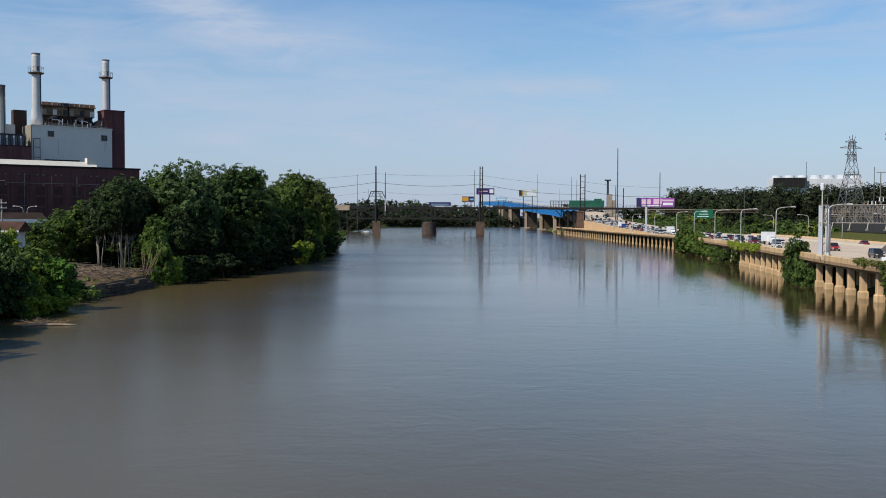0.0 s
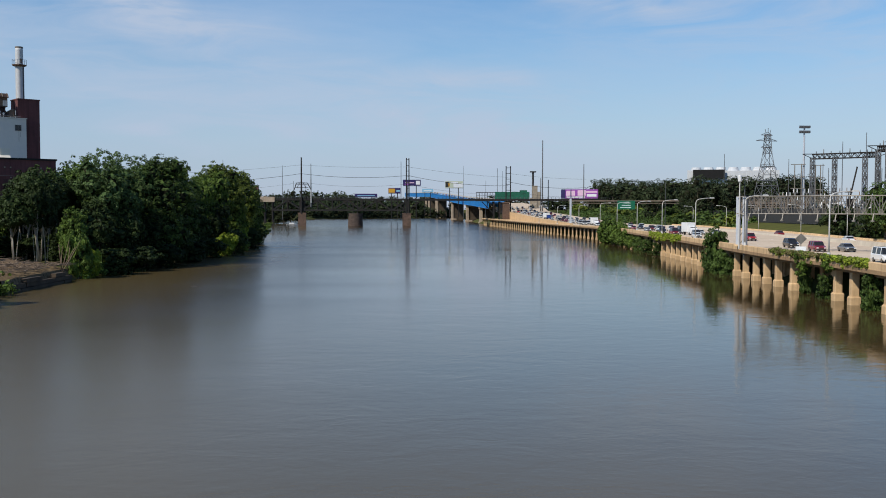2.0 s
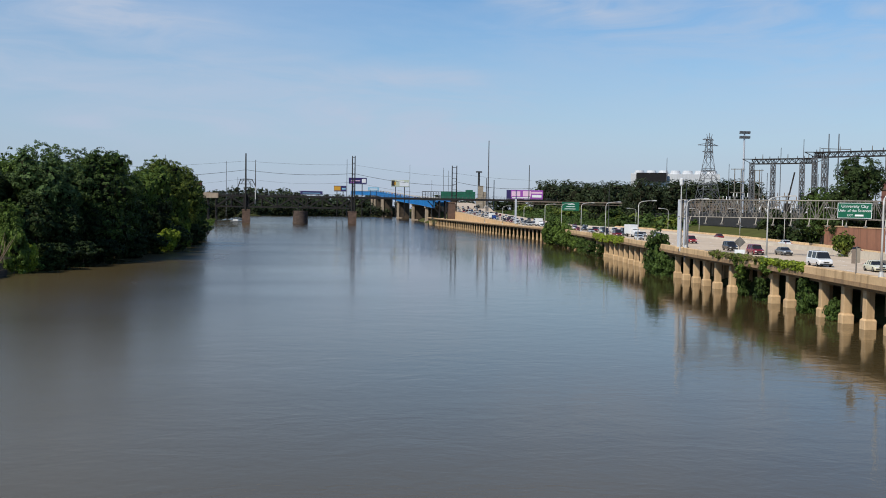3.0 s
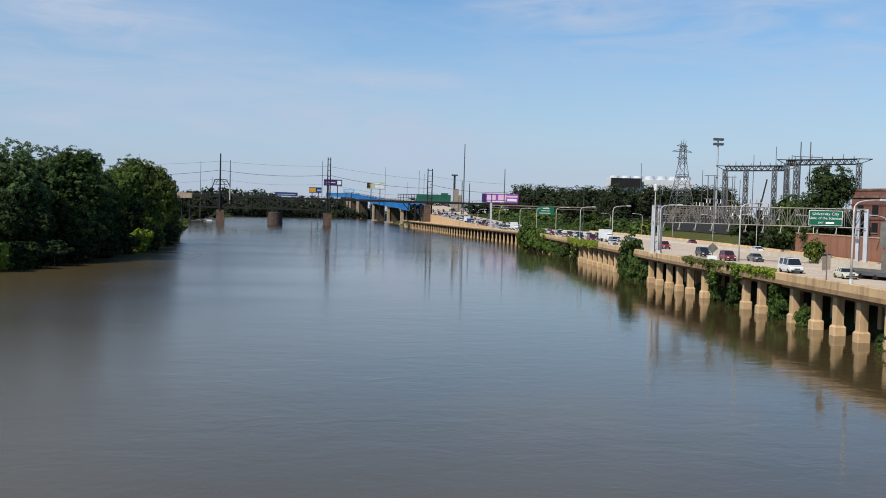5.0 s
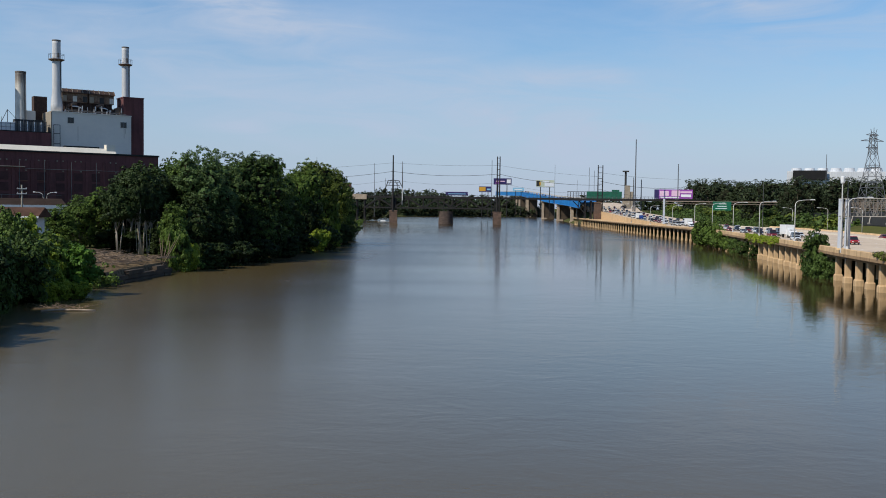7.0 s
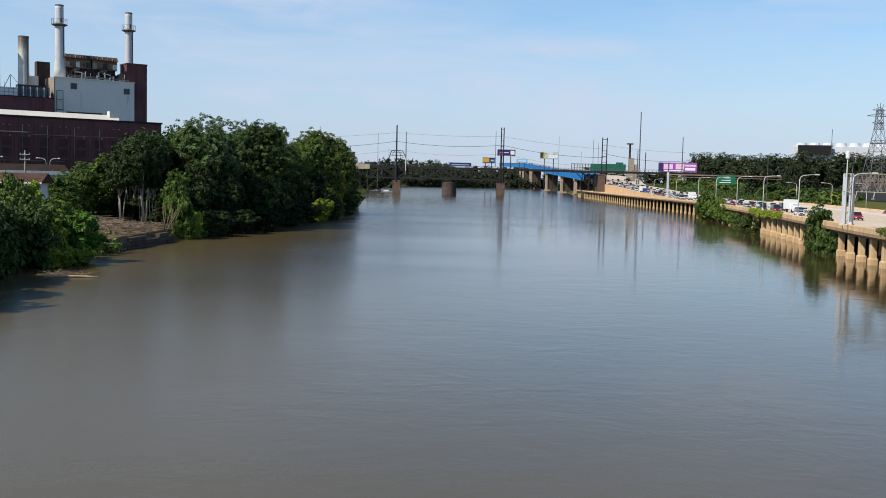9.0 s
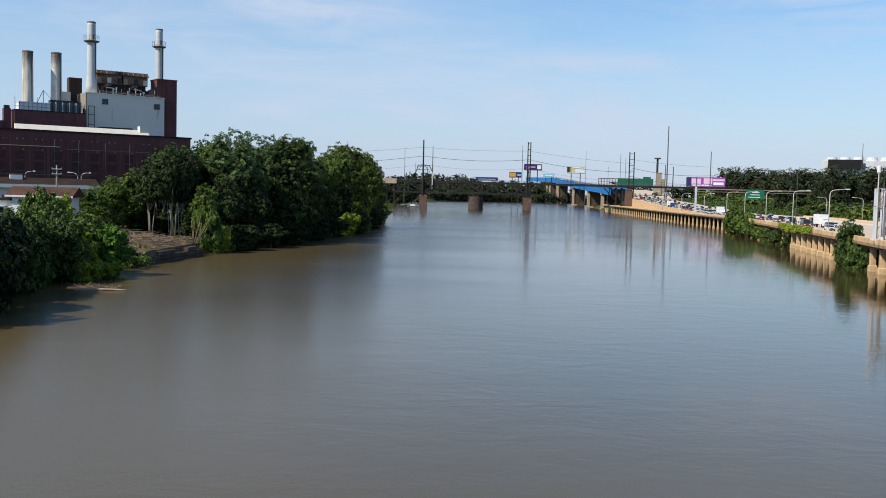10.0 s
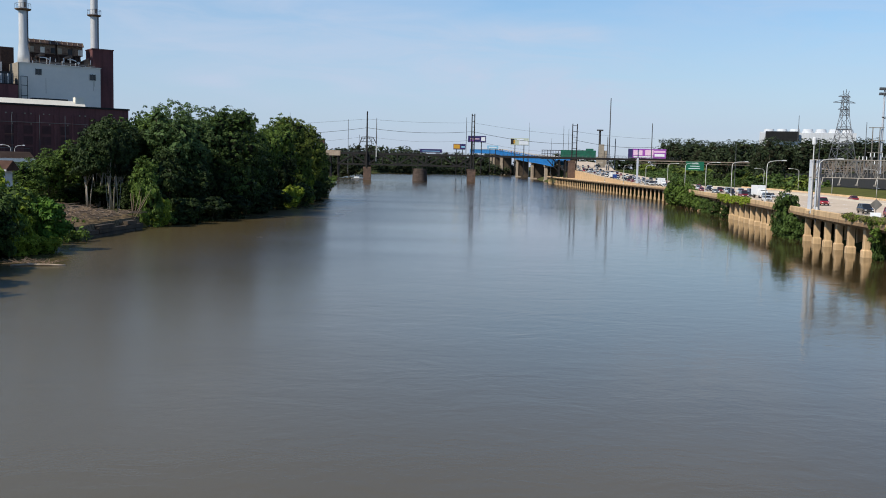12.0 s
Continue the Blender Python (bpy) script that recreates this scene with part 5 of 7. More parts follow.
for x in (-32.9, -25.5, -18.5, -39.5):
    part("downpipe", Shape().tube([(x, -0.5, 8), (x, -0.5, 24)], 0.08, 6), M_LATTICE, hall)
part("pipe", Shape().tube([(-70, -0.6, 22.3), (-38, -0.6, 22.3)], 0.16, 6), M_GALV, hall)
part("pipe", Shape().tube([(-38, -0.6, 21.8), (-12, -0.6, 21.8)], 0.06, 6), M_LATTICE, hall)

# ---- low buildings and lamps between the station and the river ----
shed = thing("shed", "long low shed with brown roof and white eaves", "shed", -90.5, 183.9, 0, 33)
part("wall", Shape().box(-5.5, 0, 3, 35, 9, 8.65), M_WHITE, shed)
part("roof", Shape().strip([[(x, -5.2, 11.6), (x, 5.2, 11.6), (x, 5.2, 11.9), (x, 0, 13.2), (x, -5.2, 11.9)] for x in (-23, 12)]), M_ROOF_DARK, shed)
part("eave", Shape().box(-5.5, -5.6, 11.2, 35, 0.6, 0.7), M_WHITE, shed)
part("ridge_rail", Shape().beam((-23, 0, 13.9), (12, 0, 13.9), 0.09), M_LATTICE, shed)
for k in range(9):
    part("rail_post", Shape().box(-22.5 + k * 3.9, 0, 13.15, 0.08, 0.08, 0.8), M_LATTICE, shed)
part("roof_cabin", Shape().box(-3, -1, 12.6, 2.2, 1.4, 1.1), M_WHITE, shed)
for k in range(7):
    part("shutter", Shape().box(-18 + k * 4.5, -4.55, 7.4, 2.6, 0.12, 2.4), M_LATTICE, shed)
house = thing("house", "small white house with brown shingle roof and a low annexe", "house", -76.2, 159.0, 0, 6)
part("wall", Shape().box(0.4, 0, 2, 9.2, 5.4, 8.0), M_WHITE, house)
part("roof", Shape().strip([[(x, -3.3, 9.9), (x, 3.3, 9.9), (x, 3.3, 10.15), (x, 0, 11.6), (x, -3.3, 10.15)] for x in (-5.2, 6.0)]), M_ROOF, house)
part("eave_board", Shape().box(0.4, -3.36, 9.82, 11.2, 0.1, 0.3), M_WHITE, house)
for x in (3.6, -2.2):
    wn = part("window", Shape().box(x, -2.75, 8.0, 0.9, 0.12, 1.1), M_GLASSDARK, house)
    part("frame", Shape().box(x, -2.77, 7.88, 1.2, 0.16, 0.12), M_WHITE, wn)
    part("frame", Shape().box(x, -2.77, 9.1, 1.2, 0.16, 0.12), M_WHITE, wn)
annexe = part("annexe", Shape().box(-7.6, 0.4, 2, 6.6, 4.8, 7.2), M_WHITE, house)
part("annexe_roof", Shape().box(-7.6, 0.3, 9.2, 7.2, 5.6, 0.35), M_ROOF_DARK, annexe)
for x in (-9.4, -6.6):
    part("window", Shape().box(x, -2.05, 6.6, 1.3, 0.12, 1.4), M_GLASSDARK, annexe)
part("awning", Shape().box(-7.8, -2.5, 8.2, 5.0, 0.9, 0.12), M_WHITE, annexe)

up_ = thing("utility_pole", "pale wooden utility pole with crossarms", "utility pole", -80.1, 172.3, 2.4, 25)
part("pole", Shape().tube([(0, 0, 0), (0, 0, 13.2)], [0.2, 0.13], 8), M_BARK_PALE, up_)
for z in (12.4, 11.5):
    part("crossarm", Shape().box(0, -0.15, z, 1.7, 0.12, 0.14), M_LAMP, up_)
    for dx in (-0.75, 0.0, 0.75):
        part("insulator", Shape().tube([(dx, -0.15, z + 0.14), (dx, -0.15, z + 0.34)], [0.06, 0.04], 6), M_LAMP, up_)

# ---- street lamps ----
def street_lamp(x, y, z, h, reach, turn, two=False):
    lamp = thing("street_lamp", "pale metal street lamp with a curved arm", "street lamp", x, y, z, turn, group="expressway lamps")
    part("base", Shape().tube([(0, 0, -0.05), (0, 0, 0.5)], [0.28, 0.2], 10), M_LAMP, lamp)
    line = arc([(0, 0, 0.5), (0, 0, h - 1.6), (0.05, 0, h - 0.1), (reach * 0.45, 0, h + 0.25), (reach, 0, h + 0.35)])
    part("post", Shape().tube(line, [0.13] + [0.1 - 0.04 * i / len(line) for i in range(1, len(line))], 8), M_LAMP, lamp, smooth=True)
    part("lantern", Shape().box(reach + 0.4, 0, h + 0.26, 1.1, 0.42, 0.22, top=0.7), M_LAMP, lamp)
    return lamp


L0 = street_lamp(river_edge(92) - 1.2, 92, RAIL, 8.6, 3.4, 8)
for y in (56, 126, 165, 207, 248, 288, 328, 370, 412, 455, 500):
    copy_thing(L0, pose(river_edge(y) - 1.2, y, RAIL if y < 400 else 5.5, 0, 0, 4))
for y in (150, 190, 232, 274, 318, 360, 404):
    copy_thing(L0, pose(river_edge(y) + road_width(y) + 0.6, y, DECK - 0.2, 0, 0, 184))
for x, y, turn in ((-103.7, 207.5, 20), (-95.4, 215.8, 200), (-94.9, 216.6, 20)):
    copy_thing(L0, pose(x, y, 5.8, 0, 0, turn) @ Matrix.Diagonal((0.5, 1, 1, 1)))
for y, k in ((545, 6.0), (590, 6.8), (640, 8.3), (690, 9.6)):
    copy_thing(L0, pose(river_edge(y) + climb_left(y) + 0.4, y, k + 0.2, 0, 0, 0))


# ---- sign gantries ----
M_GALVPALE = surface("pale_zinc_plate", (0.5, 0.52, 0.55), (0.4, 0.42, 0.45), 0.6, 0.5, 0.0, 0.2)


def gantry(x0, y0, x1, y1, z, top, depth, tall):
    g = thing("sign_gantry", "galvanised steel truss sign gantry over the road", "sign gantry", x0, y0, 0, math.degrees(math.atan2(y1 - y0, x1 - x0)), group="gantries")
    n = math.hypot(x1 - x0, y1 - y0)
    for x in (0, n):
        tw = part("tower", Shape().box(x - 0.62, 0, z, 0.5, 1.0, top - z), M_GALVPALE, g)
        part("tower_leg", Shape().box(x + 0.62, 0, z, 0.62, 1.0, top - z), M_GALVPALE, tw)
        for k in range(6):
            h0, h1 = z + (top - z) * k / 6, z + (top - z) * (k + 1) / 6
            part("lacing", Shape().beam((x - 0.55, 0, h0), (x + 0.55, 0, h1), 0.1), M_GALV, tw)
        part("base_plate", Shape().box(x, 0, z - 0.05, 2.0, 1.5, 0.3), M_CONC, tw)
    for yy in (-depth / 2, depth / 2):
        for zz in (top, top - tall):
            part("chord", Shape().tube([(-0.6, yy, zz), (n + 0.6, yy, zz)], 0.09, 8), M_GALV, g)
    m = int(n / 1.3)
    for k in range(m):
        a, b = n * k / m, n * (k + 1) / m
        for yy in (-depth / 2, depth / 2):
            part("upright", Shape().beam((a, yy, top - tall), (a, yy, top), 0.1), M_GALV, g)
            part("diagonal", Shape().beam((a, yy, top if k % 2 else top - tall), (b, yy, top - tall if k % 2 else top), 0.1), M_GALV, g)
        part("cross_bar", Shape().beam((a, -depth / 2, top), (b, depth / 2, top), 0.08), M_GALV, g)
        part("cross_bar", Shape().beam((a, depth / 2, top - tall), (b, -depth / 2, top - tall), 0.08), M_GALV, g)
    return g, n


G1, G1N = gantry(67.7, 168.4, 93.8, 144.2, 5.9, 14.9, 1.8, 3.1)


for k in range(12):
    x = 1.8 + k * 3.0
    lamp = part("sign_lamp", Shape().box(x, -1.5, 10.5, 0.5, 0.45, 0.26), M_GALV, G1)
    part("bracket", Shape().beam((x, -0.9, 11.8), (x, -1.5, 10.7), 0.14), M_GALV, lamp)


def lettering(text, size, parent, at, mat):
    cu = bpy.data.curves.new("lettering", "FONT")
    cu.body, cu.size, cu.align_x, cu.align_y, cu.extrude = text, size, "CENTER", "CENTER", 0.01
    cu.materials.append(mat)
    ob = new("lettering", cu)
    ob.parent = parent
    ob.matrix_basis = at
    return ob


# the large sign faces the traffic that comes towards the camera's bridge
sg = thing("road_sign", "green overhead road sign with white lettering", "road sign", 88.7, 146.8, 0, -30, group="road signs")
part("panel", Shape().box(0, 0, 12.0, 5.3, 0.12, 2.6), M_SIGN, sg)
for a, b, c, d in ((0, 12.03, 5.2, 0.07), (0, 14.5, 5.2, 0.07)):
    part("border", Shape().box(a, -0.07, b, c, 0.03, d), M_SIGNWHITE, sg)
for x in (-2.58, 2.58):
    part("border", Shape().box(x, -0.07, 12.03, 0.07, 0.03, 2.54), M_SIGNWHITE, sg)
for text, z, size in (("University City", 14.0, 0.68), ("Univ. of the Sciences", 13.28, 0.6)):
    lettering(text, size, sg, pose(0, -0.08, z, 90, 0, 0), M_SIGNWHITE)
lettering("EXIT", 0.42, sg, pose(-0.7, -0.08, 12.5, 90, 0, 0), M_SIGNWHITE)
part("text_bar", Shape().box(0.7, -0.08, 12.36, 1.3, 0.02, 0.3), M_SIGNWHITE, sg)
part("hanger", Shape().box(-1.6, 0.3, 11.7, 0.12, 0.4, 3.4).box(1.6, 0.3, 11.7, 0.12, 0.4, 3.4), M_GALV, sg)

M_BEAM = surface("weathered_brown_beam", (0.26, 0.2, 0.15), (0.16, 0.12, 0.09), 0.3, 0.7)
G2 = thing("sign_gantry", "slim galvanised single-beam sign gantry over the road", "sign gantry", 95.7, 452.0, 0, -12, group="gantries")
part("tower", Shape().box(1.0, 0, 5.4, 0.95, 0.8, 12.4), M_GALVPALE, G2)
part("beam", Shape().box(26, 0, 16.4, 52, 0.5, 0.42), M_BEAM, G2)
part("beam", Shape().box(26, 0, 15.4, 52, 0.4, 0.2), M_BEAM, G2)

s2 = thing("road_sign", "green overhead road sign seen from far off", "road sign", 121.8, 443.6, 0, -14, group="road signs")
part("panel", Shape().box(0, 0, 12.6, 8.2, 0.12, 4.1), M_SIGN, s2)
for k in range(3):
    part("text_bar", Shape().box(0.3 * k - 0.3, -0.08, 13.3 + k * 1.1, 5.2 - k, 0.02, 0.24), M_SIGNWHITE, s2)

# signs that show their backs along the parapet
d1 = thing("diamond_sign", "grey back of a diamond road sign on a post", "road sign", 64.5, 137.6, 5.4, -20, group="road signs")
part("panel", Shape().strip([[(0, -0.03, 3.6), (0.85, -0.03, 2.75), (0, -0.03, 1.9), (-0.85, -0.03, 2.75)], [(0, 0.03, 3.6), (0.85, 0.03, 2.75), (0, 0.03, 1.9), (-0.85, 0.03, 2.75)]]), M_GALV, d1)
part("post", Shape().box(0, 0.08, 0, 0.12, 0.1, 3.2), M_GALV, d1)
part("lower_panel", Shape().box(0, -0.02, 0.9, 1.5, 0.08, 0.7), M_SIGNWHITE, d1)
d2 = thing("sign_board", "brown wooden back of a road sign on a post", "road sign", 59.2, 97.4, 5.9, -26, group="road signs")
part("panel", Shape().box(-0.25, 0, 1.3, 0.42, 0.06, 1.6), M_BEAM, d2)
part("panel", Shape().box(0.25, 0, 1.4, 0.36, 0.06, 1.6), M_TAN, d2)
part("post", Shape().tube([(0.05, 0.08, -0.5), (0.05, 0.08, 3.2)], 0.07, 8), M_GALV, d2)
d3 = thing("sign_board", "large grey back of a road sign beside the road", "road sign", 79.5, 115.2, 5.2, -30, group="road signs")
part("panel", Shape().box(0, 0, 4.2, 3.2, 0.1, 3.4), M_GALV, d3)
part("panel", Shape().box(0, 0, 0.6, 2.6, 0.1, 3.0), M_GALV, d3)
part("post", Shape().box(-1, 0.15, -0.3, 0.2, 0.2, 8).box(1, 0.15, -0.3, 0.2, 0.2, 8), M_GALV, d3)

# ---- vehicles ----
CAR_PAINT = {}


def car_paint(c):
    if c not in CAR_PAINT:
        CAR_PAINT[c] = paint("car_paint", c, 0.25, 0.0, 0.6)
    return CAR_PAINT[c]


M_LIGHT = paint("lamp_lens", (0.75, 0.75, 0.72), 0.15)
M_REDLENS = paint("red_lens", (0.35, 0.01, 0.01), 0.2)
WHEEL = Shape().tube([(-0.11, 0, 0), (0.11, 0, 0)], 0.33, 14).mesh("tyre", M_RUBBER)
HUB = Shape().tube([(-0.12, 0, 0), (0.12, 0, 0)], 0.2, 10).mesh("rim", M_GALV)
MODELS = {}
# length, width, sill, bonnet, belt, roof, bonnet length, cabin from, roof from, roof to, cabin to (from the front)
SHAPES = {"sedan": (4.7, 1.78, 0.22, 0.78, 0.92, 1.43, 1.25, 1.15, 1.95, 3.2, 4.0),
          "suv": (4.7, 1.86, 0.28, 1.0, 1.08, 1.76, 1.2, 1.1, 1.7, 4.2, 4.6),
          "van": (5.3, 1.98, 0.3, 1.05, 1.18, 2.1, 0.95, 0.85, 1.6, 5.0, 5.25),
          "pickup": (5.4, 1.92, 0.32, 1.05, 1.1, 1.84, 1.35, 1.25, 1.9, 3.0, 3.3)}


def body_ring(y, hw, z0, z1):
    return [(-hw * 0.9, y, z0), (hw * 0.9, y, z0), (hw, y, z0 + 0.18), (hw, y, z1 - 0.14), (hw * 0.9, y, z1), (-hw * 0.9, y, z1), (-hw, y, z1 - 0.14), (-hw, y, z0 + 0.18)]


def vehicle_mesh(kind):
    if kind in MODELS:
        return MODELS[kind]
    L, W, s0, bon, belt, roof, bl, c0, r0, r1, c1 = SHAPES[kind]
    hw = W / 2
    b = Shape().strip([body_ring(0.0, hw * 0.82, s0 + 0.1, bon - 0.2), body_ring(0.12, hw * 0.93, s0, bon - 0.1), body_ring(0.6, hw, s0 - 0.02, bon), body_ring(bl, hw, s0 - 0.02, belt),
                       body_ring(c1 if kind != "pickup" else L - 0.2, hw, s0 - 0.02, belt + 0.02), body_ring(L - 0.12, hw * 0.94, s0, belt - 0.05), body_ring(L, hw * 0.84, s0 + 0.1, belt - 0.2)])
    gl = Shape().strip([[(-hw * 0.92, c0, belt - 0.02), (hw * 0.92, c0, belt - 0.02), (hw * 0.9, c0 + 0.02, belt), (-hw * 0.9, c0 + 0.02, belt)],
                        [(-hw * 0.93, r0, belt - 0.02), (hw * 0.93, r0, belt - 0.02), (hw * 0.76, r0, roof - 0.05), (-hw * 0.76, r0, roof - 0.05)],
                        [(-hw * 0.93, r1, belt - 0.02), (hw * 0.93, r1, belt - 0.02), (hw * 0.76, r1, roof - 0.05), (-hw * 0.76, r1, roof - 0.05)],
                        [(-hw * 0.92, c1, belt - 0.02), (hw * 0.92, c1, belt - 0.02), (hw * 0.88, c1 - 0.02, belt), (-hw * 0.88, c1 - 0.02, belt)]])
    rf = Shape().strip([[(-hw * 0.72, r0 - 0.08, roof - 0.07), (hw * 0.72, r0 - 0.08, roof - 0.07), (hw * 0.68, r0 - 0.02, roof - 0.03), (-hw * 0.68, r0 - 0.02, roof - 0.03)],
                        [(-hw * 0.79, r0 + 0.25, roof - 0.06), (hw * 0.79, r0 + 0.25, roof - 0.06), (hw * 0.7, r0 + 0.25, roof + 0.02), (-hw * 0.7, r0 + 0.25, roof + 0.02)],
                        [(-hw * 0.79, r1 - 0.2, roof - 0.06), (hw * 0.79, r1 - 0.2, roof - 0.06), (hw * 0.7, r1 - 0.2, roof + 0.02), (-hw * 0.7, r1 - 0.2, roof + 0.02)],
                        [(-hw * 0.72, r1 + 0.08, roof - 0.08), (hw * 0.72, r1 + 0.08, roof - 0.08), (hw * 0.68, r1 + 0.02, roof - 0.03), (-hw * 0.68, r1 + 0.02, roof - 0.03)]])
    pillars = []
    for yy, ww in ((r0, 0.07), ((r0 + r1) / 2, 0.1), (r1, 0.14)):
        for sx in (-1, 1):
            pillars.append(Shape().beam((sx * hw * 0.945, yy, belt - 0.02), (sx * hw * 0.775, yy, roof - 0.05), ww))
    MODELS[kind] = (b, gl, rf, pillars)
    return MODELS[kind]


def vehicle(kind, colour, label, x, y, z, turn, near_by=False):
    """Front at -y of its own axes before turning."""
    L, W = SHAPES[kind][:2]
    v = thing("car" if kind != "van" else "van", label, "car" if kind != "van" else "van", x, y, z, turn, group="traffic on the expressway")
    b, gl, rf, pillars = vehicle_mesh(kind)
    mat = car_paint(colour)
    off = pose(0, -L / 2, 0)
    part("body", b, mat, v, at=off)
    part("glazing", gl, M_GLASSDARK, v, "dark glass", at=off)
    top = part("roof", rf, mat, v, at=off)
    for q in pillars if near_by else ():
        part("pillar", q, mat, top)
    for sx in (-1, 1):
        for yy in (L * 0.19, L * 0.79):
            wh = part("wheel", WHEEL, M_RUBBER, v, at=pose(sx * (W / 2 - 0.1), yy - L / 2, 0.33))
            part("rim", HUB, M_GALV, wh)
        part("headlight", Shape().box(sx * W * 0.34, -L / 2 + 0.05, 0.6, 0.34, 0.12, 0.16), M_LIGHT, v)
        part("tail_light", Shape().box(sx * W * 0.37, L / 2 - 0.05, 0.7, 0.26, 0.12, 0.2), M_REDLENS, v)
    part("bumper", Shape().box(0, -L / 2 + 0.03, 0.3, W * 0.86, 0.16, 0.2), M_BLACK, v)
    part("grille", Shape().box(0, -L / 2 + 0.04, 0.55, W * 0.4, 0.1, 0.18), M_BLACK, v)
    return v


RED, DRED, GREY, WHITE, BLACK_, SILVER, CREAM, BLUE_, GREEN_ = (0.35, 0.015, 0.02), (0.16, 0.012, 0.018), (0.16, 0.16, 0.15), (0.75, 0.75, 0.73), (0.018, 0.018, 0.02), (0.42, 0.43, 0.43), (0.68, 0.66, 0.5), (0.02, 0.05, 0.2), (0.1, 0.14, 0.12)
DRED2 = (0.2, 0.012, 0.028)
near = [("van", WHITE, "white passenger van with dark windows on the road", 70.5, 125.0, -10), ("sedan", CREAM, "cream sedan with a dark door on the road", 72.1, 114.1, -12),
        ("sedan", GREY, "grey sedan on the expressway", 82.2, 157.9, -8), ("suv", DRED2, "dark red sport utility car on the expressway", 77.5, 159.1, -9),
        ("suv", BLACK_, "black sport utility car on the expressway", 80.3, 175.5, -8), ("sedan", WHITE, "white sedan on the far carriageway", 105.5, 202.1, 172),
        ("sedan", DRED, "dark red sedan on the far carriageway", 112.8, 254.1, 172), ("pickup", RED, "red pickup truck on the expressway", 88.3, 214.6, -8),
        ("sedan", BLACK_, "black sedan on the far carriageway", 98.4, 162.5, 165)]
for kind, colour, label, x, y, turn in near:
    vehicle(kind, colour, label, x, y, DECK, turn, True)
# slow dense traffic further on, in lanes
cols = [WHITE, SILVER, WHITE, GREY, BLACK_, SILVER, WHITE, DRED, SILVER, RED]
names_ = {WHITE: "white", BLACK_: "black", SILVER: "silver", GREY: "grey", DRED: "dark red", BLUE_: "dark blue", RED: "red"}
kinds_ = ["sedan", "suv", "sedan", "van", "suv", "sedan", "pickup"]
rng = np.random.default_rng(9)
protos = {}
k = 0
for lane, y0 in ((5.5, 236), (9.5, 228), (14.0, 250), (20.0, 450)):
    y = y0
    while y < 780:
        kind, colour = kinds_[(k * 3) % 7], cols[(k * 7 + k // 4) % 10]
        base_off = (climb_left(y) if y > 430 else 0.0)
        x = river_edge(y) + base_off + lane
        z = climb(y) if y > 430 else DECK
        tilt = pose(x, y, z, 1.5 if y > 430 else 0, 0, -7 if y < 390 else -10)
        key = (kind, colour)
        if key not in protos:
            protos[key] = vehicle(kind, colour, "%s %s in slow traffic on the expressway" % (names_[colour], {"suv": "sport utility car", "pickup": "pickup truck"}.get(kind, kind)), x, y, z, -7)
        else:
            copy_thing(protos[key], tilt)
        y += rng.uniform(11, 27) if y > 330 else rng.uniform(14, 30)
        k += 1


def box_truck(x, y, z, turn, cab, label, length=7.0):
    t = thing("truck", label, "truck", x, y, z, turn, group="traffic on the expressway")
    part("box", Shape().box(0, length / 2 - 1.2, 0.95, 2.4, length - 2.2, 2.6), M_WHITE, t)
    part("cab", Shape().strip([[(-1.05, y_, z0), (1.05, y_, z0), (1.0, y_, z1), (-1.0, y_, z1)] for y_, z0, z1 in ((-length / 2 + 1.1, 0.5, 1.4), (-length / 2 + 1.3, 0.45, 1.6), (-length / 2 + 1.9, 0.45, 2.4), (-length / 2 + 3.2, 0.45, 2.5))]), car_paint(cab), t)
    part("windscreen", Shape().box(0, -length / 2 + 1.68, 1.6, 1.8, 0.1, 0.65), M_GLASSDARK, t)
    for sx in (-1, 1):
        for yy in (-length / 2 + 2.2, length / 2 - 0.8):
            part("wheel", Shape().tube([(sx * 0.75, yy, 0.48), (sx * 1.05, yy, 0.48)], 0.48, 14), M_RUBBER, t)
    return t


box_truck(river_edge(545) + climb_left(545) + 5.5, 545, climb(545), 0, BLUE_, "white box truck with a blue cab in traffic", 10)
box_truck(river_edge(425) + 9.5, 425, DECK, 0, WHITE, "white box truck in slow traffic", 7)
box_truck(river_edge(262) + 10, 262, DECK, 4, WHITE, "white delivery truck on the expressway", 6.5)
tl = thing("trailer", "dark grey low flatbed trailer on the road", "trailer", 75.5, 113.1, DECK, 14, group="traffic on the expressway")
part("bed", Shape().box(0, 0, 0.5, 2.2, 6.5, 0.5), M_LATTICE, tl)
part("side", Shape().box(-1.05, 0, 1.0, 0.08, 6.4, 0.4), M_GALV, tl)
for yy in (-1.2, 1.2):
    part("wheel", Shape().tube([(-1.1, yy, 0.36), (1.1, yy, 0.36)], 0.36, 12), M_RUBBER, tl)

# ---- right bank: bushes and creepers on the viaduct ----
for y, d, top, wide in ((186, -1.6, 8.8, 1.0), (180, -1.8, 4.6, 0.6), (191, -0.6, 5.0, 0.7), (354, -1.5, 7.0, 1.1), (343, -2.0, 9.0, 1.35), (331, -2.2, 9.4, 1.4), (319, -2.0, 7.8, 1.2), (307, -1.8, 5.8, 1.0), (296, -1.2, 4.4, 0.8), (284, -0.8, 4.6, 0.7), (270, -0.5, 4.2, 0.7), (258, -0.2, 3.6, 0.6)):
    plant_to(B1 if y > 290 else B5, river_edge(y) + d, y, -0.6, top, wide)
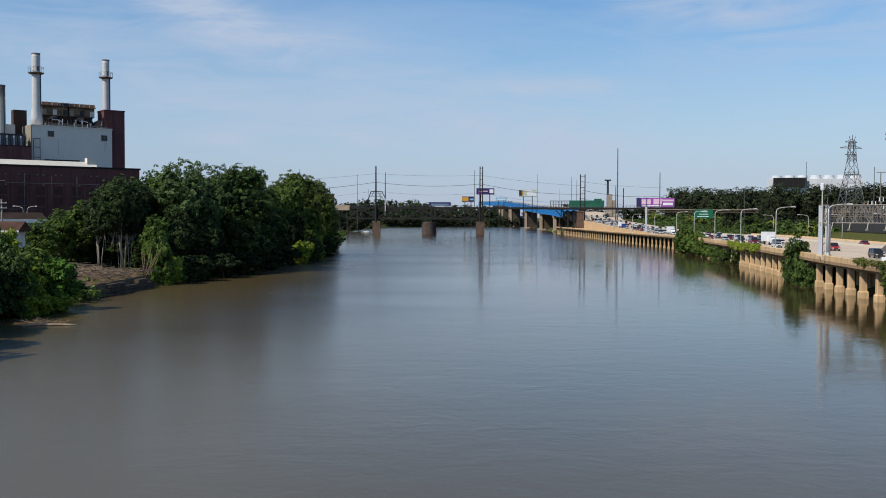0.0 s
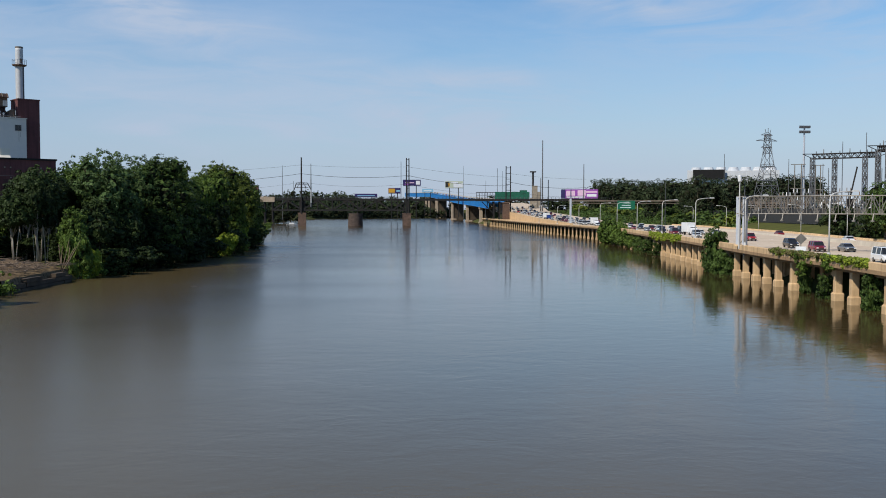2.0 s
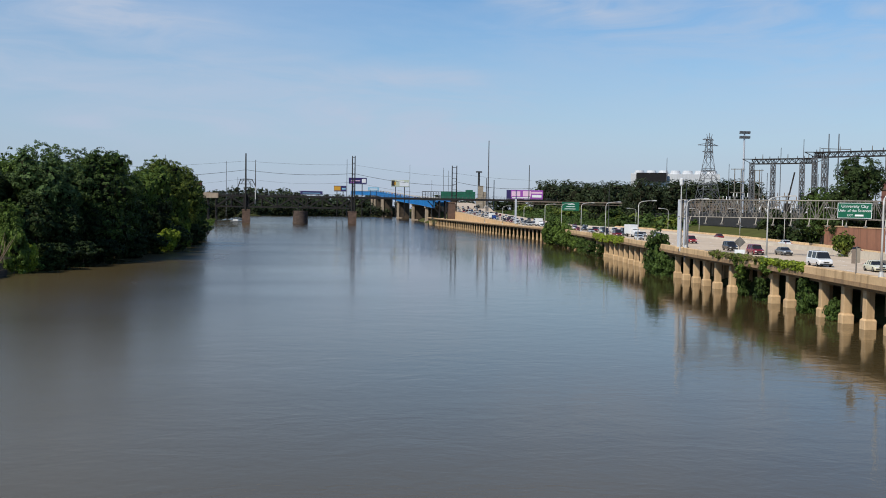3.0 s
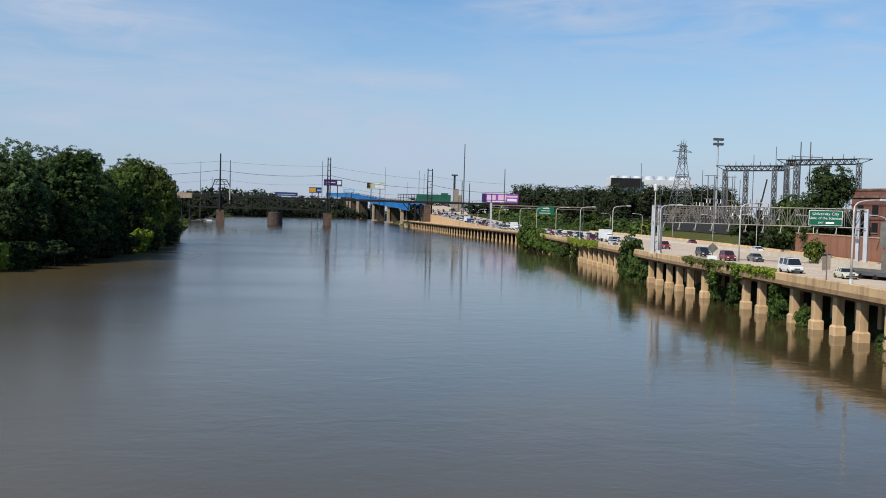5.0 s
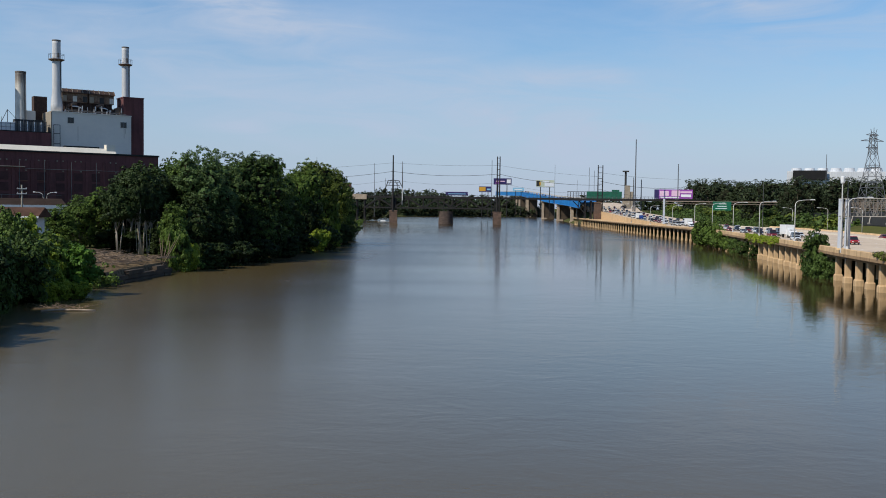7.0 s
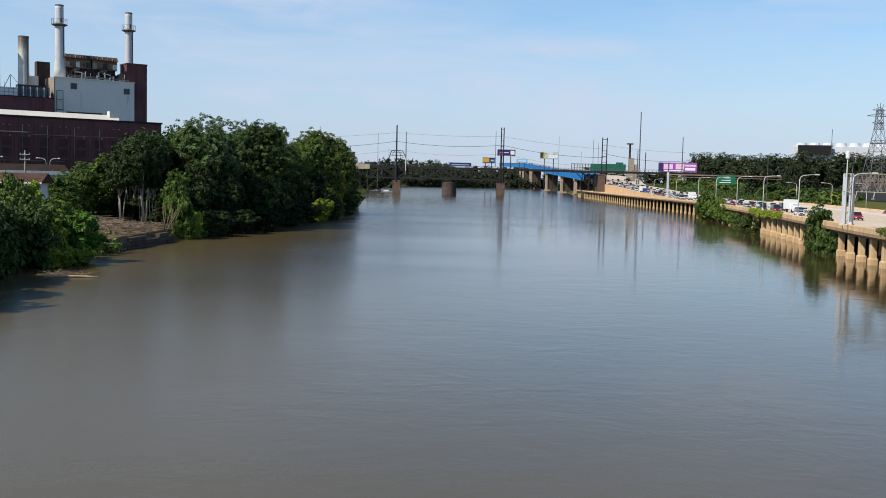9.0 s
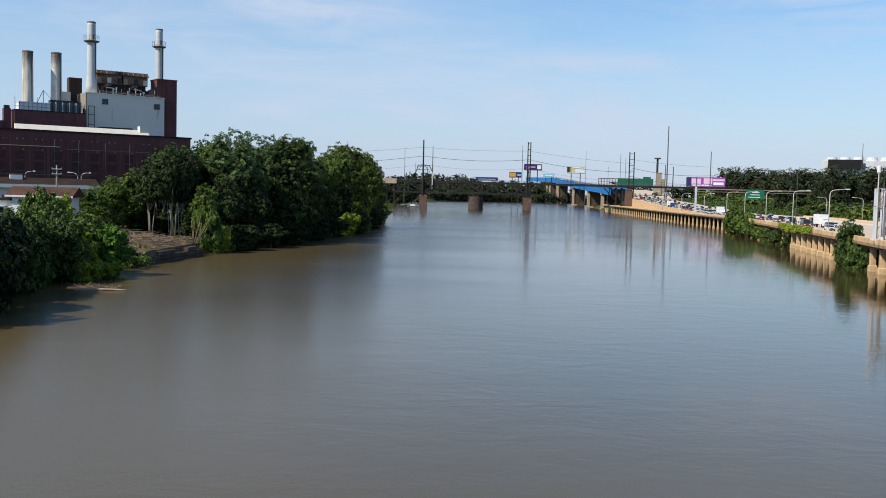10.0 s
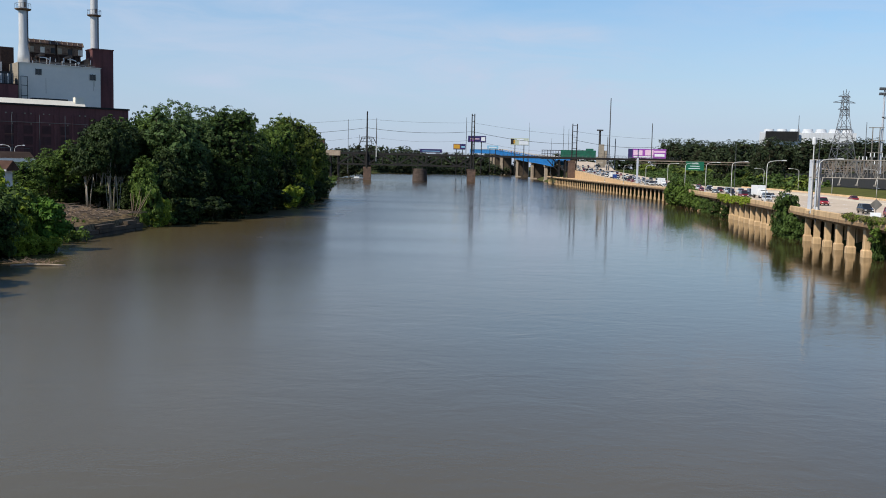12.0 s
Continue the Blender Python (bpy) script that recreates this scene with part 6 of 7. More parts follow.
for y, top, wide in ((129, 3.6, 0.45), (113.2, 5.0, 0.55), (105.2, 2.6, 0.32), (86, 1.6, 0.35), (177, 3.6, 0.5), (137, 4.4, 0.3)):
    plant_to(B5, river_edge(y) - 0.3, y, -0.5, top, wide)


def creeper(y0, y1, drop, n, mat, label):
    r2 = np.random.default_rng(int(y0))
    cl = []
    for i in range(n):
        y = r2.uniform(y0, y1)
        cl.append((river_edge(y) - 1.45 + r2.normal(0, 0.2), y, 6.25 - abs(r2.normal(0, drop)), r2.uniform(0.2, 0.45)))
    v, f = foliage(r2, n * 42, cl, 0.13)
    ob = new("creeper", leaf_mesh("creeper", v, f, mat))
    return tagged(ob, label, "creeper", "viaduct creepers", "stuff")


creeper(112, 148, 0.45, 150, M_LEAF_OLIVE, "olive-green creeper hanging over the viaduct parapet")
creeper(112, 127, 0.4, 130, M_LEAF_YELLOW, "yellow-green creeper on the viaduct parapet")
creeper(124, 150, 0.35, 90, M_LEAF_DRY, "dry brownish vine over the viaduct parapet")
creeper(134, 138, 1.6, 60, M_LEAF, "green creeper hanging down into the wide bay")
creeper(124, 127, 1.3, 40, M_LEAF, "green creeper hanging down beside a column")
creeper(222, 264, 0.8, 330, M_LEAF_YELLOW, "bright green creeper over the viaduct parapet")

# ---- beyond the road on the right ----
wall_b = thing("brick_wall", "orange brick retaining wall beside the road", "wall", 114.6, 201.7, 4, math.degrees(math.atan2(150 - 201.7, 102 - 114.6)), group="")
part("wall", Shape().box(40, 0.3, 0, 80, 0.6, 6.0), M_BRICK_ORANGE, wall_b)
part("coping", Shape().box(40, 0.3, 6.0, 80.2, 0.8, 0.2), M_CONC, wall_b)
bld = thing("brick_building", "old red brick building with a flat roof", "building", 136.2, 192.0, 5, 20)
part("wall", Shape().box(0, 0, 0, 13, 20, 15.0), M_BRICK_BROWN, bld)
for z, d in ((13.4, 0.6), (15.0, 0.4)):
    part("cornice", Shape().box(0, 0, z, 13 + d, 20 + d, 0.45), M_RUST, bld)
for r in range(3):
    for k in range(4):
        part("window", Shape().box(-4.8 + k * 3.2, -10.05, 1.5 + r * 4, 1.4, 0.15, 2.2), M_GLASSDARK, bld)
for z in (4.4, 8.4, 11.6):
    part("belt_course", Shape().box(0, 0, z, 13.24, 20.24, 0.35), M_BRICK, bld)
for r in range(3):
    for k in range(5):
        wn = part("window", Shape().box(-6.55, -7.6 + k * 3.8, 1.6 + r * 4, 0.15, 1.5, 2.2), M_GLASSDARK, bld)
        part("sill", Shape().box(-6.62, -7.6 + k * 3.8, 1.42 + r * 4, 0.24, 1.8, 0.18), M_TAN, wn)
BAR = Shape().box(0, 0, 0, 0.09, 0.07, 4.8).mesh("bar", M_BLACK)
fence = thing("screen_fence", "dark mesh screen fence behind the grass bank", "fence")
p0, p1 = Vector((157.0, 424.0, 0)), Vector((137.0, 277.5, 0))
for k in range(36):
    a, b = p0.lerp(p1, k / 36), p0.lerp(p1, (k + 1) / 36)
    foot = 7.2 + 0.9 * k / 36
    for q in range(5):
        e = a.lerp(b, (q + 0.5) / 5)
        part("bar", BAR, M_BLACK, fence, at=pose(e.x, e.y, foot))
    for z in (0.1, 2.4, 4.7):
        part("rail", Shape().beam((a.x, a.y, foot + z), (b.x, b.y, foot + z), 0.1), M_BLACK, fence)
    if k > 13:
        part("screen", Shape().beam((a.x, a.y + 0.2, foot + 2.5), (b.x, b.y + 0.2, foot + 2.5), 0.05, 4.4), M_BLACK, fence)
    part("post", Shape().tube([(a.x, a.y - 0.15, foot - 1.2), (a.x, a.y - 0.15, foot + 5.0)], 0.07, 6), M_BLACK, fence)
lawn = Shape()
for y in range(246, 421, 6):
    x0 = river_edge(y) + road_width(y) + 0.4
    x1 = p1.x + (p0.x - p1.x) * (y - p1.y) / (p0.y - p1.y) + 1.5
    for q in range(6):
        f_ = q / 5
        lawn.v.append((x0 + (x1 - x0) * f_, y, 5.5 + 2.5 * f_ ** 0.7 + 0.15 * noise.noise(Vector((q, y * 0.2, 0)))))
nl = len(lawn.v) // 6
lawn.f = [(j * 6 + i, j * 6 + i + 1, (j + 1) * 6 + i + 1, (j + 1) * 6 + i) for j in range(nl - 1) for i in range(5)]
single("lawn", lawn, M_LAWN, "mown grass bank beside the road", "grass", kind="structure", smooth=True)


def lattice_column(s, x, y, z0, z1, w0, w1, n, bar):
    for k in range(n):
        a, b = k / n, (k + 1) / n
        za, zb = z0 + (z1 - z0) * a, z0 + (z1 - z0) * b
        wa, wb = (w0 + (w1 - w0) * a) / 2, (w0 + (w1 - w0) * b) / 2
        ca = [(x + i * wa, y + j * wa, za) for i, j in ((-1, -1), (1, -1), (1, 1), (-1, 1))]
        cb = [(x + i * wb, y + j * wb, zb) for i, j in ((-1, -1), (1, -1), (1, 1), (-1, 1))]
        for i in range(4):
            j = (i + 1) % 4
            s.beam(ca[i], cb[i], bar * 1.4)
            s.beam(ca[i], cb[j], bar)
            if k % 2 == 0:
                s.beam(ca[j], cb[i], bar)
            s.beam(cb[i], cb[j], bar)
    return s


def polar(az, dist):
    """Plan position by bearing in degrees and distance, fitted to the camera's view."""
    return dist * math.sin(radians(az)), dist * math.cos(radians(az))


py = thing("pylon", "tall grey lattice steel power pylon", "pylon", 161.5, 376.0, 0)
part("leg_frame", lattice_column(Shape(), 0, 0, 5, 18, 12.4, 7.6, 2, 0.12), M_PYLON, py)
part("body_frame", lattice_column(Shape(), 0, 0, 18, 35.4, 7.6, 2.7, 4, 0.12), M_PYLON, py)
part("head_frame", lattice_column(Shape(), 0, 0, 35.4, 43.1, 2.7, 1.8, 3, 0.14), M_PYLON, py)
for z, w_ in ((40.6, 4.0), (37.9, 1.9), (42.9, 2.0)):
    part("arm", Shape().beam((-w_ - 0.8, 0, z), (w_, 0, z - 0.2), 0.26).beam((-w_ - 0.8, 0, z), (0, 0, z + 1.1), 0.17).beam((w_, 0, z - 0.2), (0, 0, z + 1.1), 0.17), M_PYLON, py)
for z, w_ in ((12.6, 4.8), (18.0, 3.8), (24.5, 2.9), (30.0, 2.1)):
    for sy in (-w_, w_):
        part("cross_bar", Shape().beam((-w_, sy, z), (w_, sy, z), 0.36), M_PYLON, py)
for sx in (-0.6, 0.1, 0.75):
    part("peak", Shape().beam((sx, 0, 43), (sx * 1.8, 0, 45.8 - abs(sx)), 0.17), M_PYLON, py)
fm = thing("floodlight_mast", "tall pale floodlight mast with lamp racks", "floodlight", 150.2, 319.3, 0)
part("mast", Shape().tube([(0, 0, 5), (0, 0, 40.8)], [0.5, 0.28], 10), M_GALVPALE, fm)
for z in (39.0, 40.7):
    part("rack", Shape().box(0, 0, z, 3.8, 0.36, 0.25), M_GALV, fm)
    for k in range(4):
        part("floodlight", Shape().box(-1.5 + k * 1.0, -0.4, z + 0.12, 0.82, 0.6, 0.75), M_LATTICE, fm)

# substation: lattice columns carrying long beams
for pts, zt in ((((25.65, 352), (26.8, 350), (28.35, 347), (29.0, 346)), 31.7), (((29.0, 333), (29.5, 332), (31.1, 329), (32.75, 326)), 32.9)):
    st = thing("substation_frame", "grey lattice steel substation frame with beams", "substation", group="substation")
    prev = None
    for az, dist in pts:
        x, y = polar(az, dist)
        part("column", lattice_column(Shape(), x, y, 6, zt - 1.3, 1.3, 1.15, 12, 0.15), M_PYLON, st)
        if prev:
            n = Vector((x, y, 0)) - Vector((prev[0], prev[1], 0))
            m = 9
            for dx, dy in ((0, 0), (1.6, 3.6)):      # twin beams, each of two chords with lacing
                for dz in (0, 1.6):
                    part("chord", Shape().beam((prev[0] + dx, prev[1] + dy, zt - dz), (x + dx, y + dy, zt - dz), 0.26), M_DARKSTEEL, st)
                for k in range(m):
                    a, b = k / m, (k + 1) / m
                    part("lacing", Shape().beam((prev[0] + dx + n.x * a, prev[1] + dy + n.y * a, zt - 1.6 * (k % 2)), (prev[0] + dx + n.x * b, prev[1] + dy + n.y * b, zt - 1.6 * ((k + 1) % 2)), 0.17), M_DARKSTEEL, st)
            for k in range(m + 1):
                e = (prev[0] + n.x * k / m, prev[1] + n.y * k / m)
                part("tie", Shape().beam((e[0], e[1], zt), (e[0] + 1.6, e[1] + 3.6, zt - 1.6 * (k % 2)), 0.16), M_DARKSTEEL, st)
            for k in range(3):
                q = (k + 0.5) / 3
                part("insulator", Shape().tube([(prev[0] + n.x * q, prev[1] + n.y * q, zt + 0.1), (prev[0] + n.x * q, prev[1] + n.y * q, zt + 0.9 + 0.7 * (k % 2))], [0.16, 0.09], 6), M_GALV if k % 2 else M_LATTICE, st)
        prev = (x, y)
    part("beam_end", Shape().beam((x, y, zt), (x + 4.0, y - 0.8, zt), 0.26).beam((x, y, zt - 1.6), (x + 4.0, y - 0.8, zt), 0.2), M_DARKSTEEL, st)
    x, y = polar(*pts[0])
    part("beam_end", Shape().beam((x, y, zt), (x - 3.2, y + 0.8, zt), 0.26).beam((x, y, zt - 1.6), (x - 3.2, y + 0.8, zt), 0.2), M_DARKSTEEL, st)
for az, dist, top in ((27.2, 338, 34.8), (28.4, 344, 38.0), (29.2, 338, 26.0), (24.4, 362, 30.6), (26.2, 344, 28.0), (26.5, 355, 27.0), (30.9, 340, 27.5)):
    pole("pole", *polar(az, dist), 6, top, 0.17, "thin dark pole in the substation", M_LATTICE, "substation poles")
ht = thing("wire_tower", "thin dark H-shaped wire tower above the substation", "wire tower", group="substation")
for az in (29.7, 30.21):
    x, y = polar(az, 338)
    part("post", Shape().tube([(x, y, 6), (x, y, 39.2)], [0.26, 0.16], 6), M_LATTICE, ht)
part("crossbar", Shape().beam((*polar(29.3, 338), 34.4), (*polar(30.8, 338), 34.0), 0.22), M_LATTICE, ht)
jb = thing("crane_jib", "dark slanting jib standing in the substation", "jib", group="substation")
part("jib", Shape().beam((*polar(27.6, 341), 15.9), (*polar(27.96, 341), 26.7), 0.5), M_DARKSTEEL, jb)
part("stand", Shape().box(*polar(27.6, 341), 6, 1.6, 1.6, 10.2), M_DARKSTEEL, jb)
for az, w_, top in ((24.9, 2.2, 28.4), (25.95, 1.6, 28.0)):
    bf = thing("busbar_frame", "pale steel busbar frame in the substation", "busbar frame", *polar(az, 352), 6, -az, group="substation")
    for sx in (-w_ / 2, w_ / 2):
        part("post", Shape().box(sx, 0, 0, 0.32, 0.32, top - 6), M_GALV, bf)
    for z in (top - 6.2, top - 10.5, top - 14.5):
        part("crossbar", Shape().beam((-w_ / 2 - 1.3, 0, z), (w_ / 2 + 1.3, 0, z), 0.24), M_GALV, bf)
bus = thing("bus_structure", "brown rusted lattice bus structure of the substation", "substation", group="substation")
for row, dist in enumerate((392, 404, 416)):
    zt = 15.4 + 1.0 * row
    for k in range(7):
        part("column", Shape().box(*polar(21.9 + k * 0.75 + 0.1 * row, dist), 6.5, 0.36, 0.36, zt - 6.5), M_BEAM, bus)
    e = [Vector((*polar(az + 0.1 * row, dist), zt)) for az in (21.7, 27.0)]
    s = Shape()
    for dz in (0, -1.4, -3.0):
        s.beam(e[0] + Vector((0, 0, dz)), e[1] + Vector((0, 0, dz)), 0.17)
    for k in range(30):
        s.beam(e[0].lerp(e[1], k / 30) - Vector((0, 0, 1.4 * (k % 2))), e[0].lerp(e[1], (k + 1) / 30) - Vector((0, 0, 1.4 * ((k + 1) % 2))), 0.12)
    part("beam", s, M_BEAM, bus)
cam_pole = thing("pole_light", "pale post with a white drum light beside the gantry", "pole light", 66.0, 165.3, 5.5)
part("post", Shape().tube([(0, 0, 0), (0, 0, 12.0)], [0.14, 0.1], 8), M_LAMP, cam_pole)
part("drum", Shape().tube([(0, 0, 11.9), (0, 0, 12.1), (0, 0, 13.1), (0, 0, 13.2)], [0.22, 0.34, 0.34, 0.2], 12), M_WHITE, cam_pole, "white drum head")
for k in range(8):
    tr = thing("transformer", "pale grey substation transformer with insulators", "transformer", *polar(25.7 + k * 0.42, 378), 0, group="substation transformers")
    part("tank", Shape().box(0, 0, 6.4, 2.2, 2.2, 6.8), M_GALV, tr)
    part("insulator", Shape().tube([(0, 0, 13.2), (0.4, 0, 15.0), (1.2, 0, 16.2)], [0.38, 0.3, 0.16], 8), M_SIGNWHITE, tr)

# smaller switchgear between the frames
r4 = np.random.default_rng(14)
for k in range(34):
    az, dist = 24.0 + k * 0.2 + r4.uniform(-0.05, 0.05), r4.uniform(376, 396)
    h = r4.uniform(6.0, 12.5)
    sw = thing("switchgear", "grey substation switch on a steel stand", "switchgear", *polar(az, dist), 6.5, -az, group="substation switchgear")
    part("stand", Shape().box(0, 0, 0, 0.38, 0.38, h), M_GALV if k % 2 else M_LATTICE, sw)
    part("crossarm", Shape().box(0, 0, h, r4.uniform(1.6, 3.4), 0.32, 0.32), M_LATTICE, sw)
    for dx in (-0.65, 0.65):
        part("insulator", Shape().tube([(dx, 0, h + 0.32), (dx, 0, h + 1.8)], [0.2, 0.13], 6), M_SIGNWHITE if k % 3 else M_RUST, sw)

# cooling plant beyond the trees
M_PLANT = surface("pale_grey_cladding", (0.56, 0.57, 0.57), (0.44, 0.45, 0.46), 0.05, 0.8, streak=(0.4, 0.4, 0.4))
cp = thing("cooling_plant", "long white cooling plant with seven round fan stacks", "cooling plant", 218.9, 558.6, -0.8, -21.4)
part("wall", Shape().box(0, 0, 6, 52, 16, 30.5), M_PLANT, cp)
for k in range(7):
    part("fan_cowl", Shape().tube([(-21.6 + k * 7.2, 0, 36.4), (-21.6 + k * 7.2, 0, 37.4), (-21.6 + k * 7.2, 0, 38.9)], [3.6, 3.1, 2.7], 20), M_PLANT, cp)
part("end_frame", Shape().box(-25, -6, 28, 3, 3, 9), M_PLANT, cp)
scr = thing("billboard", "large black back of a billboard on posts", "billboard", 202.3, 554.2, -1.6, -20)
part("panel", Shape().box(0, 0, 32.6, 18.5, 0.6, 5.4), M_RUBBER, scr)
part("post", Shape().box(-5, 0.6, 10, 0.6, 0.6, 22).box(5, 0.6, 10, 0.6, 0.6, 22), M_DARKSTEEL, scr)

# ---- blue bridge beyond the railway ----
BLUE_PIERS = (848, 974, 1137, 1350, 1368, 1480, 1508)
blue = thing("blue_bridge", "bright blue steel girder road bridge on concrete piers", "bridge")
line = [(104, 771, 13.2), (107, 900, 15.9), (106, 1050, 19.0), (104, 1250, 25.0), (100, 1465, 31.6), (70, 1750, 36.0)]


def along(y):
    return tuple(float(np.interp(y, [p[1] for p in line], [p[i] for p in line])) for i in (0, 1, 2))


prev = along(771)
for y in range(801, 1751, 30):
    cur = along(y)
    s = Shape()
    h = 5.9
    for dx in (-7, 7):
        s.strip([[(p[0] + dx - 0.3, p[1] + e, p[2]), (p[0] + dx + 0.3, p[1] + e, p[2]), (p[0] + dx + 0.3, p[1] + e, p[2] + h), (p[0] + dx - 0.3, p[1] + e, p[2] + h)] for p, e in ((prev, 0.05), (cur, -0.05))])
    s.strip([[(p[0] - 6.6, p[1] + e, p[2] + 4.2), (p[0] + 6.6, p[1] + e, p[2] + 4.2), (p[0] + 6.6, p[1] + e, p[2] + 5.0), (p[0] - 6.6, p[1] + e, p[2] + 5.0)] for p, e in ((prev, 0.05), (cur, -0.05))])
    gd = part("girder", s, M_BLUE, blue)
    for k in range(4):
        q = [prev[i] + (cur[i] - prev[i]) * (k + 0.5) / 4 for i in range(3)]
        part("stiffener", Shape().beam((q[0] - 7.42, q[1], q[2] + 0.3), (q[0] - 7.42, q[1], q[2] + h - 0.2), 0.5, 0.3), M_BLUE, gd)
    part("parapet", Shape().beam((prev[0] + 7.0, prev[1] + 0.05, prev[2] + h + 0.7), (cur[0] + 7.0, cur[1] - 0.05, cur[2] + h + 0.7), 0.4, 1.4), M_BARRIER, blue)
    part("flange", Shape().beam((prev[0] - 7.2, prev[1] + 0.05, prev[2] + h + 0.15), (cur[0] - 7.2, cur[1] - 0.05, cur[2] + h + 0.15), 1.2, 0.3).beam((prev[0] - 7.2, prev[1] + 0.05, prev[2] - 0.15), (cur[0] - 7.2, cur[1] - 0.05, cur[2] - 0.15), 1.2, 0.3), M_BLUE, gd)
    part("railing", Shape().beam((prev[0] - 7.4, prev[1] + 0.05, prev[2] + h + 1.4), (cur[0] - 7.4, cur[1] - 0.05, cur[2] + h + 1.4), 0.2), M_LAMP, gd)
    prev = cur
for y in BLUE_PIERS:
    x, _, z = along(y)
    pr = part("pier", Shape().box(x - 5.9, y, -1, 2.6, 4.0, z + 1), M_PIER, blue)
    # darker wall stands for the pier's shaded side beside the pale lit face
    part("pier_wall", Shape().box(x + 1.6, y + 1, -1, 12.2, 3.6, z + 1), M_OLDWALL_SHADE, pr)
    part("pier_cap", Shape().box(x, y, z - 2, 15.4, 5.4, 2), M_PIER, pr)
    part("fender", Shape().box(x - 4.6, y - 2, -1, 7, 4, 2.4), M_PIER, blue)
for i, y in enumerate((800, 830, 860, 885, 905, 930, 950, 975, 1000, 1030, 1060, 1095, 1130, 1165, 1200, 1240, 1280, 1320, 1370, 1410, 1460)):
    x, _, z = along(y)
    copy_thing(protos[sorted(protos)[i % len(protos)]], pose(x - 4, y, z + 5.05, 0, 0, 0) @ Matrix.Diagonal((1.2, 1.2, 1.3, 1)))


# ---- billboards, poles and buildings on the skyline ----
def billboard(x, y, turn, w, z0, z1, colours, label, legs=2):
    b = thing("billboard", label, "billboard", x, y, 0, turn, group="billboards")
    part("panel", Shape().box(0, 0, z0, w, 0.5, z1 - z0), colours[0], b)
    for i, (cx, cz, cw, chh, m) in enumerate(colours[1:]):
        part("picture_patch", Shape().box(cx * w, -0.3, z0 + cz * (z1 - z0), cw * w, 0.06, chh * (z1 - z0)), m, b)
    part("walkway", Shape().box(0, -0.6, z0 - 0.4, w, 0.9, 0.25), M_DARKSTEEL, b)
    for k in range(legs):
        part("leg", Shape().box((k - (legs - 1) / 2) * w * 0.5, 0.5, 4, 0.7, 0.7, z0 - 4), M_DARKSTEEL, b)
    return b


M_PURPLE = paint("billboard_purple", (0.3, 0.07, 0.36), 0.5)
M_PINK = paint("billboard_pink", (0.75, 0.5, 0.62), 0.5)
M_ORANGE = paint("billboard_orange", (0.62, 0.32, 0.03), 0.5)
M_NAVY = paint("billboard_navy", (0.03, 0.02, 0.1), 0.5)
M_PALEBLUE = paint("billboard_pale_blue", (0.25, 0.5, 0.65), 0.5)
M_OLIVE = paint("billboard_pale_green", (0.55, 0.58, 0.42), 0.5)
billboard(165.8, 741.7, -12.8, 29, 21.2, 28.4, [M_PURPLE, (-0.44, 0.0, 0.12, 1.0, M_NAVY), (-0.24, 0.3, 0.24, 0.55, M_PINK), (0.06, 0.3, 0.22, 0.6, M_PINK), (0.33, 0.62, 0.3, 0.2, M_PINK), (0.33, 0.2, 0.26, 0.28, M_SIGNWHITE), (-0.1, 0.08, 0.5, 0.14, M_SIGNWHITE)], "purple and pink billboard with white bars")
billboard(23.6, 899.7, 0, 11.5, 27.5, 32.5, [M_NAVY, (-0.22, 0.12, 0.52, 0.76, M_ORANGE), (0.3, 0.3, 0.3, 0.3, M_PALEBLUE)], "orange and dark billboard")
billboard(37.8, 849.2, 0, 16, 33.5, 38.8, [M_NAVY, (0.34, 0.18, 0.22, 0.64, M_SIGNWHITE), (-0.12, 0.42, 0.5, 0.16, M_PINK), (-0.3, 0.1, 0.2, 0.2, M_PURPLE)], "dark purple billboard with a pale square")
billboard(88.9, 996.0, 4, 19, 35.0, 42.0, [M_OLIVE, (-0.4, 0.1, 0.18, 0.8, M_BLACK), (-0.3, 0.2, 0.1, 0.5, M_ORANGE), (0.22, 0.06, 0.52, 0.6, M_SIGNWHITE), (0.02, 0.7, 0.4, 0.2, M_SIGNWHITE)], "pale green billboard with a dark corner")
billboard(73.3, 1197.8, 0, 14, 34, 38, [M_PALEBLUE, (0, 0.3, 0.7, 0.3, M_SIGNWHITE)], "pale blue billboard with a white band")
billboard(-4.5, 1300.0, 0, 30, 29, 33.5, [M_NAVY, (0, 0.3, 0.8, 0.2, M_PALEBLUE)], "long dark roof sign among the trees")

gs = thing("green_structure", "low building wrapped in green netting", "building", 112.6, 771.8, 0, -8)
part("frame", Shape().box(-4, 0, 19.2, 44, 8, 1.4), M_DARKSTEEL, gs)
for k in range(8):
    part("frame_post", Shape().box(-25 + k * 2.2, -3.5, 20.5, 0.4, 0.4, 5.6), M_DARKSTEEL, gs)
part("frame_rail", Shape().box(-17, -3.5, 26.0, 17, 0.4, 0.5), M_DARKSTEEL, gs)
part("frame_rail", Shape().box(-17, -3.5, 23.4, 17, 0.3, 0.3), M_DARKSTEEL, gs)
part("netting", Shape().box(4, -4.3, 20.2, 28, 0.6, 6.5).box(13, -4.3, 26.7, 6, 0.6, 1.4), M_GREENROOF, gs)
ct = thing("cream_tower", "cream concrete plant tower with a dark chimney", "tower", 136.5, 778.1, 0, -10)
part("tower", Shape().box(0, 0, 14, 4.4, 6, 18).box(3.2, 0, 14, 2.6, 5, 13).box(-3.0, 0, 14, 2.0, 4, 8), M_TAN, ct)
part("chimney", Shape().tube([(-1.6, 0, 10), (-1.6, 0, 43.5)], [1.0, 0.8], 12), M_BLACK, ct)
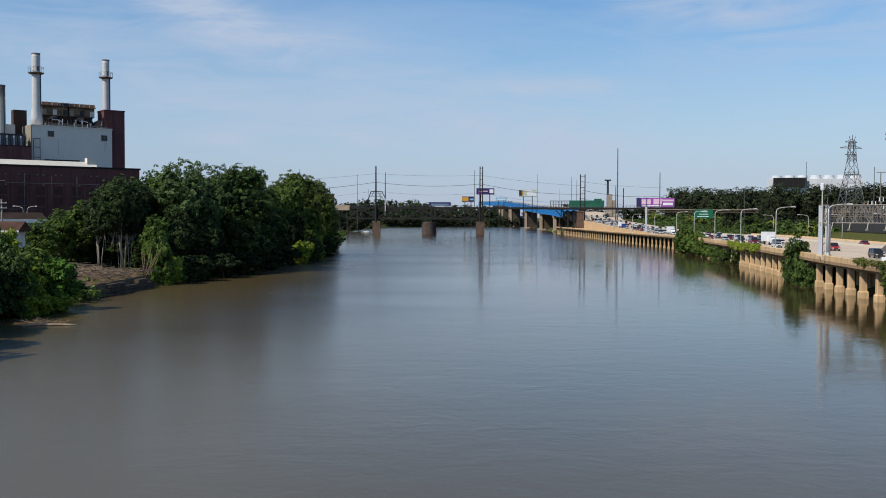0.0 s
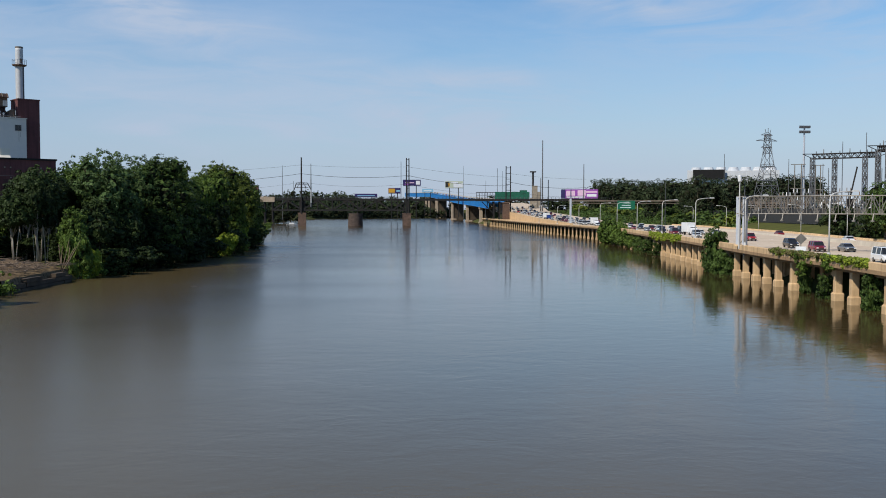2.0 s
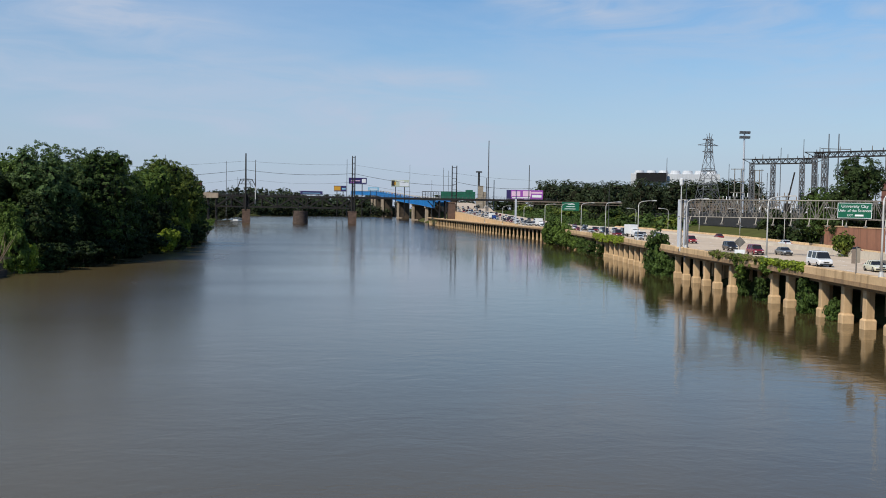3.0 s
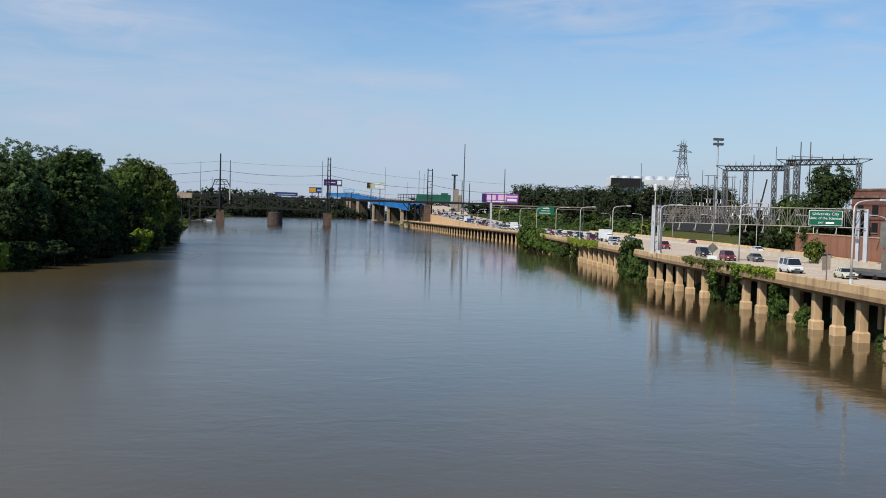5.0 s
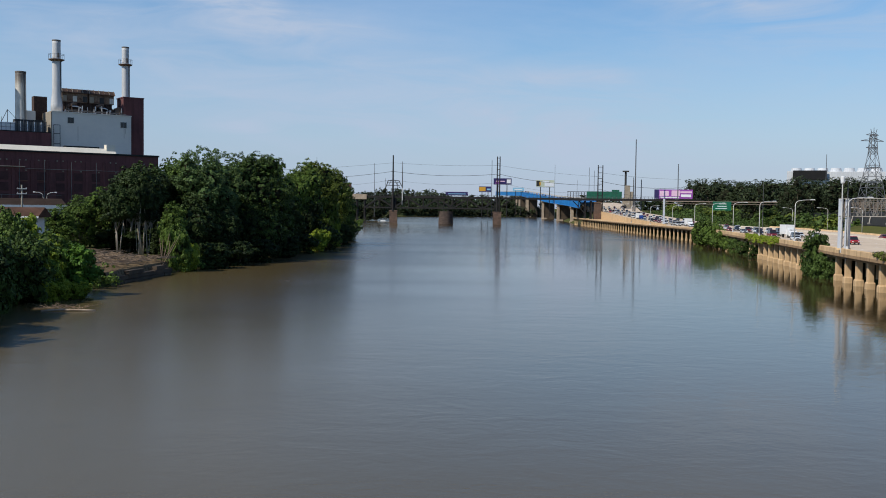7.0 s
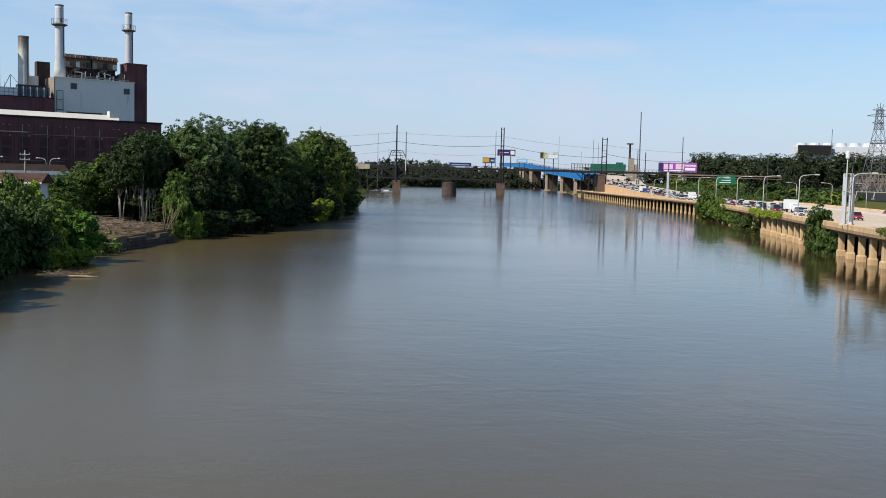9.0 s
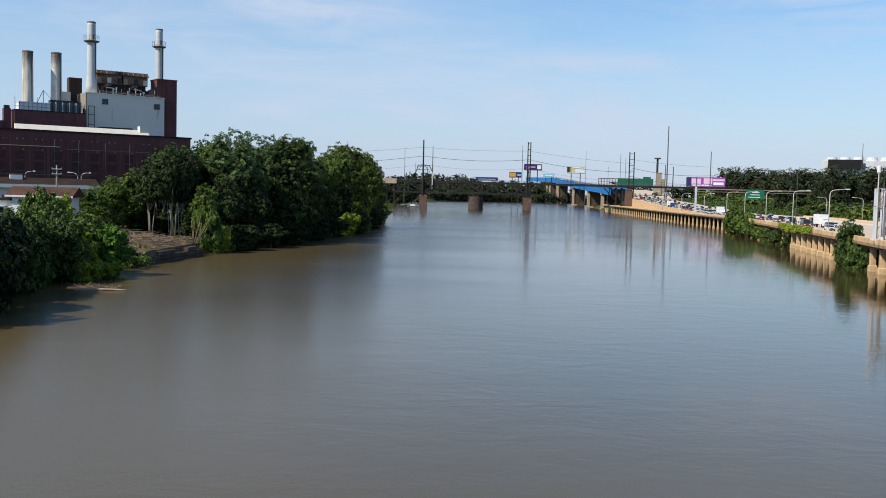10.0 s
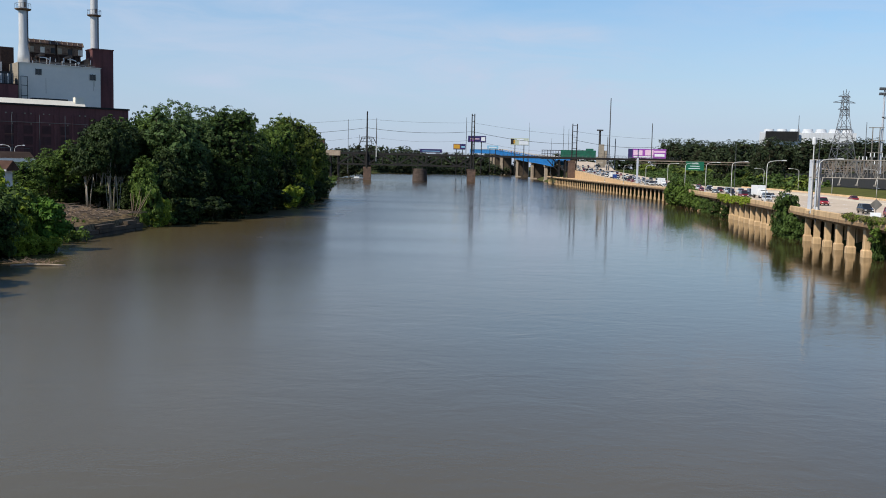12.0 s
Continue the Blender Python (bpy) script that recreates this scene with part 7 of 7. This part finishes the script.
part("head", Shape().box(-1.6, 0, 43.0, 5.2, 4, 1.0), M_BLACK, ct)
pole("radio_mast", 132.7, 722.9, 4, 65.5, 0.55, "tall slender grey radio mast", M_LATTICE)
for az, dist, el, r in ((12.85, 730, 0.047, 0.6), (10.3, 740, 0.033, 0.6), (10.75, 740, 0.031, 0.6), (5.67, 900, 0.0456, 0.25), (-5.16, 760, 0.045, 0.3), (7.0, 800, 0.03, 0.2), (7.7, 1000, 0.043, 0.4),
                        (8.0, 1000, 0.04, 0.35), (-10.6, 500, 0.047, 0.35), (-8.6, 600, 0.05, 0.2), (1.9, 706, 0.05, 0.35), (22.05, 179, 0.033, 0.14), (20.9, 540, 0.056, 0.3), (17.6, 380, 0.028, 0.15)):
    pole("pole", dist * math.sin(radians(az)), dist * math.cos(radians(az)), 4, 12.5 + el * dist, r * 0.8, "tall thin pole on the skyline", M_LATTICE)


# ---- wires ----
def wire(p, q, sag, r=0.13, n=14):
    p, q = Vector(p), Vector(q)
    pts = [p.lerp(q, i / n) - Vector((0, 0, sag * 4 * (i / n) * (1 - i / n))) for i in range(n + 1)]
    return single("wire", Shape().tube(pts, r, 4), M_DARKSTEEL, "dark overhead wire along the railway", "wire", "railway wires")


for z, sag, r in ((44.5, 1.0, 0.08), (38.2, 2.2, 0.16), (32.0, 2.5, 0.07)):
    wire((-150, 690, z - 7), (-49.3, RY - 5, z), sag, r)
    wire((-49.3, RY - 5, z), (28, RY - 5, z - 1), sag, r)
    wire((28, RY - 5, z - 1), (104, RY + 6, z - 8), sag, r)
    wire((104, RY + 6, z - 5), (165, 715, z - 9), sag, r)

rb = thing("road_bridge", "pale concrete road bridge beyond the railway", "bridge", -87.4, 755.0, 0, 6)
part("deck", Shape().box(-10, 0, 18.8, 36, 8, 2.4), M_CONC, rb)
part("parapet", Shape().box(-10, -4.2, 21.2, 36, 0.3, 1.0), M_CONC, rb)
for x in (-20, -8):
    part("pier", Shape().box(x, 0, -1, 1.6, 6, 19.6), M_CONC, rb)
bt = thing("boat", "small white boat moored at the far bank", "boat", -59.1, 742.7, 0, 10)
part("hull", Shape().strip([[(x, -hw, 0.7), (x, -hw * 0.6, -0.2), (x, hw * 0.6, -0.2), (x, hw, 0.7)] for x, hw in ((-5, 1.2), (0, 1.4), (3.5, 1.1), (5.5, 0.1))]), M_WHITE, bt)
part("cabin", Shape().box(-1, 0, 0.7, 4, 1.8, 1.2, top=0.85), M_WHITE, bt)

# ---- left bank: bare landing with its old wall, driftwood ----
bank = thing("bank_wall", "old dark stone river wall below bare earth", "wall")
p0, p1 = Vector((-52.6, 143.5, 0)), Vector((-51.3, 167.5, 0))
r3 = np.random.default_rng(3)
for r in range(3):
    f_ = 0.0
    while f_ < 0.97:
        g_ = min(1.0, f_ + r3.uniform(0.14, 0.3))
        if not (r == 2 and r3.uniform() < 0.2):
            a, b = p0.lerp(p1, f_ + 0.003), p0.lerp(p1, g_ - 0.003)
            dx, dz = r3.uniform(-0.12, 0.08), r3.uniform(-0.03, 0.03)
            part("stone", Shape().beam((a.x - 0.3 + dx, a.y, 0.1 + r * 0.7 + dz), (b.x - 0.3 + dx + r3.uniform(-0.15, 0.15), b.y, 0.1 + r * 0.7 + dz), 0.9, r3.uniform(0.58, 0.72)), M_OLDWALL_SHADE, bank)
        f_ = g_
pad = Shape()
nx, ny = 44, 60
for j in range(ny + 1):
    for i in range(nx + 1):
        fx, fy = i / nx, j / ny
        x = -52.7 - fx * 20
        y = 141 + fy * 30 + fx * 14
        bump = 0.5 * noise.noise(Vector((x * 0.3, y * 0.3, 0))) + 0.25 * noise.noise(Vector((x * 0.8, y * 0.8, 3)))
        pad.v.append((x, y, 0.9 if i == 0 else 1.95 + 1.5 * fx + bump * min(1, fx * 5)))
pad.f = [(j * (nx + 1) + i, j * (nx + 1) + i + 1, (j + 1) * (nx + 1) + i + 1, (j + 1) * (nx + 1) + i) for j in range(ny) for i in range(nx)]
single("bare_bank", pad, M_EARTH, "bare brown earth landing on the river bank", "bank", kind="structure", smooth=True)
M_BRUSH = surface("dry_brushwood", (0.27, 0.19, 0.12), (0.09, 0.06, 0.04), 0.6, 0.95, 0.3)
lg = Shape()
for k in range(520):
    x, y = -53 - r3.uniform(0, 14), 144 + r3.uniform(0, 26)
    a = r3.uniform(0, math.pi)
    l = r3.uniform(0.4, 2.4) if k % 9 else r3.uniform(2.5, 4.5)
    z = 2.7 + 1.6 * (-51.8 - x) / 20
    lg.tube([(x, y, z), (x + l * math.cos(a), y + l * math.sin(a), z + r3.uniform(-0.1, 0.35))], [r3.uniform(0.06, 0.15), 0.04], 4)
tagged(single("driftwood", lg, M_BRUSH, "dry brushwood scattered on the bare bank", "driftwood"), kind="stuff")
for k in range(6):
    a = r3.uniform(-0.5, 0.9)
    x, y = -52.6 - r3.uniform(0, 3.5), 170 + r3.uniform(-2.5, 4)
    single("dead_branch", Shape().tube([(x, y, 1.6), (x + 1.4 * a, y + 0.6, 3.8), (x + 3.4 * a, y + 1.4, 5.2 + r3.uniform(0, 2.2))], [0.1, 0.07, 0.03], 5), M_BRUSH, "pale dead branch leaning at the end of the bank wall", "branch", "dead branches", smooth=True)
log = Shape().tube(arc([(-47.6, 107.0, 0.05), (-45.9, 107.4, 0.2), (-43.8, 107.9, 0.15), (-41.9, 108.5, 0.02)]), 0.12, 7)
pile = Shape()
for k in range(60):
    x, y = r3.normal(-46.5, 1.8), r3.normal(110.3, 0.8)
    a, l = r3.uniform(0, math.pi), r3.uniform(0.6, 2.6)
    pile.tube([(x, y, r3.uniform(0.0, 0.15)), (x + l * math.cos(a), y + l * math.sin(a) * 0.5, r3.uniform(0.05, 0.6))], [r3.uniform(0.02, 0.05), 0.015], 4)
tagged(single("brush_pile", pile, M_BRUSH, "tangled drift brushwood at the water's edge", "driftwood"), kind="stuff")
single("driftwood_log", log, M_WOODDRY, "pale drift log lying in the shallow water", "driftwood", smooth=True)
